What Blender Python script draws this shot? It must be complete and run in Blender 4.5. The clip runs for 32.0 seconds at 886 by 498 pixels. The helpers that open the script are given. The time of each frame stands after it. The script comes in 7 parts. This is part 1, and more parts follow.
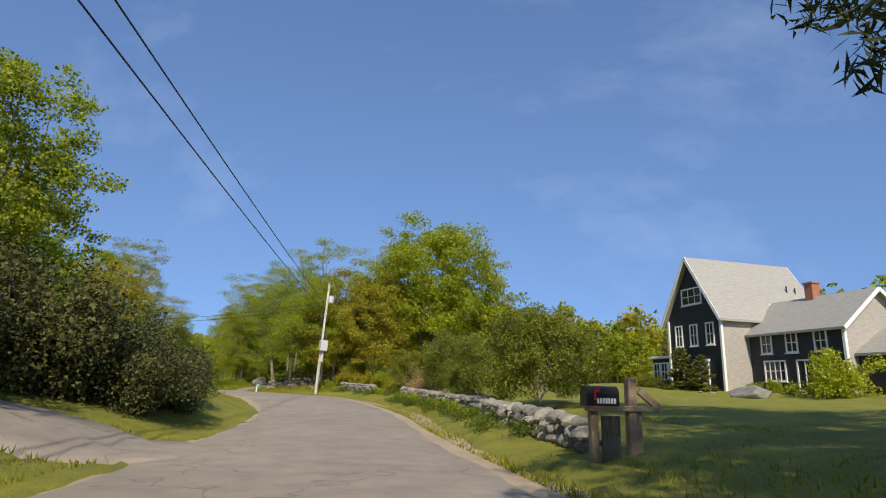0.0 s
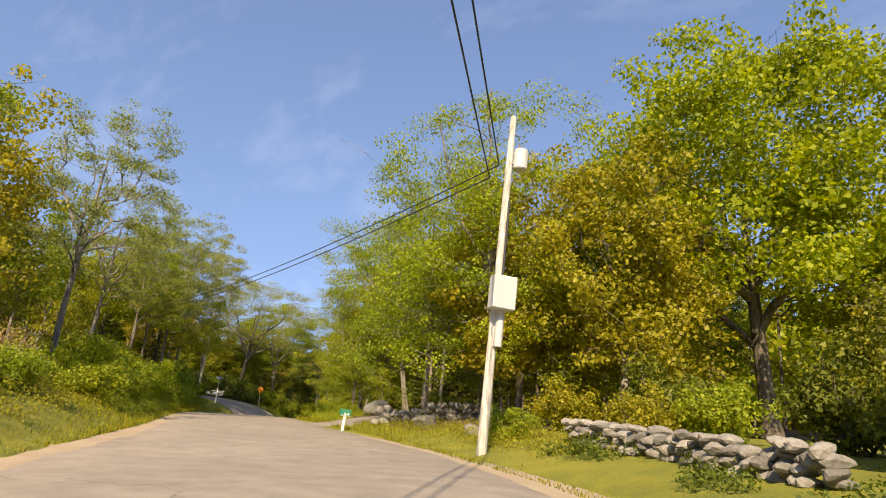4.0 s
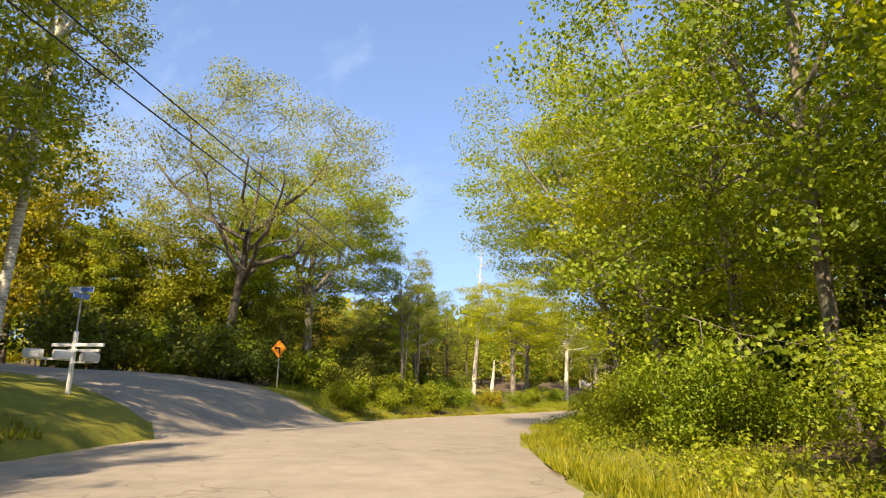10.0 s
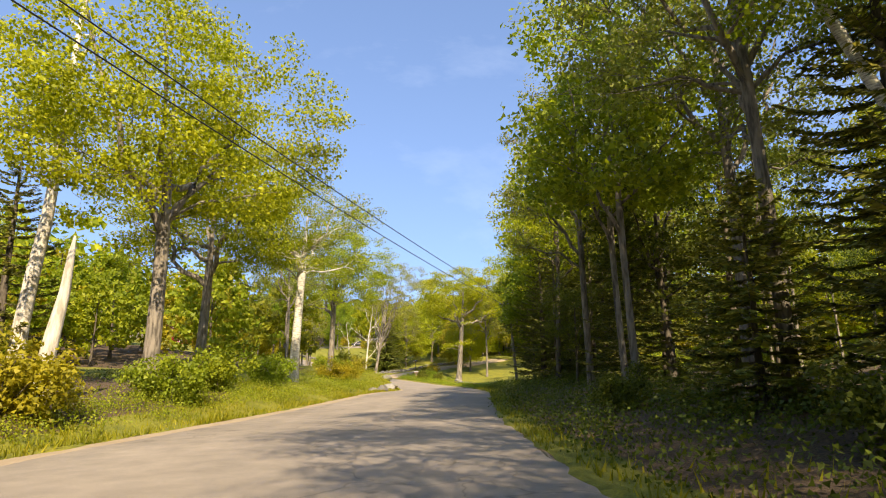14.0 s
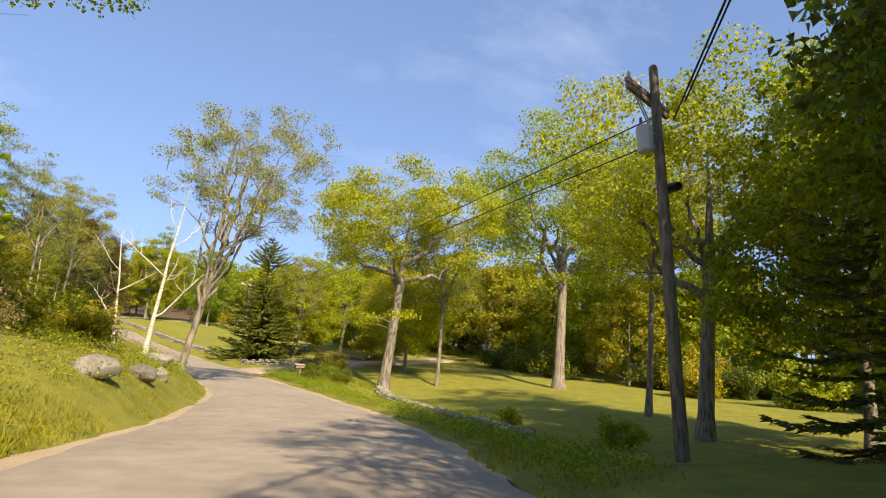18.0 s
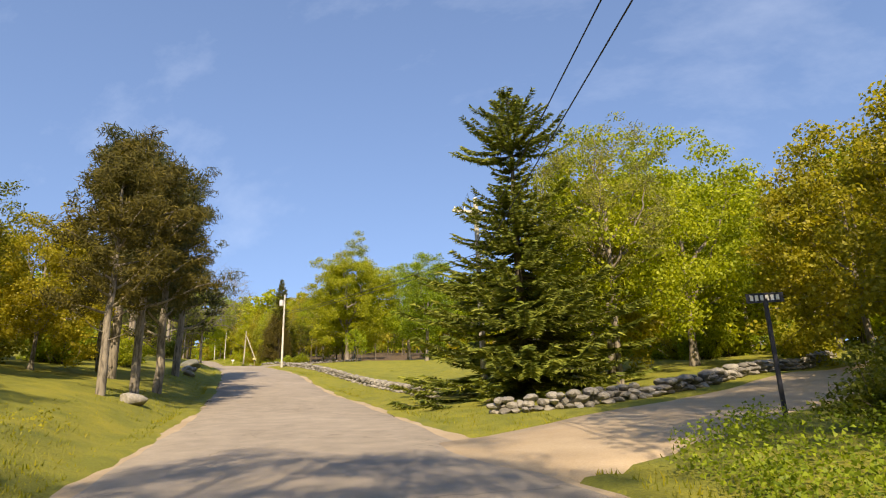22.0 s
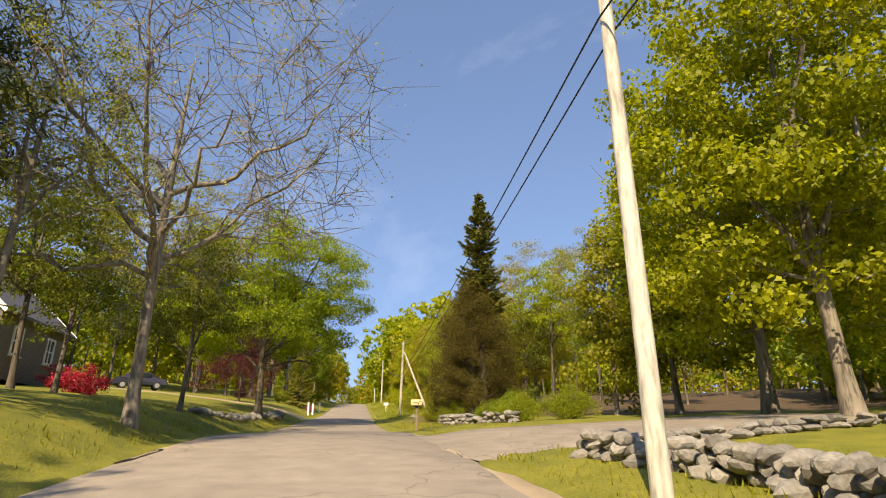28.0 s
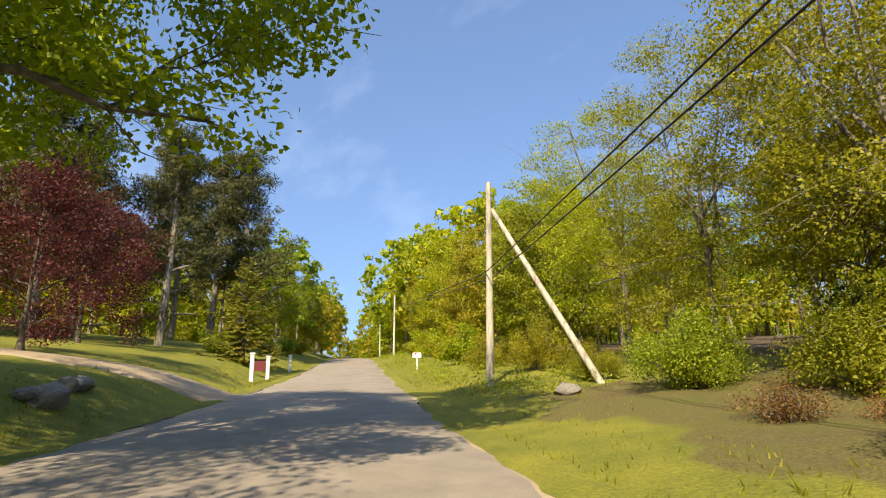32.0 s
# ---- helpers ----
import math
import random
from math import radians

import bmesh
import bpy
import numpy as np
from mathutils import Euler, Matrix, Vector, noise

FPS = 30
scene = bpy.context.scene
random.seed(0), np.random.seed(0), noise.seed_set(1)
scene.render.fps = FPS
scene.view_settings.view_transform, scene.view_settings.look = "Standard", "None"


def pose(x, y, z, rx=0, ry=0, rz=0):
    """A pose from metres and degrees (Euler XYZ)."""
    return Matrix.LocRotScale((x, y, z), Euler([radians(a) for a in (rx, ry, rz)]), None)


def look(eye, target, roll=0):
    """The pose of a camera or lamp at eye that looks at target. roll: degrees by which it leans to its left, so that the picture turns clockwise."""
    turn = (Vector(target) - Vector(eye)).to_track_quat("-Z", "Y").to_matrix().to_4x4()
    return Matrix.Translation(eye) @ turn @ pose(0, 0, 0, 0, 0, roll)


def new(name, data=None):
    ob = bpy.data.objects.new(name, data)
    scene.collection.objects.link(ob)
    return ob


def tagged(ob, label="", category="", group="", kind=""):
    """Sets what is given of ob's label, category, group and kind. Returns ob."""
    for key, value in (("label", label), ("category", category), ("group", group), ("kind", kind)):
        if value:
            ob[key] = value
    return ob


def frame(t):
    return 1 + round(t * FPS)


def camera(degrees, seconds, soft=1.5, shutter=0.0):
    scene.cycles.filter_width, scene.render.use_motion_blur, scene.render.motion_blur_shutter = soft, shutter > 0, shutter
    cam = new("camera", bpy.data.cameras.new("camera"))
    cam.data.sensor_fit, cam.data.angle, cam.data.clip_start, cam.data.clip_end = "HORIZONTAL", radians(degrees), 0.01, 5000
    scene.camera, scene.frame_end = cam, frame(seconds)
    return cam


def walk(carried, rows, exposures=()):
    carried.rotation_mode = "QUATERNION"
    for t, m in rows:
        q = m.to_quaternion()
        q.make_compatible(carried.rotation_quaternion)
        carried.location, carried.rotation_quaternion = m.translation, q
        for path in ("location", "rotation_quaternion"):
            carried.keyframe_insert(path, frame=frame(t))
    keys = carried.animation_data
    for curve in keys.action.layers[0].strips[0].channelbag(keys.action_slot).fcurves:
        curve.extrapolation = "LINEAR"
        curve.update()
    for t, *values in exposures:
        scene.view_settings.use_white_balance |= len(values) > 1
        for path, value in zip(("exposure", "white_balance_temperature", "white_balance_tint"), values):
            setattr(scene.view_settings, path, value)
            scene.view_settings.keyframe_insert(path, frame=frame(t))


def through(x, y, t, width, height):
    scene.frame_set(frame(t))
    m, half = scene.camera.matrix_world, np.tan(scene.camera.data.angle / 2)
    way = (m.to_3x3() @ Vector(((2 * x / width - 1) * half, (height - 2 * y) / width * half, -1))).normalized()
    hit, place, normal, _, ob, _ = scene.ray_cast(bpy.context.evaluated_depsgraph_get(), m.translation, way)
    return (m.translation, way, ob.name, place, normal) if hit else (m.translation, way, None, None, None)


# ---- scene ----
cam = camera(76.0, 32.0, soft=1.1)
PATH = [
    (0, (0.00, 0.00, 1.25), (-1.51, 9.61, 3.58), 1.78),
    (0.5, (-1.42, 4.65, 1.23), (-3.03, 14.27, 3.47), 1.52),
    (1, (-2.91, 9.45, 1.14), (-4.59, 19.08, 3.27), 1.41),
    (1.5, (-4.41, 14.32, 0.99), (-6.21, 23.91, 3.15), 1.58),
    (2, (-5.98, 19.09, 0.95), (-7.97, 28.62, 3.24), 1.95),
    (2.5, (-7.58, 23.94, 0.97), (-9.88, 33.36, 3.40), 2.31),
    (3, (-9.57, 28.72, 1.03), (-12.35, 37.96, 3.65), 1.69),
    (3.5, (-11.79, 33.21, 1.15), (-15.27, 42.19, 3.85), 3.08),
    (4, (-14.33, 37.45, 1.17), (-18.47, 46.14, 3.89), 4.22),
    (4.5, (-17.10, 41.29, 1.28), (-21.82, 49.72, 3.85), 3.93),
    (5, (-19.89, 44.98, 1.33), (-25.08, 53.17, 3.77), 3.50),
    (5.5, (-22.76, 48.43, 1.28), (-28.23, 56.46, 3.64), 2.83),
    (6, (-25.75, 51.81, 1.21), (-31.35, 59.76, 3.53), 2.01),
    (6.5, (-28.89, 55.27, 1.18), (-34.55, 63.18, 3.49), 1.08),
    (7, (-32.11, 58.82, 1.21), (-37.80, 66.71, 3.51), 0.13),
    (7.5, (-35.48, 62.41, 1.16), (-41.19, 70.31, 3.40), -0.25),
    (8, (-38.94, 65.96, 1.02), (-44.63, 73.88, 3.22), -0.60),
    (8.5, (-42.18, 69.53, 0.95), (-47.74, 77.55, 3.12), -0.51),
    (9, (-45.33, 73.15, 0.88), (-50.62, 81.36, 3.04), -0.46),
    (9.5, (-48.36, 76.76, 0.79), (-53.30, 85.17, 2.99), -0.31),
    (10, (-51.36, 81.01, 0.63), (-55.95, 89.63, 2.79), 0.34),
    (10.5, (-54.21, 85.37, 0.48), (-58.33, 94.23, 2.60), 0.73),
    (11, (-56.86, 90.12, 0.28), (-60.42, 99.23, 2.36), 0.91),
    (11.5, (-59.19, 95.10, 0.10), (-62.17, 104.45, 2.06), 0.27),
    (12, (-61.12, 100.17, -0.23), (-63.47, 109.69, 1.72), -0.27),
    (12.5, (-62.91, 105.56, -0.50), (-64.60, 115.24, 1.38), -0.55),
    (13, (-64.32, 111.25, -0.85), (-65.29, 121.03, 1.01), -0.86),
    (13.5, (-65.32, 116.86, -1.18), (-65.57, 126.66, 0.75), -0.92),
    (14, (-66.05, 122.74, -1.38), (-65.60, 132.55, 0.50), -0.73),
    (14.5, (-66.16, 128.60, -1.66), (-65.10, 138.37, 0.21), -1.42),
    (15, (-66.19, 134.50, -1.84), (-64.54, 144.17, 0.08), -1.25),
    (15.5, (-65.87, 140.41, -2.06), (-63.87, 149.99, -0.01), -2.52),
    (16, (-65.43, 146.07, -2.17), (-63.23, 155.60, -0.08), -2.78),
    (16.5, (-64.86, 151.42, -2.14), (-62.67, 160.97, -0.15), -1.55),
    (17, (-64.29, 156.81, -2.13), (-62.24, 166.41, -0.25), 0.46),
    (17.5, (-63.84, 162.54, -2.32), (-61.99, 172.18, -0.43), 2.51),
    (18, (-63.50, 168.55, -2.65), (-61.85, 178.21, -0.67), 4.32),
    (18.5, (-63.35, 174.43, -2.93), (-61.99, 184.13, -0.88), 4.96),
    (19, (-63.58, 180.39, -3.24), (-62.67, 190.12, -1.11), 5.44),
    (19.5, (-63.93, 186.18, -3.42), (-63.53, 195.95, -1.29), 4.59),
    (20, (-64.69, 191.89, -3.57), (-64.89, 201.65, -1.41), 4.21),
    (20.5, (-65.76, 197.33, -3.72), (-66.54, 207.02, -1.41), 3.01),
    (21, (-67.15, 202.72, -3.74), (-68.47, 212.32, -1.28), 1.44),
    (21.5, (-68.62, 207.80, -3.74), (-70.33, 217.32, -1.23), -0.57),
    (22, (-70.52, 212.70, -3.65), (-72.53, 222.16, -1.11), -1.99),
    (22.5, (-72.56, 217.70, -3.55), (-74.89, 227.06, -0.90), -3.19),
    (23, (-74.84, 222.73, -3.31), (-77.58, 231.95, -0.59), -3.41),
    (23.5, (-77.30, 227.64, -3.10), (-80.42, 236.71, -0.27), -2.46),
    (24, (-79.87, 232.45, -2.76), (-83.21, 241.43, 0.13), -1.95),
    (24.5, (-82.63, 237.09, -2.54), (-86.13, 245.98, 0.40), -2.01),
    (25, (-85.49, 241.85, -2.14), (-89.13, 250.66, 0.87), -1.58),
    (25.5, (-88.46, 246.70, -1.50), (-92.21, 255.44, 1.60), -0.61),
    (26, (-91.42, 251.43, -0.80), (-95.28, 260.09, 2.38), 0.24),
    (26.5, (-94.23, 255.82, -0.25), (-98.23, 264.39, 3.01), 0.32),
    (27, (-96.92, 259.96, 0.17), (-101.09, 268.43, 3.49), -0.20),
    (27.5, (-99.75, 264.04, 0.59), (-104.12, 272.40, 3.92), -0.05),
    (28, (-102.51, 267.98, 1.01), (-107.07, 276.25, 4.30), -0.44),
    (28.5, (-105.46, 271.72, 1.55), (-110.20, 279.90, 4.82), -0.23),
    (29, (-108.27, 275.28, 1.85), (-113.14, 283.39, 5.08), -0.96),
    (29.5, (-110.99, 278.66, 2.25), (-115.86, 286.81, 5.40), -1.39),
    (30, (-113.65, 282.02, 2.63), (-118.44, 290.26, 5.67), -1.72),
    (30.5, (-116.27, 285.29, 2.87), (-121.03, 293.62, 5.69), -0.95),
    (31, (-118.79, 288.60, 2.95), (-123.53, 297.01, 5.55), -0.66),
    (31.5, (-121.25, 292.00, 3.00), (-125.94, 300.47, 5.50), -1.41),
    (32, (-123.78, 295.45, 3.17), (-128.40, 303.94, 5.73), -1.35),
]
# the clip's camera opens up under the trees
EXPOSURES = [(0, 0.1, 6700, 10), (2, 0.35, 7700, 12), (3, 0.5, 8000, 14), (4, 0.7, 8300, 16), (7, 0.95, 8200, 14), (9, 1.1, 8200, 14), (11, 1.08, 7900, 13), (13, 0.95, 7700, 14), (15, 0.95, 8000, 14), (18, 0.85, 8000, 14), (20, 0.6, 7700, 12), (22, 0.68, 8000, 14), (23, 0.62, 8500, 16), (24, 0.65, 8000, 14), (28, 0.65, 8300, 14), (30, 0.68, 7300, 12), (31, 0.88, 7900, 10), (32, 0.82, 7700, 9)]
walk(cam, [(t, look(eye, target, roll)) for t, eye, target, roll in PATH], EXPOSURES)

# ---- light: a low bright sun behind the drive, clear sky ----
SUN_AZ, SUN_EL = radians(165), radians(40)
world = bpy.data.worlds.new("sky")
scene.world = world
world.use_nodes = True
wt = world.node_tree
sky = wt.nodes.new("ShaderNodeTexSky")
sky.sky_type, sky.sun_disc = "NISHITA", False
sky.sun_elevation, sky.sun_rotation = SUN_EL, SUN_AZ
sky.air_density, sky.dust_density, sky.ozone_density = 1.0, 0.3, 2.4
haze = wt.nodes.new("ShaderNodeMix")
haze.data_type, haze.blend_type = "RGBA", "MULTIPLY"
haze.inputs[0].default_value, haze.inputs[7].default_value = 1.0, (0.88, 0.98, 1.14, 1)
# the gradient lies a little flat, and thin high wisps drift over it
gen = wt.nodes.new("ShaderNodeTexCoord")
flat = wt.nodes.new("ShaderNodeMapping")
flat.inputs["Scale"].default_value, flat.inputs["Location"].default_value = (1, 1, 0.62), (0, 0, 0.26)
wt.links.new(gen.outputs["Generated"], flat.inputs[0])
wt.links.new(flat.outputs[0], sky.inputs[0])
streak = wt.nodes.new("ShaderNodeMapping")
streak.inputs["Scale"].default_value, streak.inputs["Rotation"].default_value = (1.3, 4.0, 3.2), (0.3, 0.2, 0.5)
wt.links.new(gen.outputs["Generated"], streak.inputs[0])
wisp = wt.nodes.new("ShaderNodeTexNoise")
wisp.inputs["Scale"].default_value, wisp.inputs["Detail"].default_value, wisp.inputs["Roughness"].default_value = 1.6, 7, 0.62
wt.links.new(streak.outputs[0], wisp.inputs["Vector"])
thin = wt.nodes.new("ShaderNodeMapRange")
thin.inputs["From Min"].default_value, thin.inputs["From Max"].default_value, thin.inputs["To Max"].default_value = 0.52, 0.88, 0.2
wt.links.new(wisp.outputs["Fac"], thin.inputs["Value"])
cloud = wt.nodes.new("ShaderNodeMix")
cloud.data_type = "RGBA"
cloud.inputs[7].default_value = (6.2, 6.6, 7.2, 1)
wt.links.new(thin.outputs[0], cloud.inputs[0])
wt.links.new(sky.outputs[0], cloud.inputs[6])
wt.links.new(cloud.outputs[2], haze.inputs[6])
wt.links.new(haze.outputs[2], wt.nodes["Background"].inputs[0])
wt.nodes["Background"].inputs[1].default_value = 0.15
sun = bpy.data.lights.new("sun", "SUN")
sun.energy, sun.angle, sun.color = 5.0, radians(0.6), (1.0, 0.90, 0.72)
sun_ob = new("sun", sun)
sun_dir = Vector((math.sin(SUN_AZ) * math.cos(SUN_EL), math.cos(SUN_AZ) * math.cos(SUN_EL), math.sin(SUN_EL)))
sun_ob.rotation_euler = sun_dir.to_track_quat("Z", "Y").to_euler()


# ---- materials ----
def nodes_of(name, rough=0.8, metal=0.0):
    m = bpy.data.materials.new(name)
    m.use_nodes = True
    nt = m.node_tree
    b = nt.nodes["Principled BSDF"]
    b.inputs["Roughness"].default_value, b.inputs["Metallic"].default_value = rough, metal
    return m, nt, b


def tex_noise(nt, scale, detail=4.0, vec=None, rough=0.6):
    n = nt.nodes.new("ShaderNodeTexNoise")
    n.inputs["Scale"].default_value, n.inputs["Detail"].default_value = scale, detail
    n.inputs["Roughness"].default_value = rough
    if vec is None:
        g = nt.nodes.new("ShaderNodeNewGeometry")
        vec = g.outputs["Position"]
    nt.links.new(vec, n.inputs["Vector"])
    return n.outputs["Fac"]


def ramp(nt, fac, stops):
    r = nt.nodes.new("ShaderNodeValToRGB")
    nt.links.new(fac, r.inputs[0])
    el = r.color_ramp.elements
    while len(el) < len(stops):
        el.new(0.5)
    for e, (p, c) in zip(el, stops):
        e.position, e.color = p, (*c, 1)
    return r.outputs[0]


def mix(nt, fac, a, b, mode="MIX"):
    m = nt.nodes.new("ShaderNodeMix")
    m.data_type, m.blend_type = "RGBA", mode
    for sock, v in ((m.inputs[0], fac), (m.inputs[6], a), (m.inputs[7], b)):
        if isinstance(v, (int, float)):
            sock.default_value = v
        elif isinstance(v, tuple):
            sock.default_value = (*v, 1)
        else:
            nt.links.new(v, sock)
    return m.outputs[2]


def bump(nt, b, height, strength=0.4, dist=0.02):
    k = nt.nodes.new("ShaderNodeBump")
    k.inputs["Strength"].default_value, k.inputs["Distance"].default_value = strength, dist
    nt.links.new(height, k.inputs["Height"])
    nt.links.new(k.outputs[0], b.inputs["Normal"])


def obj_random(nt):
    return nt.nodes.new("ShaderNodeObjectInfo").outputs["Random"]


def local(nt):
    return nt.nodes.new("ShaderNodeTexCoord").outputs["Object"]


def grainy(name, c1, c2, scale=3.0, fine=40.0, rough=0.85, bumpy=0.3, metal=0.0, vary=0.0, own=False):
    """A surface that varies at two scales between two colours."""
    m, nt, b = nodes_of(name, rough, metal)
    vec = local(nt) if own else None
    big, small = tex_noise(nt, scale, 5, vec), tex_noise(nt, fine, 4, vec)
    f = nt.nodes.new("ShaderNodeMath")
    f.operation = "MULTIPLY_ADD"
    nt.links.new(small, f.inputs[0])
    f.inputs[1].default_value = 0.5
    h = nt.nodes.new("ShaderNodeMath")
    h.operation = "MULTIPLY"
    nt.links.new(big, h.inputs[0])
    h.inputs[1].default_value = 0.55
    nt.links.new(h.outputs[0], f.inputs[2])
    col = ramp(nt, f.outputs[0], [(0.32, c1), (0.72, c2)])
    if vary:
        r = obj_random(nt)
        dark = ramp(nt, r, [(0, (1 - vary,) * 3), (1, (1.0, 1.0, 1.0))])
        col = mix(nt, 1.0, col, dark, "MULTIPLY")
    nt.links.new(col, b.inputs["Base Color"])
    bump(nt, b, small, bumpy)
    return m


def leafy(name, c_dark, c_mid, c_light, through=0.45, rough=0.55):
    """Leaves: each one its own tone, each plant its own cast, some light comes through."""
    m, nt, b = nodes_of(name, rough)
    isl = nt.nodes.new("ShaderNodeNewGeometry").outputs["Random Per Island"]
    col = ramp(nt, isl, [(0.0, c_dark), (0.5, c_mid), (1.0, c_light)])
    tint = ramp(nt, obj_random(nt), [(0.0, (0.84, 0.92, 0.88)), (0.5, (1.05, 1.0, 0.98)), (1.0, (1.16, 1.02, 0.85))])
    col = mix(nt, 1.0, col, tint, "MULTIPLY")
    clump = ramp(nt, tex_noise(nt, 0.55, 3), [(0.35, (0.84, 0.88, 0.88)), (0.65, (1.10, 1.06, 1.0))])
    col = mix(nt, 1.0, col, clump, "MULTIPLY")
    nt.links.new(col, b.inputs["Base Color"])
    b.inputs["Specular IOR Level"].default_value = 0.3
    tr = nt.nodes.new("ShaderNodeBsdfTranslucent")
    warm = mix(nt, 1.0, col, (1.17, 1.15, 0.5), "MULTIPLY")
    nt.links.new(warm, tr.inputs[0])
    ms = nt.nodes.new("ShaderNodeMixShader")
    ms.inputs[0].default_value = through
    nt.links.new(b.outputs[0], ms.inputs[1])
    nt.links.new(tr.outputs[0], ms.inputs[2])
    nt.links.new(ms.outputs[0], nt.nodes["Material Output"].inputs[0])
    return m


def bark_mat(name, c1, c2, bands=False):
    m, nt, b = nodes_of(name, 0.9)
    vec = local(nt)
    mp = nt.nodes.new("ShaderNodeMapping")
    mp.inputs["Scale"].default_value = (1, 1, 0.18) if not bands else (0.5, 0.5, 3.0)
    nt.links.new(vec, mp.inputs[0])
    n1, n2 = tex_noise(nt, 9, 5, mp.outputs[0]), tex_noise(nt, 1.2, 3, vec)
    col = ramp(nt, n1, [(0.38, c1), (0.55, c2)])
    col = mix(nt, 1.0, col, ramp(nt, n2, [(0.3, (0.7, 0.72, 0.68)), (0.7, (1.1, 1.08, 1.0))]), "MULTIPLY")
    nt.links.new(col, b.inputs["Base Color"])
    bump(nt, b, n1, 0.8, 0.03)
    return m


def plain(name, c, rough=0.6, metal=0.0):
    return grainy(name, tuple(v * 0.86 for v in c), tuple(min(1, v * 1.08) for v in c), 2.5, 60, rough, 0.08, metal, own=True)


M_LEAF_Y = leafy("spring_leaf_yellow_green", (0.19, 0.25, 0.016), (0.325, 0.388, 0.024), (0.455, 0.505, 0.034), 0.5)
M_LEAF_GOLD = leafy("leaf_golden", (0.205, 0.225, 0.016), (0.35, 0.36, 0.024), (0.475, 0.47, 0.032), 0.5)
M_RUST = leafy("dry_rusty_leaf", (0.10, 0.05, 0.02), (0.20, 0.10, 0.035), (0.30, 0.17, 0.06), 0.25)
M_LEAF_G = leafy("leaf_green", (0.145, 0.205, 0.020), (0.25, 0.328, 0.028), (0.37, 0.435, 0.042), 0.5)
# dark leaf green, its low tone partly standing for shade under trees
M_LEAF_D = leafy("leaf_dark_and_shaded_green", (0.065, 0.09, 0.012), (0.115, 0.148, 0.018), (0.185, 0.22, 0.028), 0.4)
M_LEAF_O = leafy("leaf_olive_gold", (0.195, 0.194, 0.018), (0.316, 0.307, 0.028), (0.428, 0.403, 0.04), 0.5)
M_LEAF_S = leafy("leaf_soft_green", (0.17, 0.205, 0.04), (0.28, 0.325, 0.07), (0.40, 0.43, 0.11), 0.5)
M_LEAF_B = leafy("leaf_bright_green", (0.15, 0.215, 0.014), (0.27, 0.35, 0.02), (0.40, 0.46, 0.03), 0.5)
M_LILAC = leafy("lilac_leaf", (0.10, 0.125, 0.018), (0.19, 0.225, 0.03), (0.31, 0.335, 0.045), 0.45)
M_SPRUCE = leafy("spruce_needles", (0.065, 0.085, 0.016), (0.135, 0.155, 0.026), (0.24, 0.24, 0.04), 0.18, 0.7)
# lighter yellow-green copy of the spruce needles, with sunlight put into the colour
M_SPRUCE_SUN = leafy("spruce_needles_sunlit", (0.10, 0.125, 0.02), (0.20, 0.22, 0.034), (0.34, 0.33, 0.055), 0.22, 0.7)
M_PINE = leafy("pine_needles", (0.03, 0.045, 0.018), (0.065, 0.08, 0.024), (0.12, 0.115, 0.034), 0.15, 0.7)
M_CEDAR = leafy("cedar_brown_green", (0.05, 0.048, 0.012), (0.088, 0.082, 0.016), (0.135, 0.118, 0.02), 0.3, 0.8)
M_REDLEAF = leafy("purple_maple_leaf", (0.045, 0.012, 0.014), (0.085, 0.02, 0.024), (0.14, 0.036, 0.034), 0.35)
M_AZALEA = leafy("azalea_red", (0.25, 0.012, 0.03), (0.42, 0.02, 0.05), (0.6, 0.06, 0.1), 0.3)
M_PINK = leafy("flower_pink", (0.5, 0.12, 0.25), (0.65, 0.25, 0.4), (0.75, 0.4, 0.5), 0.3)
M_TAN = leafy("budding_twig_tan", (0.24, 0.15, 0.07), (0.36, 0.25, 0.12), (0.46, 0.34, 0.18), 0.25)
M_WHITEFL = leafy("white_blossom", (0.5, 0.5, 0.4), (0.65, 0.65, 0.55), (0.75, 0.75, 0.66), 0.25)
M_GRASSBLADE = leafy("grass_blade", (0.13, 0.16, 0.012), (0.22, 0.25, 0.018), (0.34, 0.33, 0.035), 0.45)
M_BARK = bark_mat("bark_grey_brown", (0.10, 0.085, 0.07), (0.27, 0.235, 0.20))
M_BARKD = bark_mat("bark_dark", (0.05, 0.04, 0.032), (0.14, 0.115, 0.09))
M_BIRCH = bark_mat("bark_white_birch", (0.30, 0.27, 0.23), (0.72, 0.68, 0.60), True)
M_SNAG = bark_mat("bleached_dead_wood", (0.38, 0.34, 0.29), (0.66, 0.61, 0.54))
M_POLE = bark_mat("weathered_pole_wood", (0.36, 0.335, 0.30), (0.64, 0.61, 0.565))
M_POLET = bark_mat("tan_pole_wood", (0.27, 0.24, 0.20), (0.50, 0.455, 0.39))
M_POLED = bark_mat("creosoted_pole_wood", (0.10, 0.085, 0.07), (0.24, 0.205, 0.17))
M_STONE = grainy("field_stone", (0.13, 0.122, 0.105), (0.40, 0.375, 0.325), 2.4, 16, 0.92, 0.9, vary=0.5)
M_MOSS = grainy("mossy_boulder", (0.06, 0.065, 0.04), (0.21, 0.205, 0.18), 1.4, 12, 0.95, 0.7)
M_WHITE = plain("white_paint", (0.78, 0.77, 0.73), 0.5)
M_BLACK = plain("black_rubber", (0.02, 0.02, 0.022), 0.6)
M_METAL = plain("galvanised_metal", (0.45, 0.46, 0.46), 0.45, 0.7)
M_GREYMETAL = plain("grey_transformer_paint", (0.50, 0.50, 0.48), 0.45)
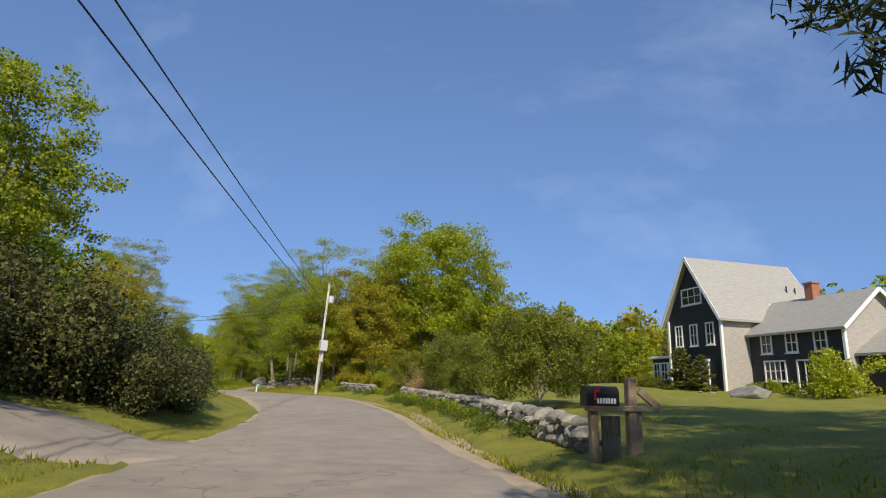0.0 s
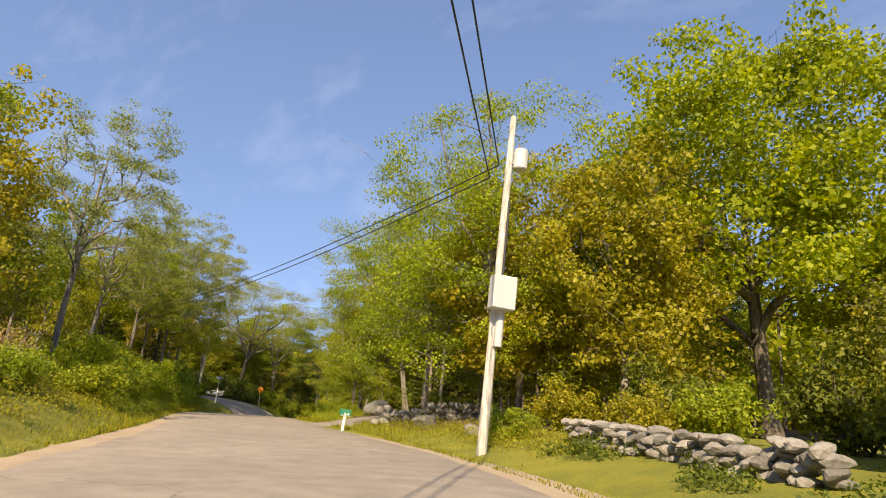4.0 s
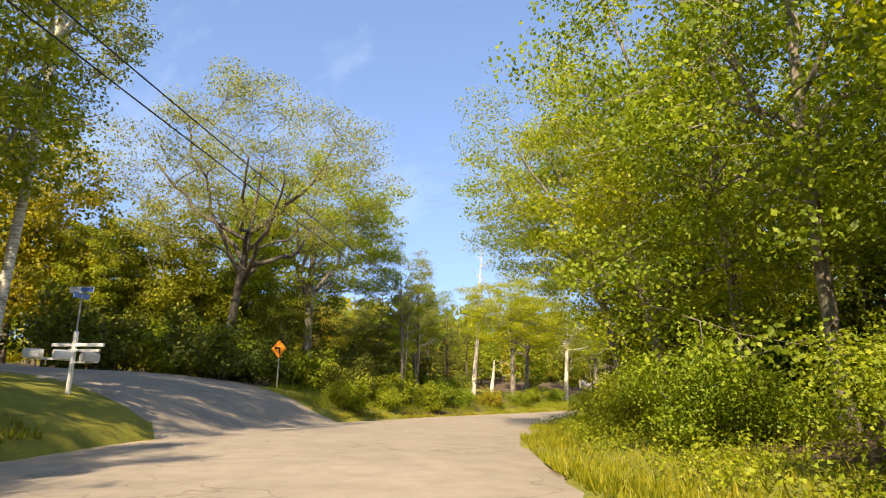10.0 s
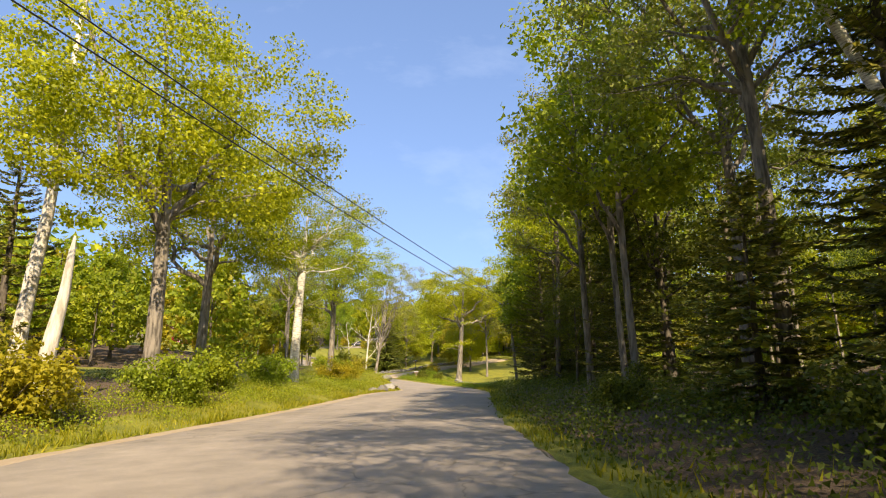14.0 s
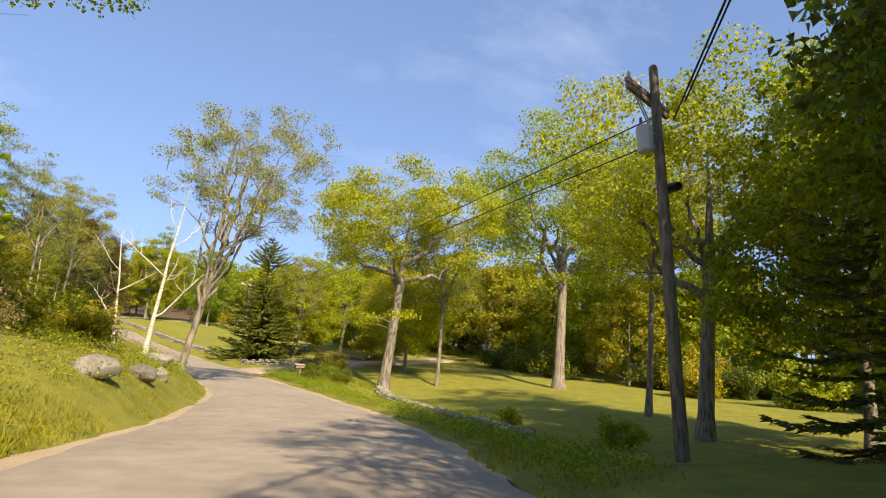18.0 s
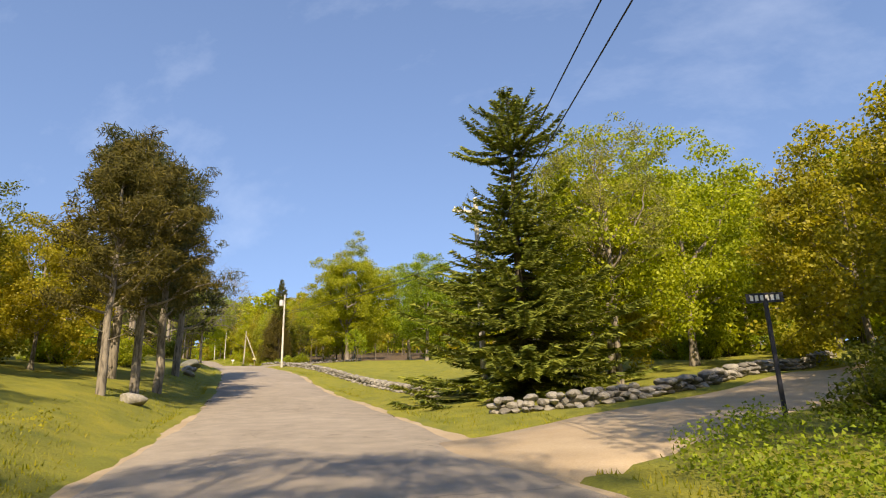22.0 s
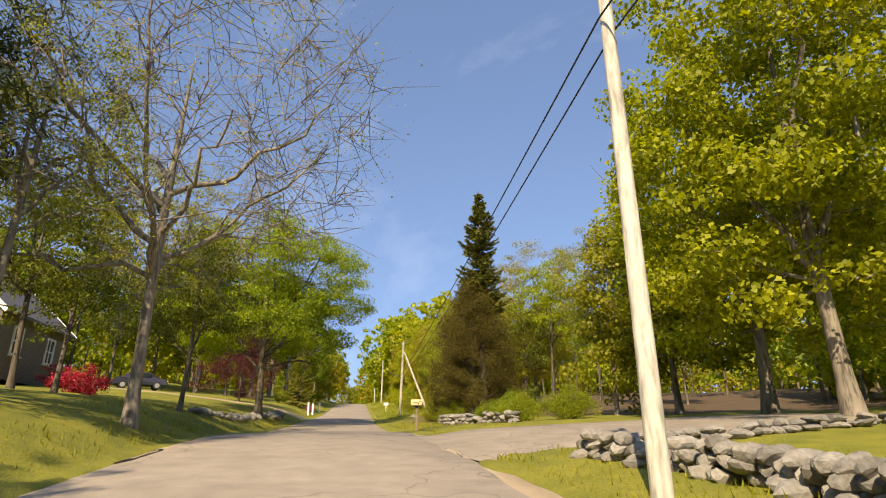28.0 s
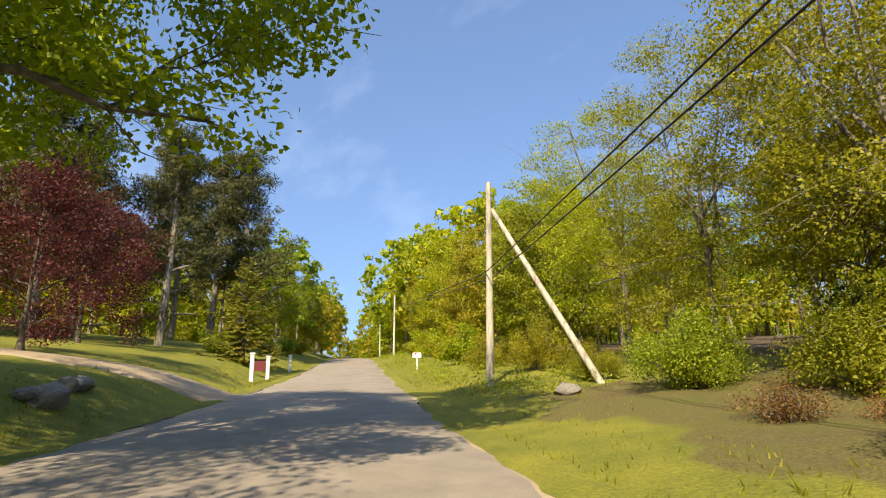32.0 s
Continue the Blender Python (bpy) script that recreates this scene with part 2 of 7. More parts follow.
M_CABLE = plain("cable_black", (0.015, 0.015, 0.018), 0.5)


def asphalt_mat():
    m, nt, b = nodes_of("worn_asphalt", 0.92)
    big, mid, fine = tex_noise(nt, 0.22, 5), tex_noise(nt, 1.6, 5), tex_noise(nt, 90, 3)
    col = ramp(nt, big, [(0.3, (0.24, 0.208, 0.172)), (0.7, (0.30, 0.26, 0.214))])
    col = mix(nt, 0.5, col, ramp(nt, mid, [(0.3, (0.6, 0.6, 0.6)), (0.7, (1.25, 1.22, 1.18))]), "MULTIPLY")
    col = mix(nt, 0.6, col, ramp(nt, fine, [(0.3, (0.62, 0.62, 0.62)), (0.7, (1.4, 1.38, 1.34))]), "MULTIPLY")
    v = nt.nodes.new("ShaderNodeTexVoronoi")
    v.feature = "DISTANCE_TO_EDGE"
    v.inputs["Scale"].default_value = 0.16
    g = nt.nodes.new("ShaderNodeNewGeometry")
    w = nt.nodes.new("ShaderNodeMix")
    w.data_type = "VECTOR"
    w.inputs[0].default_value = 0.25
    nt.links.new(g.outputs["Position"], w.inputs[4])
    nz = nt.nodes.new("ShaderNodeTexNoise")
    nz.inputs["Scale"].default_value = 0.9
    nt.links.new(g.outputs["Position"], nz.inputs["Vector"])
    sc = nt.nodes.new("ShaderNodeVectorMath")
    sc.operation = "MULTIPLY_ADD"
    nt.links.new(nz.outputs["Color"], sc.inputs[0])
    sc.inputs[1].default_value = (2.5, 2.5, 2.5)
    nt.links.new(g.outputs["Position"], sc.inputs[2])
    nt.links.new(sc.outputs[0], v.inputs["Vector"])
    crack = ramp(nt, v.outputs["Distance"], [(0.0, (0.55, 0.54, 0.52)), (0.006, (1, 1, 1))])
    col = mix(nt, 0.8, col, crack, "MULTIPLY")
    nt.links.new(col, b.inputs["Base Color"])
    bump(nt, b, fine, 0.5, 0.006)
    return m


def ground_mat():
    m, nt, b = nodes_of("grass_and_forest_floor", 0.95)
    big, mid, fine = tex_noise(nt, 0.12, 4), tex_noise(nt, 1.1, 5), tex_noise(nt, 22, 5)
    lawn = ramp(nt, mid, [(0.3, (0.13, 0.15, 0.014)), (0.7, (0.24, 0.235, 0.022))])
    lawn = mix(nt, 0.6, lawn, ramp(nt, fine, [(0.3, (0.5, 0.52, 0.45)), (0.7, (1.35, 1.3, 1.2))]), "MULTIPLY")
    lawn = mix(nt, 0.5, lawn, ramp(nt, big, [(0.3, (0.8, 0.85, 0.8)), (0.7, (1.25, 1.12, 0.95))]), "MULTIPLY")
    litter = ramp(nt, fine, [(0.3, (0.035, 0.026, 0.016)), (0.55, (0.10, 0.065, 0.035)), (0.75, (0.20, 0.125, 0.065))])
    at = nt.nodes.new("ShaderNodeAttribute")
    at.attribute_name = "woods"
    f = nt.nodes.new("ShaderNodeMath")
    f.operation = "MULTIPLY_ADD"
    nt.links.new(mid, f.inputs[0])
    f.inputs[1].default_value = 0.5
    nt.links.new(at.outputs["Fac"], f.inputs[2])
    edge = ramp(nt, f.outputs[0], [(0.55, (0, 0, 0)), (0.95, (1, 1, 1))])
    nt.links.new(mix(nt, edge, lawn, litter), b.inputs["Base Color"])
    bump(nt, b, fine, 0.9, 0.05)
    return m


M_ASPHALT = asphalt_mat()
M_DIRT = grainy("sandy_shoulder", (0.27, 0.20, 0.125), (0.44, 0.35, 0.24), 0.8, 30, 0.95, 0.6)
M_GROUND = ground_mat()


# ---- the plan: the road's line, along which all places are given as (metres along, metres to the right) ----
ROAD = [
    (17.5, -57.4, 0.30), (0.0, 0.0, 0.00), (-4.4, 14.3, -0.26), (-9.5, 28.5, -0.23),
    (-17.1, 41.3, 0.03), (-26.7, 52.8, -0.05), (-36.9, 63.8, -0.15), (-46.9, 75.0, -0.42),
    (-55.3, 87.4, -0.85), (-61.4, 101.1, -1.52), (-65.1, 115.6, -2.35), (-66.2, 130.5, -2.97),
    (-65.5, 145.5, -3.41), (-64.0, 160.4, -3.60), (-63.4, 175.4, -4.23), (-64.5, 190.4, -4.78),
    (-67.8, 205.0, -4.99), (-73.1, 219.0, -4.74), (-79.8, 232.4, -4.01), (-87.6, 245.2, -2.94),
    (-95.6, 257.9, -1.28), (-104.2, 270.2, 0.07), (-113.6, 281.9, 1.36), (-122.6, 293.9, 1.84),
    (-140.7, 317.8, 4.09), (-167.9, 353.6, 8.22), (-207.2, 405.5, 12.34), (-255.5, 469.2, 11.74),
]


def edge_r(s):
    """Where the asphalt ends, right of the line."""
    return np.interp(s, [0, 22, 40, 50, 58, 72, 100, 190, 206, 222, 234, 250, 268, 300, 326, 340], [2.5, 2.2, 3.0, 3.8, 3.8, 2.6, 2.4, 2.5, 3.0, 3.0, 3.0, 2.5, 2.4, 2.1, 2.2, 1.6])


def edge_l(s):
    """Where it ends on the left; the mouth of the side road widens it."""
    return np.interp(s, [0, 20, 45, 70, 90, 100, 110, 118, 127, 134, 143, 150, 160, 172, 195, 211, 219, 226, 236, 250, 262, 318, 328, 342, 352, 365], [-3.6, -3.7, -3.8, -4.4, -5.4, -6.6, -7.6, -8.2, -8.2, -7.9, -7.7, -7.1, -6.3, -5.2, -4.0, -3.7, -3.05, -2.8, -3.1, -3.8, -3.9, -3.6, -4.4, -4.3, -3.8, -3.5])


def sandy(s):
    """How far the bare sand reaches past the asphalt on the right: little under the trees."""
    return np.interp(s, [0, 20, 30, 48, 58, 70, 190, 205, 235, 250, 305, 318, 330], [0.75, 0.85, 1.3, 1.1, 0.7, -0.15, -0.15, 0.4, 0.5, 0.3, 0.25, 0.05, 0.0])


def ragged(s, amount, seed):
    return amount * (np.sin(0.55 * s + seed) + 0.7 * np.sin(1.4 * s + 2.1 * seed) + 0.5 * np.sin(3.7 * s + 3.3 * seed)) / 1.6



def dense_line(points, step=2.0):
    """A smooth line through the points, at even steps."""
    p = np.array(points, float)
    p = np.vstack([2 * p[0] - p[1], p, 2 * p[-1] - p[-2]])
    out = []
    for i in range(1, len(p) - 2):
        n = 24
        for k in range(n):
            t = k / n
            a, b, c, d = p[i - 1], p[i], p[i + 1], p[i + 2]
            m1 = (c - a) / max(np.linalg.norm((c - a)[:2]), 1e-6) * np.linalg.norm((c - b)[:2])
            m2 = (d - b) / max(np.linalg.norm((d - b)[:2]), 1e-6) * np.linalg.norm((c - b)[:2])
            out.append((2 * t**3 - 3 * t**2 + 1) * b + (t**3 - 2 * t**2 + t) * m1 + (3 * t**2 - 2 * t**3) * c + (t**3 - t**2) * m2)
    out.append(p[-2])
    out = np.array(out)
    s = np.r_[0, np.cumsum(np.hypot(*np.diff(out[:, :2], axis=0).T))]
    q = np.arange(0, s[-1], step)
    return q, np.stack([np.interp(q, s, out[:, k]) for k in range(out.shape[1])], -1)


LINE_S, LINE = dense_line(ROAD)
LINE_S = LINE_S - LINE_S[np.hypot(LINE[:, 0], LINE[:, 1]).argmin()]
TANG = np.gradient(LINE[:, :2], axis=0)
TANG /= np.hypot(TANG[:, 0], TANG[:, 1])[:, None]


def rl(s, lat):
    """The place s metres along the road and lat metres to the right of its line."""
    x, y = np.interp(s, LINE_S, LINE[:, 0]), np.interp(s, LINE_S, LINE[:, 1])
    tx, ty = np.interp(s, LINE_S, TANG[:, 0]), np.interp(s, LINE_S, TANG[:, 1])
    return x + lat * ty, y - lat * tx


def heading(s):
    """The road's heading in degrees, to the left of +y."""
    return math.degrees(math.atan2(-np.interp(s, LINE_S, TANG[:, 0]), np.interp(s, LINE_S, TANG[:, 1])))


def road_coords(x, y):
    """For arrays of places: metres along, metres to the right, and the softened height of the road near them."""
    x, y = np.atleast_1d(np.asarray(x, float)), np.atleast_1d(np.asarray(y, float))
    s, lat, z = np.empty(len(x)), np.empty(len(x)), np.empty(len(x))
    for a in range(0, len(x), 20000):
        b = a + 20000
        dx, dy = x[a:b, None] - LINE[None, :, 0], y[a:b, None] - LINE[None, :, 1]
        d2 = dx * dx + dy * dy
        i = d2.argmin(1)
        r = np.arange(len(i))
        s[a:b] = LINE_S[i] + dx[r, i] * TANG[i, 0] + dy[r, i] * TANG[i, 1]
        side = dx[r, i] * TANG[i, 1] - dy[r, i] * TANG[i, 0]
        lat[a:b] = np.sign(side) * np.sqrt(np.maximum(d2[r, i], 0))
        near = np.abs(lat[a:b]) < 8
        lat[a:b] = np.where(near, side, lat[a:b])
        w = 1 / (d2 + 2.5) ** 2
        z[a:b] = (w * LINE[None, :, 2]).sum(1) / w.sum(1)
    return s, lat, z


def lift(s, lat):
    """How far the ground rises beside the road."""
    er, el = np.maximum(lat - edge_r(s) - 1.1, 0), np.maximum(edge_l(s) - 1.1 - lat, 0)
    knoll = np.interp(s, [286, 297, 304, 309, 317, 330, 338, 346], [0, 0.04, 0.06, 0.08, 0.16, 0.22, 0.15, 0]) * np.clip((lat - edge_r(s) - 0.3) / 1.2, 0, 1)
    right = knoll + np.interp(s, [190, 204, 230, 240, 250, 338, 350], [0.75, -0.4, -0.4, 0.35, 0.1, 0.12, 0.75]) * (1 - np.exp(-er / 3)) + np.interp(s, [190, 204, 236, 250], [0.035, 0.024, 0.024, 0.035]) * np.minimum(er, 60)
    bank = np.interp(s, [-60, 15, 30, 60, 75, 95, 108, 140, 165, 190, 230, 290, 340, 420], [0.02, 0.07, 0.16, 0.14, 0.03, 0.03, 0.055, 0.055, 0.03, 0.05, 0.09, 0.08, 0.11, 0.08])
    at_mouth = np.interp(s, [93, 104, 126, 140], [0, 1, 1, 0])
    mouth = 1.3 * (1 - np.exp(-np.maximum(edge_l(s) - lat, 0) / 2.2)) * at_mouth
    steep = np.interp(s, [192, 204, 236, 248, 296, 308, 345, 362], [0, 1, 1, 0, 0, 1, 1, 0])  # where the left bank climbs at once from the road
    shoulder = np.maximum(edge_l(s) - 0.5 - lat, 0)
    left = mouth + (1 - steep) * (1 - 0.5 * at_mouth) * 1.15 * (1 - np.exp(-el / 3)) + np.interp(s, [236, 308], [1.75, 1.0]) * steep * (1 - np.exp(-shoulder / 1.6)) + bank * np.minimum(el, 45)
    return right + left


SIDE_ROADS = {  # each: its line in (along, right), and its width
    "side_road_left": ([(121.5, -3.5), (121.3, -9), (120.3, -16), (116.5, -30), (109, -55)], 14.2),
    "driveway_woods": ([(75.5, 1.6), (76.5, 6), (79, 12), (82, 22), (86, 34)], 7.0),
    "lane_right": ([(242.5, 1.6), (244.4, 6), (247, 12.5), (251, 22), (258, 40)], 4.6),
    "side_road_right": ([(311, 1.6), (312.5, 7), (313, 14), (312, 26), (309, 46)], 6.2),
    "driveway_house": ([(3, 2), (4, 8), (7, 16), (12, 30)], 3.6),
    "driveway_left": ([(14, -3), (11.5, -8), (9, -16), (6, -30)], 4.0),
    "driveway_end": ([(352, -3), (351, -7), (348, -16), (340, -26)], 3.0),
}
SIDE_LINES = {}
for name, (line, width) in SIDE_ROADS.items():
    SIDE_LINES[name] = (dense_line([(*rl(a, b), 0) for a, b in line], 1.0)[1][:, :2], width)


def bare_height(x, y):
    s, lat, z = road_coords(x, y)
    und = np.sin(np.asarray(x) * 0.11) * np.cos(np.asarray(y) * 0.09) * 0.35 + np.sin(np.asarray(x) * 0.37 + np.asarray(y) * 0.29) * 0.08
    far = np.clip((np.abs(lat) - 7) / 12, 0, 1)
    return z + lift(s, lat) + und * far, s, lat


def ground_z(x, y):
    return float(bare_height([x], [y])[0][0])


def side_distance(x, y):
    """How far inside (negative) or outside the nearest side road a place lies."""
    out = np.full(len(x), 99.0)
    for pts, width in SIDE_LINES.values():
        d = np.sqrt(((x[:, None] - pts[None, ::2, 0]) ** 2 + (y[:, None] - pts[None, ::2, 1]) ** 2).min(1))
        out = np.minimum(out, d - width / 2)
    return out


def wooded(s, lat):
    """1 where the ground is forest floor, 0 where it is mown or grassy."""
    r = ((s > 64) & (s < 190) & (lat > np.interp(s, [122, 130], [5.5, 3.3]))) | ((s > 246) & (lat > 62)) | ((s > 332) & (lat > 12)) | ((s > 184) & (s < 250) & (lat > 55))
    l = ((s > 62) & (s < 168) & (lat < np.interp(s, [92, 100, 132, 140], [-7.5, -14, -14, -8.5]))) | ((lat < -45) & (s > 150)) | ((s > 190) & (s < 235) & (lat < -14))
    litter = 0.55 * ((s > 334.5) & (s < 346) & (lat > 3.6 + 0.5 * np.sin(1.3 * s)) & (lat <= 12))
    return np.maximum((r | l).astype(float), litter)


# ---- mesh helpers ----
def fast_mesh(name, verts, *face_sets):
    """A mesh from arrays: vertices, and one array of quads or triangles after another."""
    verts = np.asarray(verts, np.float32)
    me = bpy.data.meshes.new(name)
    sets = [np.asarray(f, np.int32) for f in face_sets if len(f)]
    loops = np.concatenate([f.ravel() for f in sets])
    sizes = np.concatenate([np.full(len(f), f.shape[1], np.int32) for f in sets])
    me.vertices.add(len(verts))
    me.vertices.foreach_set("co", verts.ravel())
    me.loops.add(len(loops))
    me.loops.foreach_set("vertex_index", loops)
    me.polygons.add(len(sizes))
    me.polygons.foreach_set("loop_start", np.r_[0, np.cumsum(sizes)[:-1]].astype(np.int32))
    me.polygons.foreach_set("loop_total", sizes)
    me.update(calc_edges=True)
    return me


def smooth(me):
    me.polygons.foreach_set("use_smooth", np.ones(len(me.polygons), bool))
    return me


def part(name, data, material, parent=None, label="", at=None):
    """One mesh object, from a mesh or a bmesh, under a thing or a part."""
    if isinstance(data, bmesh.types.BMesh):
        me = bpy.data.meshes.new(name)
        data.to_mesh(me)
        data.free()
        data = me
    if material is not None and not data.materials:
        data.materials.append(material)
    ob = new(name, data)
    if parent is not None:
        ob.parent = parent
    if at is not None:
        ob.matrix_local = at if isinstance(at, Matrix) else Matrix.Translation(at)
    if label:
        ob["label"] = label
    return ob


def thing(name, label, category, m=None, group="", kind=""):
    """An Empty at a thing's base, which parents its parts."""
    ob = new(name)
    ob.empty_display_size = 0.2
    if m is not None:
        ob.matrix_world = m
    return tagged(ob, label, category, group, kind)


def boxes(*specs, bevel=0.0, seg=1):
    """A bmesh of boxes: each (centre, size) or (centre, size, turn matrix)."""
    bm = bmesh.new()
    for spec in specs:
        c, sz = spec[0], spec[1]
        m = Matrix.Translation(c) @ (spec[2] if len(spec) > 2 else Matrix()) @ Matrix.Diagonal((*sz, 1))
        bmesh.ops.create_cube(bm, size=1, matrix=m)
    if bevel:
        bmesh.ops.bevel(bm, geom=bm.edges[:], offset=bevel, segments=seg, affect="EDGES")
    return bm


def tube_arrays(points, radii, sides=7, cap=True, base=0):
    p, r = np.asarray(points, float), np.asarray(radii, float)
    t = np.gradient(p, axis=0)
    t /= np.linalg.norm(t, axis=1)[:, None] + 1e-9
    ref = np.where(np.abs(t[:, 2:3]) > 0.9, np.array([[1.0, 0, 0]]), np.array([[0, 0, 1.0]]))
    u = np.cross(t, ref)
    u /= np.linalg.norm(u, axis=1)[:, None] + 1e-9
    v = np.cross(t, u)
    a = np.linspace(0, 2 * np.pi, sides, endpoint=False)
    ring = u[:, None] * np.cos(a)[None, :, None] + v[:, None] * np.sin(a)[None, :, None]
    verts = (p[:, None] + ring * r[:, None, None]).reshape(-1, 3)
    n = len(p)
    i, j = np.meshgrid(np.arange(n - 1), np.arange(sides), indexing="ij")
    k = (j + 1) % sides
    quads = np.stack([i * sides + j, i * sides + k, (i + 1) * sides + k, (i + 1) * sides + j], -1).reshape(-1, 4)
    return verts, quads + base


def tubes_mesh(name, paths, sides=7):
    """One smooth mesh of several tubes: each (points, radii)."""
    vs, fs, n = [], [], 0
    for q in paths:
        v, f = tube_arrays(q[0], q[1], q[2] if len(q) > 2 else sides, base=n)
        vs.append(v), fs.append(f)
        n += len(v)
    return smooth(fast_mesh(name, np.vstack(vs), np.vstack(fs)))


def cyl(r1, r2, z0, z1, sides=16, c=(0, 0), bevel=0.0):
    bm = bmesh.new()
    bmesh.ops.create_cone(bm, cap_ends=True, segments=sides, radius1=r1, radius2=r2, depth=z1 - z0, matrix=Matrix.Translation((c[0], c[1], (z0 + z1) / 2)))
    if bevel:
        bmesh.ops.bevel(bm, geom=bm.edges[:], offset=bevel, segments=2, affect="EDGES")
    return bm


# ---- ground: one sheet from under the road to the horizon ----
def axis(a, b, step):
    inner = np.arange(a, b + step, step)
    grow = step * np.cumsum(1.28 ** np.arange(1, 26))
    return np.concatenate([a - grow[::-1], inner, inner[-1] + grow])


def build_ground():
    gx, gy = axis(-190, 50, 1.25), axis(-25, 400, 1.25)
    x, y = [v.ravel() for v in np.meshgrid(gx, gy, indexing="xy")]
    z, s, lat = bare_height(x, y)
    inside = (lat < edge_r(s) - 1.0) & (lat > edge_l(s) + 0.1)
    beside = (lat < edge_r(s) + sandy(s) + 0.3) & (lat > edge_l(s) - 0.3 - np.interp(s, [24, 44, 190, 205, 255, 275], [0.2, 0.8, 0.8, 0.45, 0.4, 0.15]))
    z = np.where(inside, z - 0.16, np.where(beside, z - 0.06, z))
    off = np.maximum(lat - edge_r(s) - np.maximum(sandy(s), 0), edge_l(s) - lat)
    z = np.where((off > -0.2) & (off < 4.3) & (s > -40) & (s < 440), z - 0.4, z)  # the verges lie over it
    sd = side_distance(x, y)
    z = np.where(sd < -0.2, z - 0.12, z)
    near = (np.abs(lat) < 60)
    rng = np.random.default_rng(3)
    z = z + np.where((sd > 0.5) & ((lat > edge_r(s) + 1.3) | (lat < edge_l(s) - 1.3)) & near, rng.normal(0, 0.025, len(z)), 0)
    out = np.hypot(x + 80, y - 180)
    z = np.where(out > 330, z * np.clip(1 - (out - 330) / 500, 0, 1) + (-4) * np.clip((out - 330) / 500, 0, 1), z)
    nx, ny = len(gx), len(gy)
    i, j = np.meshgrid(np.arange(nx - 1), np.arange(ny - 1), indexing="xy")
    q = (j * nx + i).ravel()
    me = smooth(fast_mesh("ground", np.stack([x, y, z], -1), np.stack([q, q + 1, q + nx + 1, q + nx], -1)))
    me.materials.append(M_GROUND)
    a = me.attributes.new("woods", "FLOAT", "POINT")
    a.data.foreach_set("value", wooded(s, lat).astype(np.float32))
    tagged(new("ground", me), "mown grass, rough verge and leaf-strewn forest floor", "ground", kind="structure")


build_ground()


def strip(name, s0, s1, cols, step=0.8):
    """A sheet along the road: each column (offset to the right as a function of the distance along, height)."""
    ss = np.arange(s0, s1, step)
    rows = []
    for where, dz in cols:
        x, y = rl(ss, where(ss))
        rows.append(np.stack([x, y, np.interp(ss, LINE_S, LINE[:, 2]) + dz], -1))
    v = np.stack(rows, 1)
    n, m = v.shape[:2]
    i, j = np.meshgrid(np.arange(n - 1), np.arange(m - 1), indexing="ij")
    q = (i * m + j).ravel()
    return smooth(fast_mesh(name, v.reshape(-1, 3), np.stack([q, q + 1, q + m + 1, q + m], -1)))


road_l, road_r = (lambda s: edge_l(s) + ragged(s, 0.10, 1.0)), (lambda s: edge_r(s) + ragged(s, 0.10, 2.3))
road_cols = [(lambda s: road_l(s) - 0.25, -0.16), (road_l, -0.02)]
for f, dz in ((0.2, 0.01), (0.42, 0.035), (0.62, 0.035), (0.82, 0.01)):
    road_cols.append(((lambda s, f=f: edge_l(s) * (1 - f) + edge_r(s) * f), dz))
road_cols += [(road_r, -0.02), (lambda s: road_r(s) + 0.25, -0.16)]
road = part("road", strip("road", -58, 540, road_cols), M_ASPHALT)
tagged(road, "sun-bleached grey asphalt lane with cracks and no markings", "road", kind="structure")
right_cols = [(lambda s: edge_r(s) - 0.3, -0.05), (lambda s: edge_r(s) + 0.06 + 0.2 * sandy(s), -0.028), (lambda s: edge_r(s) + sandy(s) + ragged(s, 0.22, 4.0) + 0.5 * np.exp(-((s - 26) / 9) ** 2), -0.03), (lambda s: edge_r(s) + sandy(s) + 0.4 + ragged(s, 0.3, 5.0) + 0.5 * np.exp(-((s - 26) / 9) ** 2), -0.22)]
left_cols = [(lambda s: edge_l(s) - 0.4 - np.interp(s, [24, 44, 190, 205, 255, 275], [0.2, 0.8, 0.8, 0.45, 0.4, 0.15]) + ragged(s, 0.3, 6.0), -0.22), (lambda s: edge_l(s) - np.interp(s, [24, 44, 190, 205, 255, 275], [0.2, 0.8, 0.8, 0.45, 0.4, 0.15]) + ragged(s, 0.22, 7.0), -0.03), (lambda s: edge_l(s) - 0.12, -0.028), (lambda s: edge_l(s) + 0.3, -0.05)]
for cols in (right_cols, left_cols):
    sh = part("road_shoulder", strip("road_shoulder", -58, 540, cols), M_DIRT)
    tagged(sh, "sandy dirt shoulder along the asphalt edge", "shoulder", kind="structure")


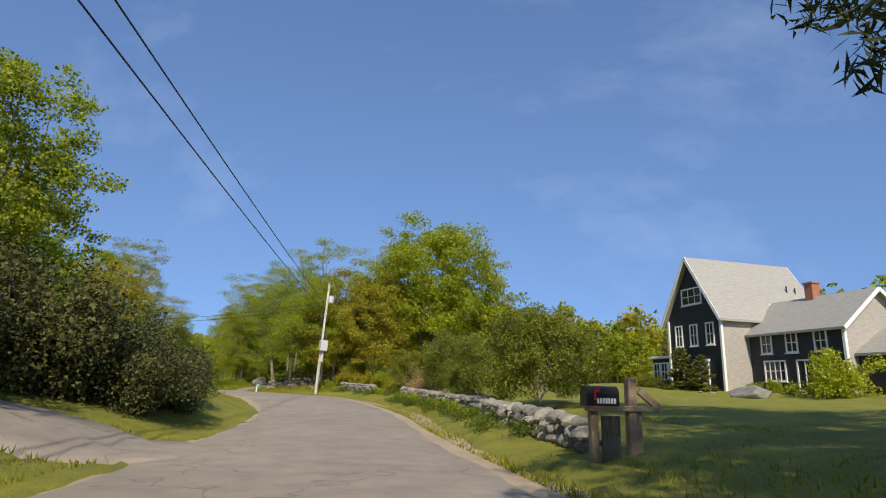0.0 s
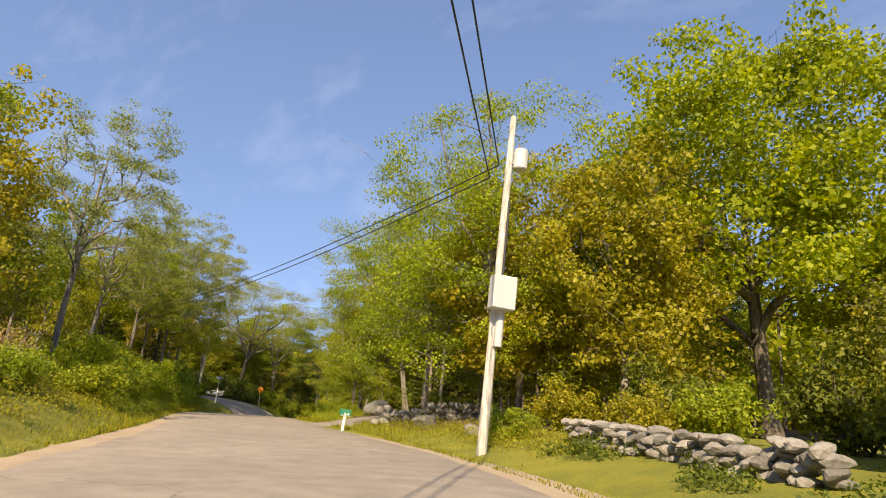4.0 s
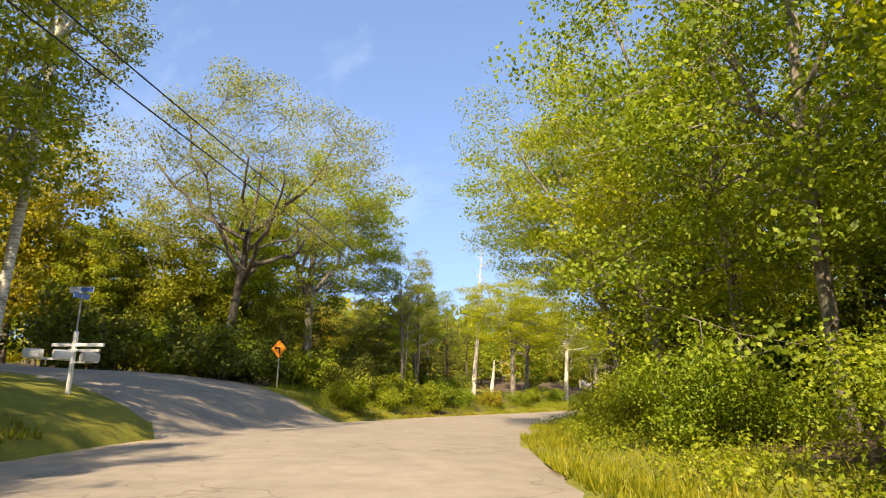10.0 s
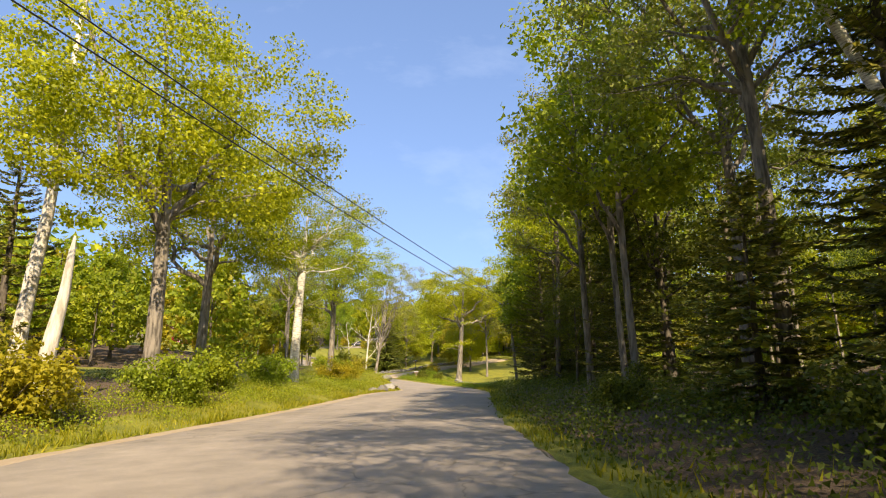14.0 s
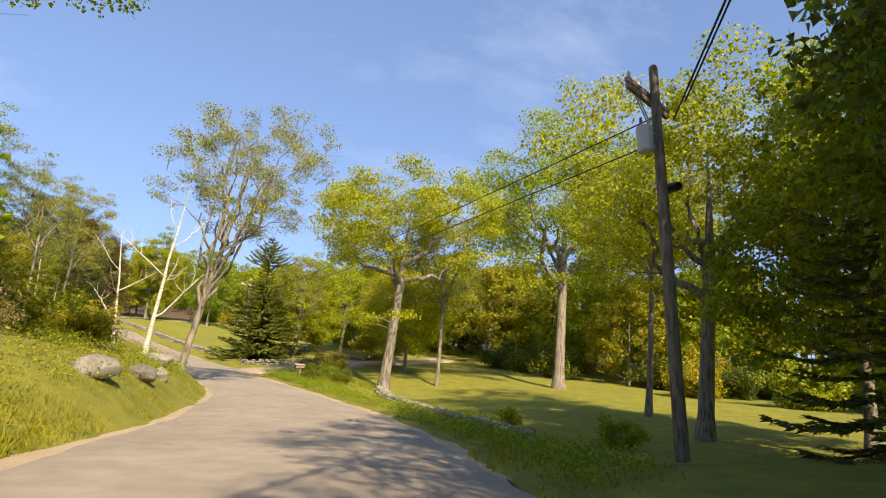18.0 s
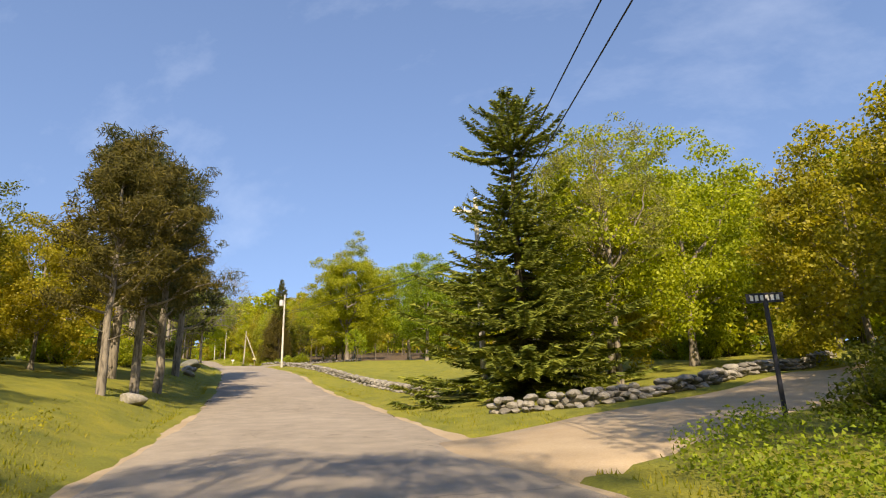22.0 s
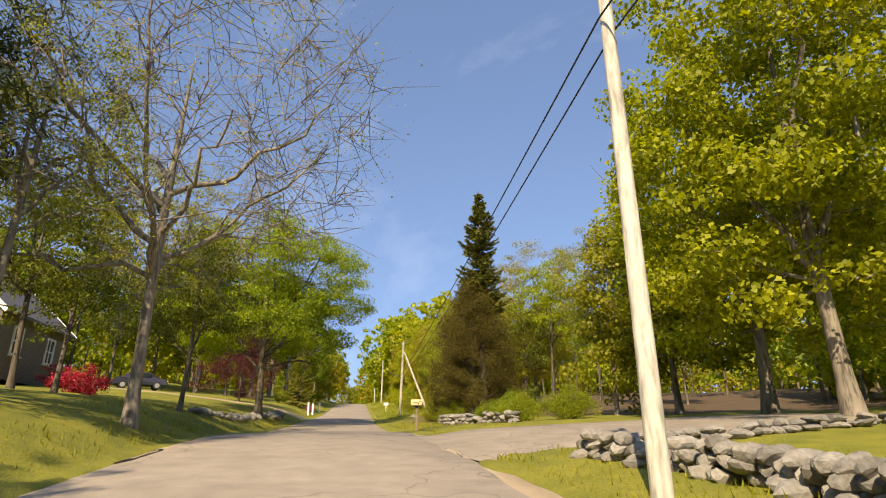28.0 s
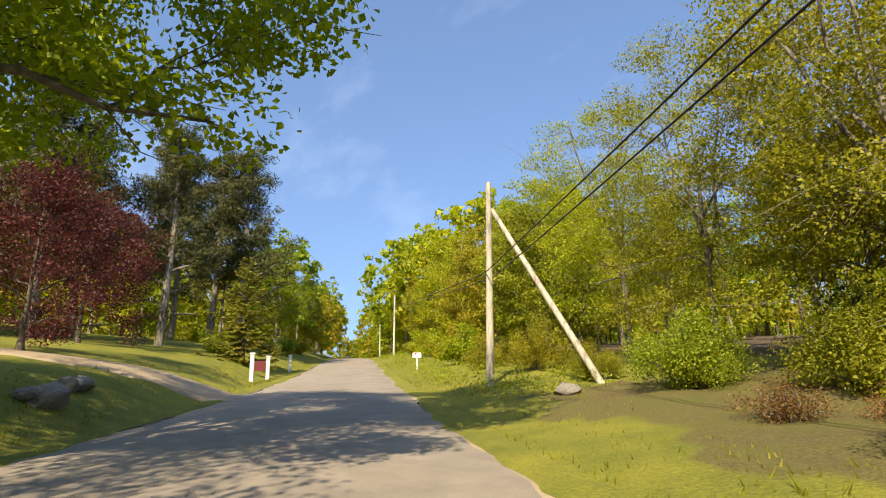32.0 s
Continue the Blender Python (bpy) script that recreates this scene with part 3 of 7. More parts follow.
def verge(side):
    """The grassy edge beside the asphalt, finely cut, with a ragged inner line."""
    ss = np.arange(-44, 444, 0.5)
    bare = np.maximum(sandy(ss), -0.05) + 0.05 if side > 0 else np.interp(ss, [24, 44, 190, 205, 255, 275], [0.15, 0.7, 0.7, 0.35, 0.3, 0.1])
    edge = edge_r(ss) if side > 0 else -edge_l(ss)
    rag = ragged(ss, 0.16, 4.0 if side > 0 else 7.0) + 0.5 * np.exp(-((ss - 26) / 9) ** 2) * (side > 0)
    rng = np.random.default_rng(17 + side)
    cols, flags = [], []
    for k, o in enumerate((-0.4, 0.1, 0.4, 0.75, 1.15, 1.6, 2.1, 2.7, 3.4, 4.2, 5.1, 6.0)):
        fade = np.clip(1 - o / 3, 0, 1)
        lat = side * (edge + (bare + rag) * fade + o)
        x, y = rl(ss, lat)
        z, s2, l2 = bare_height(x, y)
        if k == 0:
            z = np.interp(ss, LINE_S, LINE[:, 2])
        z = z + (-0.16 if k == 0 else -0.2 if k == 11 else 0.015) + (rng.normal(0, 0.012, len(ss)) if 0 < k < 11 else 0)
        sd = side_distance(x, y)
        z = np.where(sd < 0.15, z - 0.14, z)
        cols.append(np.stack([x, y, z], -1)), flags.append((sd < -0.5, wooded(s2, l2)))
    v = np.stack(cols, 1)
    inside, woods = np.stack([f[0] for f in flags], 1).ravel(), np.stack([f[1] for f in flags], 1).ravel()
    n, m = v.shape[:2]
    i, j = np.meshgrid(np.arange(n - 1), np.arange(m - 1), indexing="ij")
    q = (i * m + j).ravel()
    quads = np.stack([q, q + m, q + m + 1, q + 1] if side > 0 else [q, q + 1, q + m + 1, q + m], -1)
    quads = quads[~inside[quads].all(1)]
    me = smooth(fast_mesh("verge", v.reshape(-1, 3), quads))
    me.attributes.new("woods", "FLOAT", "POINT").data.foreach_set("value", woods.astype(np.float32))
    tagged(part("verge", me, M_GROUND), "uneven grassy verge with a ragged edge along the lane", "verge", kind="structure")


for side in (1, -1):
    verge(side)


def side_strip(name, pts, width, mat):
    t = np.gradient(pts, axis=0)
    t /= np.hypot(t[:, 0], t[:, 1])[:, None]
    cols = []
    along = np.arange(len(pts))
    for k, f in enumerate((-0.58, -0.5, -0.25, 0, 0.25, 0.5, 0.58)):
        w = f * width + (ragged(along, 0.12, 1.0 + f) if k in (0, 1, 5, 6) else 0)
        x, y = pts[:, 0] + w * t[:, 1], pts[:, 1] - w * t[:, 0]
        z = bare_height(x, y)[0] + (-0.3, 0.0, 0.02, 0.025, 0.02, 0.0, -0.3)[k] - 0.06 * np.clip(1 - along / 2.2, 0, 1)
        cols.append(np.stack([x, y, z], -1))
    v = np.stack(cols, 1)
    n, m = v.shape[:2]
    i, j = np.meshgrid(np.arange(n - 1), np.arange(m - 1), indexing="ij")
    q = (i * m + j).ravel()
    return smooth(fast_mesh(name, v.reshape(-1, 3), np.stack([q, q + 1, q + m + 1, q + m], -1)))


for name, (pts, width) in SIDE_LINES.items():
    kind = M_ASPHALT if "road" in name or name in ("driveway_woods", "driveway_left") else M_DIRT
    ob = part("pavement" if kind is M_ASPHALT else "driveway", side_strip(name, pts, width, kind), kind)
    tagged(ob, "worn asphalt side road joining the lane" if kind is M_ASPHALT else "sandy gravel drive joining the lane", "side road" if kind is M_ASPHALT else "driveway", kind="structure")


# ---- plants ----
def leaves(rng, centres, radii, count, size, flat=0.7, up=0.5, aspect=0.95, kite=False):
    """Quads for leaves scattered through clumps, thickest near the clumps' skins."""
    centres, radii = np.asarray(centres, float), np.asarray(radii, float)
    w = radii**2
    pick = rng.choice(len(centres), count, p=w / w.sum())
    d = rng.normal(size=(count, 3))
    d /= np.linalg.norm(d, axis=1)[:, None]
    rad = radii[pick] * rng.random(count) ** 0.42
    p = centres[pick] + d * rad[:, None] * np.array([1, 1, flat])
    n = rng.normal(size=(count, 3)) * 0.8 + d * 0.9 + np.array([0, 0, up])
    n /= np.linalg.norm(n, axis=1)[:, None]
    a = np.cross(n, rng.normal(size=(count, 3)))
    a /= np.linalg.norm(a, axis=1)[:, None]
    b = np.cross(n, a)
    L = size * rng.uniform(0.6, 1.35, count)[:, None]
    if kite:  # leaves seen close: four-cornered, folded along the rib
        L = L * 0.85
        v = np.stack([p - a * L * 0.5, p + b * L * aspect * 0.42 - a * L * 0.08 + n * L * 0.1, p + a * L * 0.55 - n * L * 0.06, p - b * L * aspect * 0.42 - a * L * 0.08 + n * L * 0.1], 1).reshape(-1, 3)
        return v, np.arange(count * 4).reshape(-1, 4)
    v = np.stack([p - a * L * 0.5 - b * L * aspect * 0.25, p + b * L * aspect * 0.5 - n * L * 0.06, p + a * L * 0.5 - b * L * aspect * 0.25 - n * L * 0.1], 1).reshape(-1, 3)
    return v, np.arange(count * 3).reshape(-1, 3)


def limb(rng, start, way, length, r0, bend=0.25, n=6, rise=0.15):
    p, d = np.array(start, float), np.array(way, float)
    d /= np.linalg.norm(d)
    pts, step = [p.copy()], length / n
    for _ in range(n):
        d = d + rng.normal(0, bend / 2, 3) + np.array([0, 0, rise / n * 2])
        d /= np.linalg.norm(d)
        p = p + d * step
        pts.append(p.copy())
    return np.array(pts), r0 * np.linspace(1, 0.28, n + 1)


def broadleaf(seed, height, spread, trunk_r, bole, n_leaf, leaf, limbs=11, lean=(0, 0), flat=0.7, clump=1.0, subs=3, open_=0.0, fill=1.0, twigs=0, kite=False):
    """Wood and leaf meshes of a broad-leaved tree: a tapered bole, limbs, boughs and leaf clumps at their ends."""
    rng = np.random.default_rng(seed)
    top = height * 0.85
    zs = np.linspace(0, top, 12)
    wob = np.cumsum(rng.normal(0, 0.012 * height / 4, (12, 2)), axis=0) * (zs / top)[:, None]
    trunk = np.stack([wob[:, 0] + lean[0] * zs / top * height, wob[:, 1] + lean[1] * zs / top * height, zs], -1)
    tr = trunk_r * (1 - 0.88 * (zs / top) ** 0.8)
    tr[0] *= 1.45
    paths, tips, rads = [(trunk, tr, 9)], [], []
    for k in range(limbs):
        f = bole + (0.97 - bole) * ((k + rng.random() * 0.7) / limbs)
        base = np.array([np.interp(f * top, zs, trunk[:, c]) for c in range(3)])
        az = k * 2.4 + rng.normal(0, 0.35)
        g = (f - bole) / (1 - bole)
        reach = spread * (0.62 + 0.5 * math.sin(math.pi * min(1, 0.18 + g * 0.8))) * (1 - 0.45 * g * g) * rng.uniform(0.8, 1.12)
        el = 0.25 + 0.95 * g + rng.normal(0, 0.1)
        way = (math.cos(az) * math.cos(el), math.sin(az) * math.cos(el), math.sin(el))
        pts, rr = limb(rng, base, way, reach, max(0.02, np.interp(f * top, zs, tr) * 0.55), 0.3, 6)
        paths.append((pts, rr, 6))
        for q in (0.55, 0.8, 1.0):
            c = pts[int(q * 6)]
            if rng.random() > open_:
                tips.append(c + rng.normal(0, 0.2, 3)), rads.append(clump * spread * 0.2 * rng.uniform(0.75, 1.25))
        for m in range(subs):
            i = rng.integers(2, 6)
            d2 = pts[i] - pts[i - 1]
            d2 = d2 / np.linalg.norm(d2) + rng.normal(0, 0.65, 3)
            sp, sr = limb(rng, pts[i], d2, reach * rng.uniform(0.3, 0.5), rr[i] * 0.6, 0.4, 4)
            paths.append((sp, sr, 5))
            for q in range(twigs):
                j = rng.integers(1, 5)
                d3 = (sp[j] - sp[j - 1]) / np.linalg.norm(sp[j] - sp[j - 1]) + rng.normal(0, 0.6, 3)
                tp, _ = limb(rng, sp[j], d3, reach * rng.uniform(0.14, 0.3), 0.012, 0.35, 3)
                paths.append((tp, np.array([0.012, 0.01, 0.008, 0.005]), 3))
            if rng.random() > open_:
                tips.append(sp[-1]), rads.append(clump * spread * 0.18 * rng.uniform(0.7, 1.3))
            tips.append(sp[2]), rads.append(clump * spread * 0.13 * rng.uniform(0.7, 1.2))
    tips.append(trunk[-1]), rads.append(clump * spread * 0.22)
    shell = int(112 * (1 - 1.6 * open_) * fill)
    mid, half = height * (bole + 1.0) / 2, height * (1.0 - bole) / 2
    for k in range(shell):
        u = 1 - 1.75 * (k + 0.5) / shell
        ph = k * 2.4 + rng.normal(0, 0.3)
        q = rng.uniform(0.70, 0.98) * (1 + 0.10 * math.sin(3 * ph + seed))
        w = math.sqrt(max(0, 1 - u * u)) ** 0.8
        c = (mid + half * 0.92 * u) / height
        tips.append(np.array([math.cos(ph) * w * spread * q + lean[0] * c * height, math.sin(ph) * w * spread * q + lean[1] * c * height, mid + half * 0.92 * u * q]))
        rads.append(clump * spread * 0.152 * rng.uniform(0.6, 1.4))
    wood = tubes_mesh("trunk", paths)
    v, f = leaves(rng, tips, rads, n_leaf, leaf, flat, kite=kite)
    return wood, fast_mesh("crown", v, f)


def spreading(seed, height, spread, trunk_r, fork, n_leaf, leaf, clumps=80, lean=(0, 0), low=0.3, flat=0.5, size=0.2, gaps=0.1, mains=5, inner=0.3, kite=True, peak=0.8, tuft=None, fine=3, vase=0.5):
    """A broad-leaved tree with open, layered boughs: the bole forks into main limbs, and boughs reach from them to flat leaf clumps.
    tuft: a low clump on the bole, as (height, distance, radius)."""
    rng = np.random.default_rng(seed)
    axis_at = lambda z: np.array([lean[0] * z + 0.016 * height * math.sin(2.2 * z / height + seed), lean[1] * z + 0.016 * height * math.sin(2.7 * z / height + 2 * seed), z]) - np.array([0.016 * height * math.sin(seed), 0.016 * height * math.sin(2 * seed), 0])
    zs = np.linspace(0, height * peak, 12)
    trunk = np.array([axis_at(z) for z in zs])
    tr = np.where(zs < fork * height, trunk_r * (1 - 0.25 * zs / (fork * height)), trunk_r * 0.75 * (1 - (zs - fork * height) / (height * (peak - fork) + 0.01)) ** 0.9 + 0.02)
    tr[0] *= 1.4
    paths, tips, rads = [(trunk, tr, 10)], [], []
    joints = [(trunk[i], tr[i]) for i in range(len(zs)) if zs[i] > fork * height * 0.9]
    for k in range(mains):
        z0 = height * (fork + (peak - fork) * 0.45 * k / mains)
        az = k * 2.4 + rng.normal(0, 0.3) + seed
        end_z = height * (0.55 + 0.35 * rng.random())
        a = axis_at(z0)
        out = spread * vase * rng.uniform(0.8, 1.15)
        c = axis_at(end_z) + np.array([math.cos(az) * out, math.sin(az) * out, 0])
        mid = (a + c) / 2 + np.array([math.cos(az), math.sin(az), 0]) * spread * 0.1 + np.array([0, 0, -0.03 * height])
        t = np.linspace(0, 1, 9)[:, None]
        p = (1 - t) ** 2 * a + 2 * t * (1 - t) * mid + t * t * c + rng.normal(0, 0.012 * height, (9, 3)) * np.sin(np.pi * t)
        r = trunk_r * rng.uniform(0.42, 0.6) * np.linspace(1, 0.3, 9)
        paths.append((p, r, 7))
        joints += [(p[i], r[i]) for i in range(2, 9)]
    mid, half = height * (low + 1) / 2, height * (1 - low) / 2
    goals = []
    for k in range(clumps):
        u = 1 - 1.82 * (k + 0.5) / clumps
        ph = k * 2.4 + rng.normal(0, 0.25)
        q = rng.uniform(0.78, 1.0) * (1 + 0.10 * math.sin(3 * ph + seed) + 0.07 * math.sin(5 * ph + 2 * seed + 3 * u))
        q = min(q, 1.02)
        if rng.random() < inner:
            q *= rng.uniform(0.45, 0.8)
        if rng.random() < gaps:
            continue
        w = math.sqrt(max(0, 1 - u * u)) ** 0.75
        z = mid + half * 0.93 * u * q
        goals.append(axis_at(z) + np.array([math.cos(ph) * w * spread * 0.88 * q, math.sin(ph) * w * spread * 0.88 * q, 0]))
    core = axis_at(height * (fork + 0.15))
    goals.sort(key=lambda g: np.linalg.norm(g - core))
    for g in goals:
        cost = [np.linalg.norm(g - p) + 1.2 * max(0, p[2] - g[2] + 0.15 * spread) for p, _ in joints]
        p0, r0 = joints[int(np.argmin(cost))]
        d = g - p0
        n = np.linalg.norm(d)
        c = p0 + d * 0.5 + np.array([0, 0, 0.12 * n])
        t = np.linspace(0, 1, 6)[:, None]
        p = (1 - t) ** 2 * p0 + 2 * t * (1 - t) * c + t * t * g + rng.normal(0, 0.05 * n, (6, 3)) * np.sin(np.pi * t)
        r = min(r0 * 0.65, 0.02 + 0.014 * n) * np.linspace(1, 0.3, 6)
        paths.append((p, r, 5))
        joints += [(p[i], r[i]) for i in (2, 3, 4)]
        rad = spread * size * rng.uniform(0.65, 1.35)
        tips.append(g), rads.append(rad)
        for m in range(2):
            tips.append(p[3 + m] + rng.normal(0, 0.5, 3) * rad), rads.append(rad * rng.uniform(0.45, 0.75))
        for m in range(fine):
            e = g + rng.normal(0, 0.6, 3) * rad * np.array([1, 1, flat])
            o = p[2 + m % 4]
            paths.append((np.array([o, (o + e) / 2 + rng.normal(0, 0.12, 3) * rad, e]), [0.014, 0.01, 0.005], 3))
    if tuft:
        for m in range(6):
            b = axis_at(tuft[0] + rng.normal(0, 0.5))
            e = b + np.array([rng.normal(0, 1), rng.normal(0, 1), 0.2]) * tuft[1]
            paths.append((np.array([b, (b + e) / 2 + np.array([0, 0, 0.15]), e]), [0.04, 0.025, 0.01], 5))
            tips.append(e), rads.append(tuft[2] * rng.uniform(0.7, 1.2))
    v, f = leaves(rng, tips, rads, n_leaf, leaf, flat, up=0.3, kite=kite)
    return tubes_mesh("trunk", paths), fast_mesh("crown", v, f)


def spruce(seed, height, spread, n_whorl=26, per=9, skirt=0.04, gap=None, full=1.0):
    """A spruce: whorls of drooping boughs, each a flat spray of needle twigs."""
    rng = np.random.default_rng(seed)
    zs = np.linspace(0, height, 9)
    paths = [(np.stack([rng.normal(0, 0.03, 9), rng.normal(0, 0.03, 9), zs], -1), 0.017 * height * (1 - 0.95 * zs / height) + 0.01, 8)]
    V, n = [], 0
    for k in range(n_whorl):
        f = skirt + (0.985 - skirt) * (k / n_whorl) ** 0.92
        z0 = f * height
        thin = 1.0
        for a, b, k2 in gap or ():
            if a < f < b:
                thin = k2
        reach = spread * (1 - f) ** 0.85 * rng.uniform(0.85, 1.1) * thin + 0.15
        for j in range(max(4, int(per * (1 - 0.45 * f)))):
            az = rng.random() * 6.283
            L = reach * rng.uniform(0.65, 1.12)
            m = 6
            t = np.linspace(0, 1, m + 1)
            rise = 0.35 * f
            zz = z0 + L * (rise * t - (0.42 - 0.3 * f) * t + 0.26 * t**3)
            pts = np.stack([math.cos(az) * L * t, math.sin(az) * L * t, zz], -1)
            paths.append((pts, np.linspace(0.012 + 0.008 * L, 0.006, m + 1), 4))
            side = np.array([-math.sin(az), math.cos(az), 0])
            ahead = np.array([math.cos(az), math.sin(az), -0.1])
            cnt = int((18 + 52 * L) * full)
            tt = rng.uniform(0.12, 1.0, cnt)
            base = np.stack([np.interp(tt, t, pts[:, c]) for c in range(3)], -1)
            sgn = rng.choice([-1, 1], cnt)[:, None]
            d = side * sgn * rng.uniform(0.5, 1.0, (cnt, 1)) + ahead * rng.uniform(0.35, 0.9, (cnt, 1)) + np.array([0, 0, -1]) * rng.uniform(-0.25, 0.4, (cnt, 1))
            d /= np.linalg.norm(d, axis=1)[:, None]
            ln = (L * 0.085 * (1.05 - 0.6 * tt) + 0.16)[:, None] * rng.uniform(0.6, 1.2, (cnt, 1))
            up = np.cross(d, rng.normal(size=(cnt, 3)))
            up /= np.linalg.norm(up, axis=1)[:, None]
            wd = 0.03 + 0.004 * L
            V.append(np.stack([base - up * wd, base + up * wd + d * ln * 0.2, base + d * ln], 1).reshape(-1, 3))
    V = np.vstack(V)
    return tubes_mesh("trunk", paths), fast_mesh("crown", V, np.arange(len(V)).reshape(-1, 3))


def cedar(seed, height, spread, n_leaf):
    """A dense cedar: a rounded column of upswept scaly sprays with deep gaps between."""
    rng = np.random.default_rng(seed)
    zs = np.linspace(0, height * 0.95, 8)
    paths, tips, rads = [(np.stack([0 * zs, 0 * zs, zs], -1), 0.16 * (1 - 0.9 * zs / height), 8)], [], []
    for k in range(150):
        f = 0.03 + 0.95 * (k + rng.random()) / 150
        az = k * 2.4 + rng.normal(0, 0.3)
        w = spread * (1 - max(0, f - 0.25) ** 1.6 / 0.64) * rng.uniform(0.72, 1.02) + 0.1
        e = np.array([math.cos(az) * w, math.sin(az) * w, f * height + 0.25 * w])
        paths.append((np.array([[0, 0, f * height * 0.92], e * np.array([0.5, 0.5, 1.0]) - np.array([0, 0, 0.2]), e]), [0.03, 0.02, 0.008], 4))
        tips.append(e * np.array([0.9, 0.9, 1])), rads.append(0.62 * rng.uniform(0.7, 1.3))
        tips.append(e * np.array([0.55, 0.55, 1])), rads.append(0.5)
    v, f = leaves(rng, tips, rads, n_leaf, 0.095, 0.9, up=0.3, aspect=0.42)
    return tubes_mesh("trunk", paths), fast_mesh("crown", v, f)


def pine(seed, height, spread, bole=0.42, tufts=70, n_leaf=9000, leaf=0.34):
    """A pine: bare lower bole with dead stubs, boughs with needle tufts."""
    rng = np.random.default_rng(seed)
    zs = np.linspace(0, height * 0.95, 10)
    trunk = np.stack([np.cumsum(rng.normal(0, 0.05, 10)), np.cumsum(rng.normal(0, 0.05, 10)), zs], -1)
    tr = 0.018 * height * (1 - 0.85 * zs / height) + 0.01
    paths, tips, rads = [(trunk, tr, 9)], [], []
    for k in range(26):
        f = bole * 0.6 + (0.98 - bole * 0.6) * (k + rng.random()) / 26
        b = np.array([np.interp(f * zs[-1], zs, trunk[:, c]) for c in range(3)])
        az = k * 2.4 + rng.normal(0, 0.4)
        dead = f < bole
        L = spread * (1.05 - 0.75 * max(0, (f - bole) / (1 - bole))) * rng.uniform(0.6, 1.05) * (0.55 if dead else 1)
        el = 0.05 + 0.6 * f
        pts, rr = limb(rng, b, (math.cos(az) * math.cos(el), math.sin(az) * math.cos(el), math.sin(el)), L, 0.03 + 0.004 * height, 0.25, 5)
        paths.append((pts, rr * (0.5 if dead else 1), 5))
        if dead:
            continue
        for q in (2, 3, 4, 5):
            tips.append(pts[q] + rng.normal(0, 0.25, 3)), rads.append(spread * 0.2 * rng.uniform(0.7, 1.2))
            tips.append(pts[q] + rng.normal(0, 0.45, 3)), rads.append(spread * 0.15 * rng.uniform(0.7, 1.2))
    v, f = leaves(rng, tips, rads, n_leaf, leaf, 0.55, 0.2, 0.22)
    return tubes_mesh("trunk", paths), fast_mesh("crown", v, f)


def bush(seed, height, spread, n_leaf, leaf, stems=9, flat=0.8, kite=False):
    rng = np.random.default_rng(seed)
    paths, tips, rads = [], [], []
    for k in range(stems):
        az = k * 2.4 + rng.normal(0, 0.3)
        el = rng.uniform(0.7, 1.45)
        L = height * rng.uniform(0.6, 0.95)
        pts, rr = limb(rng, (rng.normal(0, spread * 0.12), rng.normal(0, spread * 0.12), -0.05), (math.cos(az) * math.cos(el), math.sin(az) * math.cos(el), math.sin(el)), L, 0.02 + 0.008 * height, 0.3, 5, 0.1)
        paths.append((pts, rr, 5))
        for q in (2, 3, 4, 5):
            tips.append(pts[q] + rng.normal(0, 0.1 * spread, 3)), rads.append(spread * 0.27 * rng.uniform(0.7, 1.2))
    for _ in range(stems):
        a, r = rng.random() * 6.283, spread * rng.uniform(0.2, 0.85)
        tips.append(np.array([r * math.cos(a), r * math.sin(a), height * rng.uniform(0.15, 0.6)])), rads.append(spread * 0.28)
    v, f = leaves(rng, tips, rads, n_leaf, leaf, flat, kite=kite)
    v[:, 2] = np.maximum(v[:, 2], 0.0)
    return tubes_mesh("stems", paths), fast_mesh("foliage", v, f)


TREES = {}


def kind_of_tree(key, meshes, wood, leaf, name="tree", label="", category="tree", names=("trunk", "crown")):
    TREES[key] = (meshes, wood, leaf, name, label, category, names)
    if meshes[0] is not None:
        meshes[0].materials.append(wood)
    if meshes[1] is not None:
        meshes[1].materials.append(leaf)


def plant(key, s, lat, scale=1.0, turn=None, group="", label="", xy=None, sz=None, sink=0.12):
    """One plant of a kind, rooted in the ground at a place along the road."""
    meshes, wood, leaf, name, lab, cat, names = TREES[key]
    x, y = xy if xy is not None else rl(s, lat)
    r = random.uniform(0, 360) if turn is None else turn
    m = pose(x, y, ground_z(x, y) - sink * scale, 0, 0, r) @ Matrix.Diagonal((scale, scale, sz or scale, 1))
    ob = thing(name, label or lab, cat, m, group)
    for me, nm in zip(meshes, names):
        if me is not None:
            part(nm, me, None, ob)
    return ob


kind_of_tree("maple_a", spreading(11, 14, 5.6, 0.24, 0.24, 34000, 0.2, 120, low=0.0, flat=0.55, size=0.2, gaps=0.06, inner=0.35), M_BARK, M_LEAF_Y, "maple_tree", "tall spring-leaved maple with a broad yellow-green crown")
kind_of_tree("maple_b", spreading(12, 15, 5.2, 0.22, 0.28, 32000, 0.2, 110, low=0.06, flat=0.55, size=0.2, gaps=0.08, inner=0.35), M_BARK, M_LEAF_G, "maple_tree", "tall maple with a fresh green rounded crown")
kind_of_tree("maple_c", spreading(13, 12, 4.8, 0.18, 0.22, 32000, 0.2, 120, low=-0.05, flat=0.55, size=0.2, gaps=0.05, inner=0.35), M_BARK, M_LEAF_O, "maple_tree", "broad maple with golden olive spring leaves")
kind_of_tree("near_a", spreading(28, 15, 5.6, 0.17, 0.3, 46000, 0.115, 110, low=-0.02, flat=0.42, size=0.2, gaps=0.1, inner=0.4, fine=4), M_BARK, M_LEAF_Y, "maple_tree", "roadside maple with open layered yellow-green boughs")
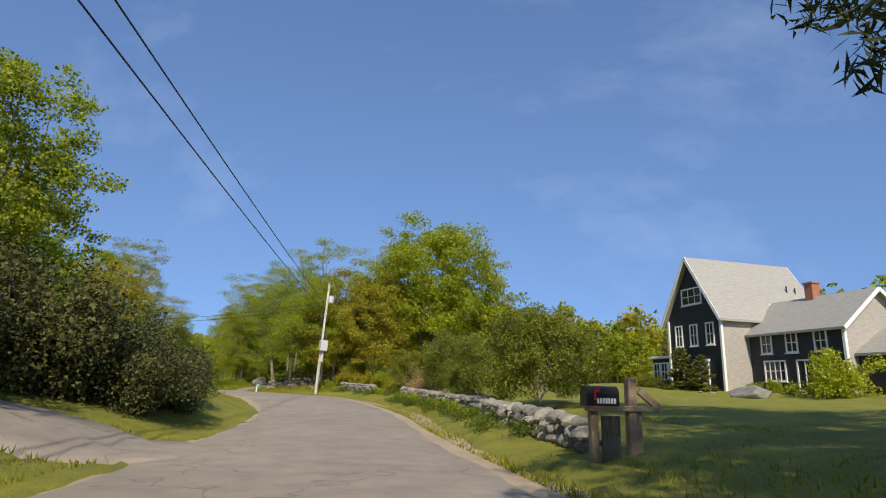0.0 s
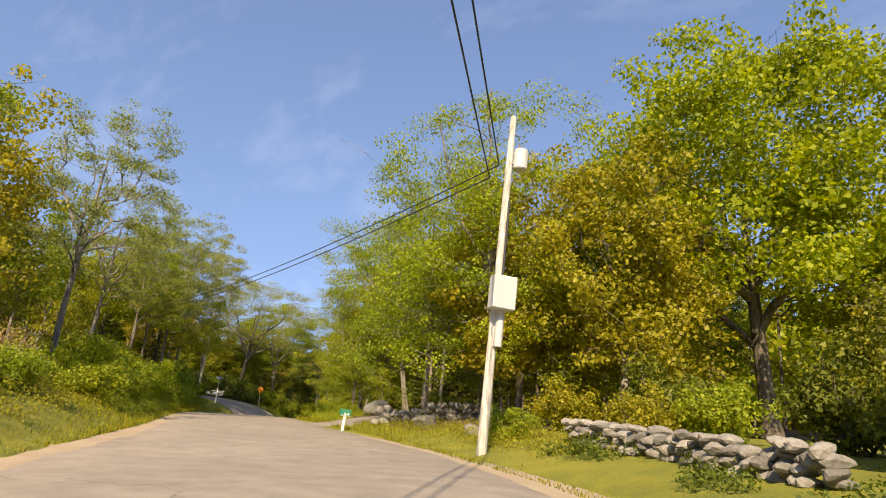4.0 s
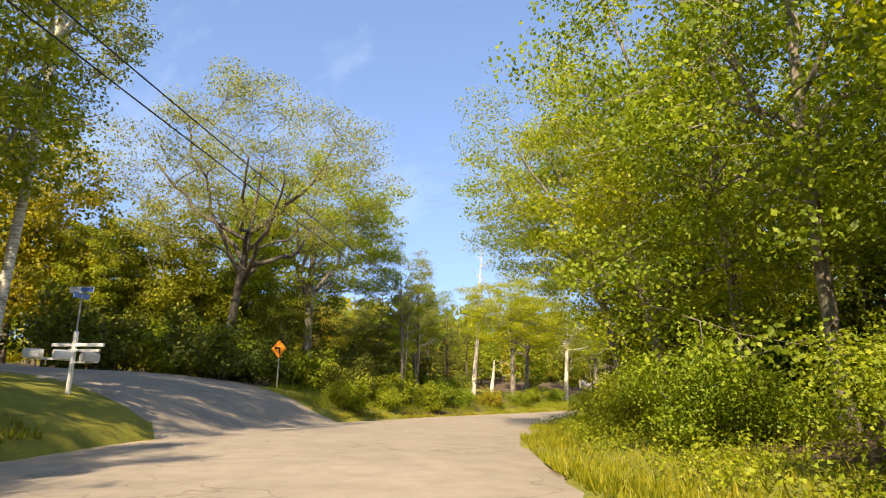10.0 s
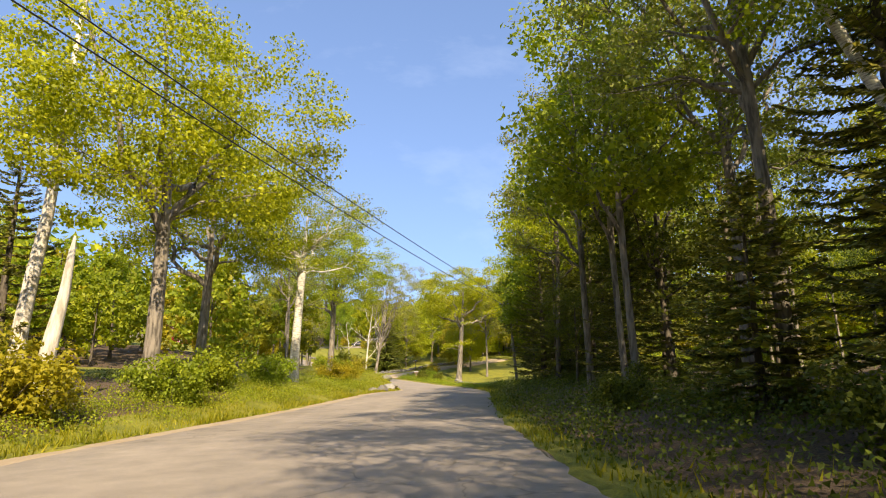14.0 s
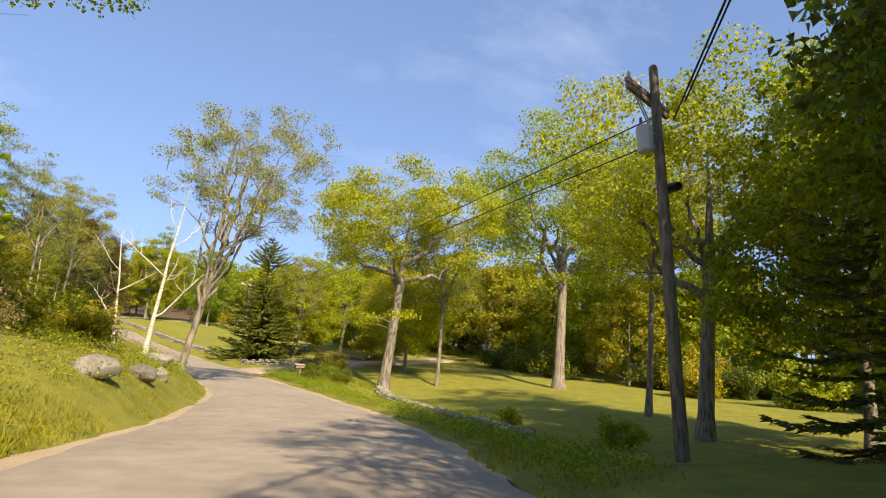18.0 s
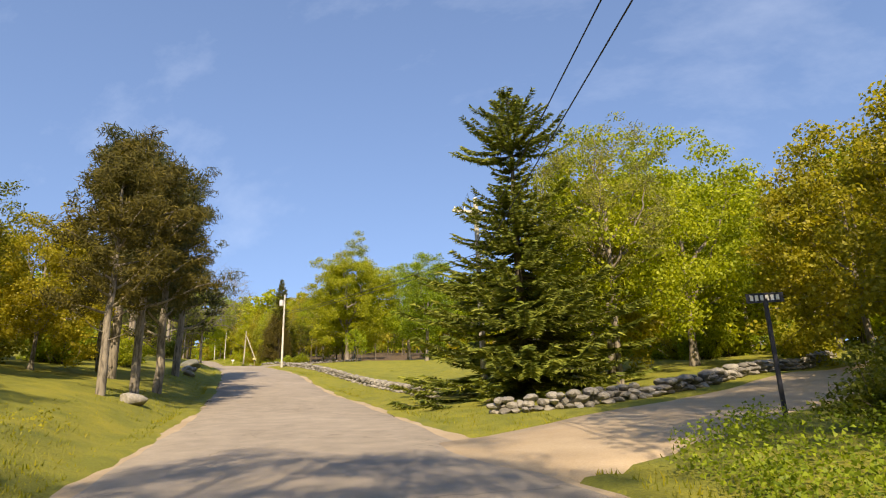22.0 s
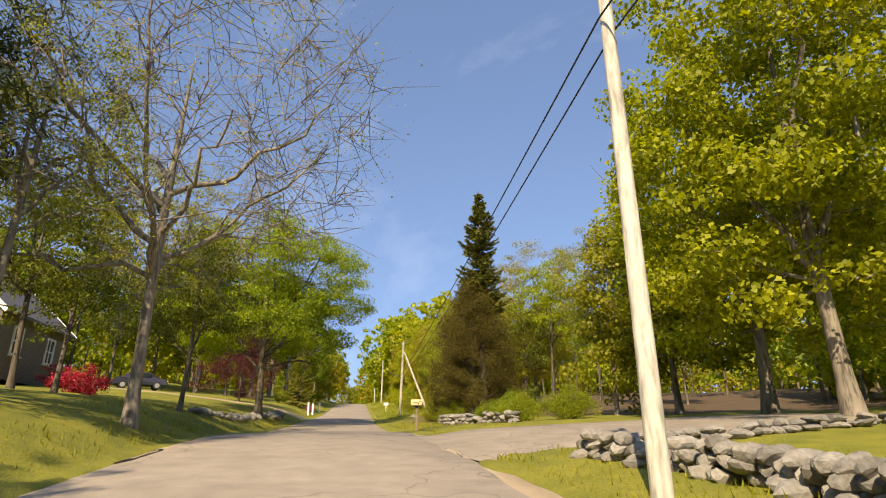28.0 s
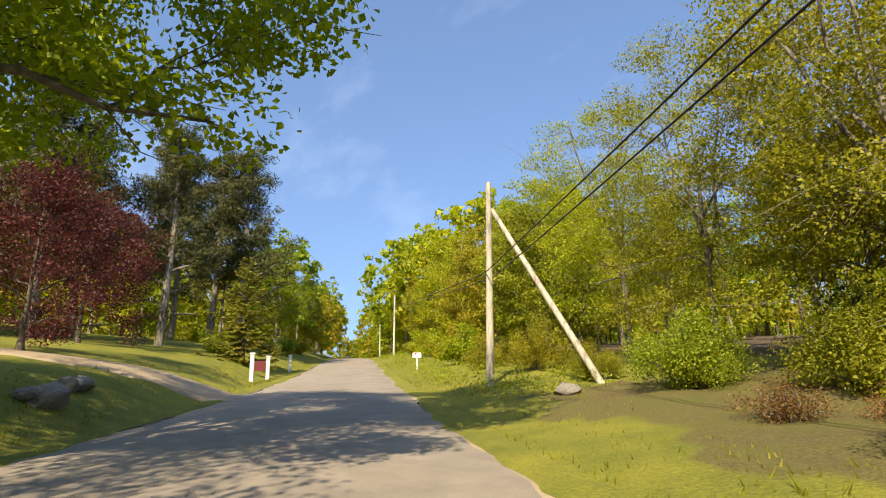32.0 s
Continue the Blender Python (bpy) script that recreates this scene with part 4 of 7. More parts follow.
kind_of_tree("near_b", spreading(29, 14, 5.0, 0.15, 0.3, 44000, 0.11, 110, low=-0.05, flat=0.42, size=0.2, gaps=0.1, inner=0.4, fine=4), M_BARK, M_LEAF_G, "maple_tree", "roadside maple in fresh green leaf down to the verge")
kind_of_tree("big_maple", spreading(27, 13.2, 6.9, 0.24, 0.2, 100000, 0.135, 150, low=0.16, flat=0.42, size=0.165, gaps=0.1, inner=0.3, mains=8, fine=4), M_BARKD, M_LEAF_B, "maple_tree", "large maple on the lawn with a domed bright green crown")
kind_of_tree("oak", spreading(14, 16, 7.2, 0.34, 0.36, 46000, 0.16, 85, low=0.36, flat=0.38, size=0.2, gaps=0.12, mains=6, fine=4, lean=(0.03, 0.0)), M_BARK, M_LEAF_Y, "oak_tree", "spreading oak with crooked limbs and thin golden-green leaves")
kind_of_tree("oak_tufted", spreading(71, 15.4, 6.8, 0.36, 0.42, 46000, 0.155, 85, low=0.46, flat=0.38, size=0.2, gaps=0.1, mains=6, fine=4, lean=(0.10, 0.0), tuft=(4.8, 1.5, 1.1)), M_BARK, M_LEAF_Y, "oak_tree", "old oak with a mottled bole, low leafy tuft and layered crown")
kind_of_tree("ash", spreading(15, 13, 4.9, 0.30, 0.5, 22000, 0.12, 60, low=0.42, flat=0.36, size=0.21, gaps=0.12, lean=(0.08, 0.0), fine=4), M_BIRCH, M_LEAF_G, "ash_tree", "pale-barked tree with a bare lower trunk and open layered green crown")
kind_of_tree("near_o", spreading(78, 15, 5.4, 0.15, 0.28, 46000, 0.11, 115, low=-0.05, flat=0.42, size=0.2, gaps=0.08, inner=0.4, fine=6), M_BARK, M_LEAF_O, "roadside_tree", "roadside tree with grey twigs and golden olive leaves")
kind_of_tree("green_dome", spreading(72, 16.8, 7.4, 0.34, 0.2, 62000, 0.21, 170, low=0.14, flat=0.5, size=0.18, gaps=0.04, mains=6, peak=0.7), M_BARKD, M_LEAF_B, "maple_tree", "broad domed bright green maple behind the stone wall")
kind_of_tree("gold_maple", spreading(73, 17.0, 5.9, 0.26, 0.24, 56000, 0.2, 130, low=0.0, flat=0.55, size=0.18, gaps=0.05), M_BARK, M_LEAF_GOLD, "maple_tree", "tall golden-green spring maple at the lawn's edge")
kind_of_tree("overhang", spreading(74, 16, 7.0, 0.24, 0.34, 44000, 0.12, 95, low=0.32, flat=0.36, size=0.19, gaps=0.1, mains=7, lean=(0.16, 0.0), fine=4, vase=0.6), M_BARK, M_LEAF_B, "oak_tree", "roadside oak reaching layered green boughs over the lane")
kind_of_tree("junction_oak", spreading(75, 19, 9.5, 0.34, 0.3, 46000, 0.135, 110, low=0.34, flat=0.34, size=0.17, gaps=0.12, mains=9, lean=(0.08, 0.0), fine=6, vase=0.62), M_BARKD, M_LEAF_S, "oak_tree", "great oak with dark bare limbs and thin leaf layers")
kind_of_tree("leaning_birch", spreading(76, 13, 3.4, 0.13, 0.6, 9000, 0.12, 40, low=0.55, flat=0.4, size=0.22, gaps=0.1, mains=4, lean=(0.32, 0.0)), M_BIRCH, M_LEAF_S, "birch_tree", "pale slanting birch among dark spruces")
kind_of_tree("tall_birch", spreading(77, 20.5, 4.0, 0.16, 0.5, 17000, 0.13, 65, low=0.5, flat=0.45, size=0.2, gaps=0.15, mains=5, fine=7), M_BIRCH, M_LEAF_S, "birch_tree", "tall white-stemmed birch with a high airy crown")
kind_of_tree("slim_a", spreading(16, 13, 3.2, 0.11, 0.35, 9000, 0.17, 50, low=0.28, size=0.26, gaps=0.1, mains=3, fine=1, kite=False), M_BARK, M_LEAF_G, "woodland_tree", "slender woodland tree with light green leaves")
kind_of_tree("slim_b", spreading(17, 14, 3.4, 0.12, 0.38, 9000, 0.17, 50, low=0.32, size=0.26, gaps=0.1, mains=3, fine=1, kite=False), M_BARKD, M_LEAF_Y, "woodland_tree", "slender woodland tree with yellow-green spring leaves")
kind_of_tree("slim_c", spreading(18, 11, 3.5, 0.11, 0.25, 9000, 0.17, 50, low=0.15, size=0.26, gaps=0.1, mains=3, fine=1, kite=False, lean=(0.06, 0.03)), M_BARK, M_LEAF_O, "woodland_tree", "leaning young tree with golden olive leaves")
kind_of_tree("dark_a", spreading(19, 12, 3.5, 0.15, 0.28, 9500, 0.17, 55, low=0.2, size=0.26, gaps=0.08, mains=3, fine=1, kite=False), M_BARKD, M_LEAF_D, "woodland_tree", "woodland tree with dark green leaves toned down for shade")
kind_of_tree("birch", broadleaf(20, 13, 2.6, 0.12, 0.45, 5000, 0.15, 10, lean=(0.05, 0.02), clump=0.8, open_=0.3), M_BIRCH, M_LEAF_G, "birch_tree", "slender white birch with sparse fresh leaves")
kind_of_tree("birch_bare", broadleaf(21, 9.5, 2.8, 0.13, 0.2, 60, 0.05, 6, lean=(0.1, 0.0), subs=5, fill=0, open_=0.6), M_BIRCH, M_LEAF_G, "birch_tree", "dying white birch with forked nearly bare limbs")
kind_of_tree("leaner", spreading(22, 17, 5.4, 0.23, 0.2, 24000, 0.115, 95, lean=(0.2, 0.0), low=0.42, flat=0.5, size=0.15, gaps=0.08, mains=14, fine=9, vase=0.36), M_BARK, M_LEAF_S, "leaning_tree", "leaning pale-barked tree with many upswept limbs and a high yellow-green crown")
kind_of_tree("bare", spreading(23, 12.6, 6.4, 0.16, 0.3, 6500, 0.07, 130, low=0.2, flat=0.8, size=0.2, gaps=0.05, mains=8, fine=12, kite=False, vase=0.6), M_BARK, M_LEAF_S, "budding_tree", "wide tree with long bare grey twigs just coming into leaf")
kind_of_tree("fluff", spreading(24, 15, 4.4, 0.16, 0.4, 17000, 0.115, 75, low=0.34, flat=0.5, size=0.18, gaps=0.15, mains=5, fine=7), M_BARK, M_LEAF_S, "tree", "tall thin-leaved tree with grey twigs showing through")
kind_of_tree("purple", broadleaf(25, 7, 3.6, 0.12, 0.14, 26000, 0.1, 12), M_BARKD, M_REDLEAF, "purple_maple", "dark purple-leaved maple on the lawn")
kind_of_tree("spruce_big", spruce(31, 14.5, 5.9, 38, 17, 0.02, ((0.4, 0.6, 0.78), (0.6, 0.735, 0.36), (0.735, 0.87, 1.45)), 1.1), M_BARKD, M_SPRUCE_SUN, "spruce_tree", "broad old spruce with drooping boughs to the ground")
kind_of_tree("spruce", spruce(32, 12, 3.0, 26, 9, 0.05, None, 0.75), M_BARKD, M_SPRUCE, "spruce_tree", "dark pointed spruce beside the lane")
kind_of_tree("spruce_low", spruce(33, 6.5, 2.6, 24, 11, 0.03), M_BARKD, M_SPRUCE_SUN, "spruce_tree", "young conical spruce branched to the ground")
kind_of_tree("cedar_top", spruce(37, 14.6, 2.6, 38, 16, 0.44, ((0.64, 0.7, 0.6), (0.7, 0.84, 1.35)), 1.6), M_BARKD, M_SPRUCE, "cedar_tree", "narrow-topped dark conifer above the cedars")
kind_of_tree("cedar", cedar(34, 8.6, 2.9, 140000), M_BARKD, M_CEDAR, "cedar_tree", "dense brownish-green cedar by the lane")
kind_of_tree("pine", pine(35, 14, 4.4, 0.24, 70, 15000, 0.36), M_BARK, M_PINE, "pine_tree", "pine with a bare trunk and dark needled crown")
kind_of_tree("pine_brown", pine(36, 13, 3.8, 0.34, 70, 12000, 0.36), M_BARK, M_CEDAR, "pine_tree", "pine with browning needles on a tall bare trunk")
kind_of_tree("bush_g", bush(41, 2.2, 1.7, 5200, 0.12), M_BARKD, M_LEAF_G, "bush", "leafy green bush at the roadside", "bush", ("stem", "foliage"))
kind_of_tree("bush_y", bush(42, 2.6, 2.0, 5600, 0.13), M_BARKD, M_LEAF_Y, "bush", "yellow-green spring bush at the roadside", "bush", ("stem", "foliage"))
# the dark leaf colour also carries the shade these bushes stand in
kind_of_tree("bush_d", bush(43, 2.4, 1.9, 5600, 0.12), M_BARKD, M_LEAF_D, "bush", "rounded bush in dark green leaf toned down for shade", "bush", ("stem", "foliage"))
kind_of_tree("bush_o", bush(44, 2.2, 1.8, 5000, 0.12), M_BARKD, M_LEAF_O, "bush", "golden olive bush at the wood's edge", "bush", ("stem", "foliage"))
kind_of_tree("bush_n", bush(52, 2.2, 1.8, 17000, 0.066, 12, kite=True), M_BARKD, M_LEAF_G, "bush", "dense bright green bush close to the road", "bush", ("stem", "foliage"))
kind_of_tree("bush_m", bush(53, 2.3, 1.9, 17000, 0.066, 12, kite=True), M_BARKD, M_LEAF_O, "bush", "dense olive budding bush close to the road", "bush", ("stem", "foliage"))
kind_of_tree("bush_rust", bush(55, 1.1, 1.2, 5000, 0.05, 20), M_BARK, M_RUST, "bush", "low rusty-brown heap of dry brush", "bush", ("stem", "foliage"))
kind_of_tree("bush_tan", bush(45, 1.7, 1.5, 6000, 0.045, 22), M_BARK, M_TAN, "bush", "tan budding bush with fine bare twigs", "bush", ("stem", "foliage"))
kind_of_tree("lilac", spreading(46, 4.6, 2.9, 0.07, 0.06, 40000, 0.1, 90, low=0.06, flat=0.8, size=0.2, gaps=0.03, mains=12, inner=0.35, peak=0.55, vase=0.45), M_BARK, M_LILAC, "lilac_bush", "tall dense dark green lilac bush", "bush", ("stem", "foliage"))
# near-black needles put the hedge's shade into its colour
kind_of_tree("yew", bush(54, 2.6, 2.1, 16000, 0.085, 16), M_BARKD, M_PINE, "yew_bush", "dense evergreen bush, darkened almost to black for shade", "bush", ("stem", "foliage"))
kind_of_tree("azalea", bush(47, 1.5, 1.3, 4000, 0.09), M_BARKD, M_AZALEA, "azalea", "azalea in full red bloom", "bush", ("stem", "foliage"))
kind_of_tree("pinks", bush(48, 0.5, 0.9, 900, 0.09), M_BARKD, M_PINK, "flower_bed", "low bed of pink flowers", "flowers", ("stem", "foliage"))
kind_of_tree("blossom", bush(49, 2.6, 1.9, 5000, 0.11), M_BARKD, M_WHITEFL, "blossom_bush", "bush in white spring blossom", "bush", ("stem", "foliage"))
kind_of_tree("sapling", broadleaf(50, 5.0, 1.7, 0.05, 0.2, 3000, 0.14, 8), M_BARKD, M_LEAF_Y, "sapling", "thin young tree in bright spring leaf")
kind_of_tree("juniper", spruce(51, 2.6, 1.0, 22, 9, 0.02, None, 1.3), M_BARKD, M_SPRUCE, "cypress_bush", "upright dark evergreen shrub by the house", "bush")
# farther copies with fewer, larger leaves
kind_of_tree("mid_a", broadleaf(66, 14, 5.6, 0.2, 0.06, 9000, 0.34, 9, subs=2), M_BARK, M_LEAF_Y, "tree", "yellow-green tree at the edge of the lawn")
kind_of_tree("mid_c", broadleaf(67, 13, 5.8, 0.2, 0.05, 9000, 0.34, 9, subs=2), M_BARK, M_LEAF_O, "tree", "golden olive tree at the edge of the lawn")
kind_of_tree("far_a", broadleaf(61, 14, 5.4, 0.2, 0.03, 2800, 0.6, 6, subs=1), M_BARK, M_LEAF_Y, "tree", "yellow-green tree in the woods behind")
kind_of_tree("far_b", broadleaf(62, 15, 5.0, 0.2, 0.03, 2800, 0.6, 6, subs=1), M_BARKD, M_LEAF_G, "tree", "green tree in the woods behind")
kind_of_tree("far_c", broadleaf(63, 13, 5.4, 0.2, 0.03, 2800, 0.6, 6, subs=1), M_BARK, M_LEAF_O, "tree", "golden tree in the woods behind")


def open_lawn(x, y):
    """True on the strip of lawn that leads up to the shingled house, and round it."""
    a, d = Vector((-84.0, 236.0)), Vector((14.0, 76.0))
    f = min(max((Vector((x, y)) - a).dot(d) / d.length_squared, 0.3), 1.15)
    return (Vector((x, y)) - a - d * f).length < 3.5 + 6.5 * f * f


# ---- trees that stand out, in order along the road, with unseen shade-casters behind its start ----
for key, s, lat, sc, turn in [
    ("green_dome", 62, 22, 1.28, 20), ("maple_c", 60, 30, 1.0, 100), ("maple_a", 74, 24, 1.25, 80), ("near_a", 66, 9.5, 1.2, 140), ("maple_c", 62, 14, 1.12, 30), ("near_b", 71, 7.8, 1.15, 250), ("maple_c", 68, 12, 1.2, 10),
    ("overhang", 88.5, 11.2, 1.05, 175 + heading(87)), ("fluff", 84.5, 13, 0.95, 70), ("dark_a", 92, 14, 1.0, 20), ("dark_a", 87, 18, 1.1, 90), ("dark_a", 90, 20, 1.1, 150), ("spruce", 95, 15, 0.95, 30), ("spruce", 88.5, 15.5, 0.8, 80), ("fluff", 88, 13, 1.0, 200), ("near_b", 90.5, 6.9, 0.9, 20), ("near_b", 92, 9.5, 1.0, 100), ("near_a", 99, 8.0, 1.0, 300), ("near_b", 108, 7.6, 1.05, 10),
    ("near_a", 114, 8.4, 1.0, 120), ("overhang", 128, 7.2, 1.0, 180 + heading(128)), ("overhang", 121.5, 8.2, 0.95, 165 + heading(121)), ("near_b", 131, 10, 1.1, 60),
    ("fluff", 74, -11, 1.05, 0), ("maple_b", 60, -20, 0.9, 0), ("fluff", 84, -12, 1.0, 50), ("fluff", 93, -12, 1.0, 120), ("tall_birch", 112.8, -12.6, 1.0, 200), ("fluff", 104, -14, 1.35, 20), ("fluff", 109, -17, 1.3, 200),
    ("junction_oak", 129.5, -17, 1.0, heading(129)), ("maple_b", 138, -24, 0.95, 90), ("maple_c", 132, -25, 1.1, 10), ("fluff", 114.5, -17, 1.35, 80), ("oak", 136, -15.5, 1.1, 200), ("ash", 146, -12, 0.8, 310), ("birch", 143, -11.5, 0.9, 10), ("maple_c", 126, -29, 1.3, 70), ("maple_b", 113, -22, 1.05, 120), ("spruce", 101, -12.5, 1.05, 30), ("spruce", 97, -16, 1.1, 80), ("fluff", 142, -11, 0.95, 150), ("spruce", 155, -14, 0.85, 0), ("slim_a", 150, -14.7, 0.9, 0),
    ("oak", 163.5, -10.5, 0.95, 20), ("oak", 174, -14, 0.9, 100), ("ash", 176.8, -9.4, 1.0, 0), ("oak", 199, -11, 0.9, 30), ("fluff", 188, -13, 0.85, 90),
    ("leaning_birch", 150.5, 10.2, 1.0, 150 + heading(150)), ("fluff", 168, 6.8, 1.0, 220), ("spruce", 166, 8.2, 0.8, 10), ("spruce", 170, 9.2, 0.9, 60), ("spruce", 175.5, 8.4, 0.8, 100), ("spruce", 178.5, 9.8, 0.9, 190), ("dark_a", 173, 7.0, 0.5, 20), ("slim_a", 160, 6.5, 1.15, 0), ("slim_b", 176, 6.4, 1.15, 80), ("ash", 150, 9.5, 0.95, 300),
    ("overhang", 142.5, 8.2, 1.0, 190 + heading(141)), ("spruce", 133, 7.4, 0.72, 0), ("spruce", 137, 7.2, 0.75, 50), ("spruce", 141, 8.0, 0.85, 90), ("spruce", 148, 6.9, 0.75, 30), ("spruce", 144.5, 7.4, 0.7, 160), ("spruce", 151.5, 8.8, 0.9, 230), ("spruce_low", 153, 6.6, 0.75, 130), ("spruce_low", 129, 7.8, 0.9, 60), ("spruce_low", 146, 10, 1.1, 210), ("fluff", 157, 8.4, 1.0, 50), ("spruce", 137, 9.5, 1.0, 70), ("spruce", 131, 10.5, 1.0, 20), ("fluff", 153, 7.2, 1.0, 120), ("slim_a", 163, 7.0, 1.2, 20), ("spruce", 163, 11, 0.8, 90), ("spruce", 172, 11.5, 1.1, 10), ("spruce", 182, 10.5, 1.1, 70), ("spruce", 186, 9, 0.95, 20), ("spruce", 181, 7.2, 0.95, 100), ("spruce", 185, 6.9, 0.95, 140), ("spruce", 188.5, 7.6, 0.85, 300), ("maple_b", 190.5, 9.5, 1.1, 60), ("maple_b", 194.5, 13, 1.1, 10), ("oak", 186, 11, 1.05, 200), ("spruce", 200, 14.5, 1.15, 90), ("oak", 207, 15, 0.95, 60), ("maple_b", 203, 17.5, 1.0, 20), ("fluff", 213, 18, 1.1, 20), ("fluff", 233, 17, 1.1, 90),
    ("leaner", 224.6, -4.6, 1.0, 0), ("fluff", 237, -11.5, 0.72, 40), ("fluff", 231, -13, 0.7, 140), ("dark_a", 243, -10.5, 0.6, 10), ("fluff", 228, -17, 0.8, 240), ("birch_bare", 221.6, -6.4, 1.1, 330), ("birch_bare", 224, -8, 0.8, 150), ("oak_tufted", 230.9, 10.7, 1.22, 0), ("oak", 230.4, 28.3, 1.6, 120), ("oak", 233.2, 44.6, 1.6, 200), ("spruce", 193.5, 9.6, 0.95, 20), ("spruce", 196, 12.5, 1.0, 100), ("spruce", 199, 16.5, 1.05, 200), ("dark_a", 192, 7.4, 0.8, 40), ("dark_a", 202, 20, 1.1, 140),
    ("maple_c", 246, 20, 0.85, 60), ("maple_a", 240, 18, 0.85, 10), ("spruce_big", 255.6, 8.9, 1.0, 30), ("maple_a", 257.5, 14.5, 0.9, 80), ("fluff", 255, 13.0, 0.85, 30),
    ("maple_c", 262, 17, 1.05, 15), ("maple_a", 262, 24, 1.1, 70), ("maple_b", 268, 30, 1.0, 200), ("maple_c", 253, 25, 1.0, 95),
    ("pine_brown", 256, -7.0, 0.68, 10), ("pine_brown", 260, -6.6, 0.8, 60), ("pine", 263, -6.2, 0.82, 120), ("maple_c", 250, -15, 0.65, 30), ("dark_a", 246, -18, 0.75, 0), ("maple_c", 264, -11.5, 0.6, 0), ("dark_a", 277, -15, 0.8, 60), ("dark_a", 262, -17, 0.9, 0), ("maple_c", 267, -21, 0.9, 50), ("maple_c", 258, -20, 0.8, 150), ("dark_a", 271, -17, 0.85, 250), ("maple_c", 255, -13, 0.65, 200), ("slim_c", 252, -18, 0.8, 0), ("pine_brown", 265, -8.5, 1.0, 200), ("pine", 268, -9.5, 1.0, 260),
    ("pine_brown", 272, -7.2, 0.95, 300), ("pine", 276, -6.6, 1.0, 30), ("pine", 286, -11, 1.15, 80), ("birch", 289, -9, 0.75, 0), ("birch", 243, -12, 0.6, 60), ("birch", 247, -13, 0.65, 150),
    ("birch", 294, -9, 0.9, 180), ("pine", 307, -8.9, 0.92, 0), ("pine", 310, -11.5, 0.9, 70), ("fluff", 309.4, -7.0, 0.62, 90), ("dark_a", 319.3, -5.9, 0.62, 30), ("bare", 312, -4.9, 1.0, 60),
    ("big_maple", 336.6, -6.1, 1.06, 60), ("fluff", 321.5, -8.5, 0.72, 20), ("dark_a", 325, -13, 0.85, 70), ("dark_a", 320, -12, 0.8, 170), ("purple", 351, -10.2, 0.86, 0), ("purple", 363, -14, 1.05, 80), ("pine", 381, -12, 1.2, 0), ("pine", 387, -17, 1.3, 90), ("pine", 377, -21, 1.25, 200), ("dark_a", 366, -25, 1.2, 10), ("dark_a", 358, -24, 1.1, 100), ("dark_a", 370, -20, 1.1, 60),
    ("spruce_low", 366.5, -6.6, 1.0, 0), ("pine", 380, -9.6, 1.25, 20), ("pine", 372, -13, 1.15, 60), ("pine", 366, -18, 1.2, 160), ("fluff", 384, -12, 0.9, 0),
    ("gold_maple", 311.1, 13.8, 1.0, 0), ("maple_b", 303, 22, 1.0, 0), ("maple_a", 319, 17, 1.2, 50), ("maple_c", 326, 17, 1.15, 120), ("maple_c", 304, 34, 1.35, 40), ("maple_a", 319, 26, 1.2, 220), ("maple_c", 300, 36, 1.3, 200), ("maple_a", 293, 33, 1.25, 80), ("maple_c", 286, 40, 1.0, 10),
    ("sapling", 305, 13, 0.9, 0), ("cedar_top", 330.6, 7.6, 1.0, 0), ("cedar", 330.2, 6.9, 0.95, 40), ("cedar", 333.5, 8.0, 0.85, 120), ("fluff", 327, 14, 0.75, 10), ("slim_b", 330, 17, 0.85, 30),
    ("near_o", 340.5, 10.4, 0.78, 50), ("near_o", 346.5, 9.8, 0.66, 170), ("near_a", 352, 10, 0.72, 150), ("near_o", 343, 14.5, 0.95, 280), ("dark_a", 339, 12.5, 0.7, 20), ("bush_d", 342, 11, 1.2, 0), ("bush_d", 337.5, 10.5, 1.3, 90), ("maple_c", 360, 9.5, 0.75, 20), ("maple_a", 368, 12, 0.85, 90), ("maple_c", 378, 11, 0.95, 160),
    ("far_a", 396, 14, 1.35, 10), ("far_c", 402, 21, 1.45, 80), ("far_a", 389, 23, 1.3, 190), ("far_c", 408, 12, 1.25, 30), ("maple_a", 388, 10, 0.85, 10), ("maple_c", 400, 9, 0.85, 60), ("maple_b", 396, -9, 0.75, 30), ("fluff", 408, -8, 0.7, 60), ("maple_c", 420, -8, 0.8, 0), ("maple_a", 416, 9, 0.9, 20),
    # negative distances: unseen trees behind the start, added to shade the first stretch
    ("maple_b", 20, -12.6, 0.72, 0), ("maple_a", 27, -17, 0.62, 60), ("fluff", 34, -22, 0.8, 20), ("maple_c", 42, -24, 0.7, 0), ("maple_b", 52, -24, 0.75, 100), ("spruce_big", -4.5, 12.5, 0.9, 200), ("pine", 4.4, 9.3, 1.15, 140), ("maple_b", -7, 8.5, 1.05, 20), ("maple_b", -6.5, 6.0, 0.95, 120), ("maple_b", -1, -11, 0.95, 70), ("maple_b", -6, -12.5, 1.1, 10), ("maple_b", 3, -13, 0.8, 40), ("dark_a", 13, -12, 0.6, 0), ("dark_a", -4, -9, 0.8, 90), ("dark_a", -9, -7, 0.95, 90),
]:
    if not open_lawn(*rl(s, lat)):
        plant(key, s, lat, sc, turn, "trees along the lane", sink=0.5 if key == "leaner" else 0.12)

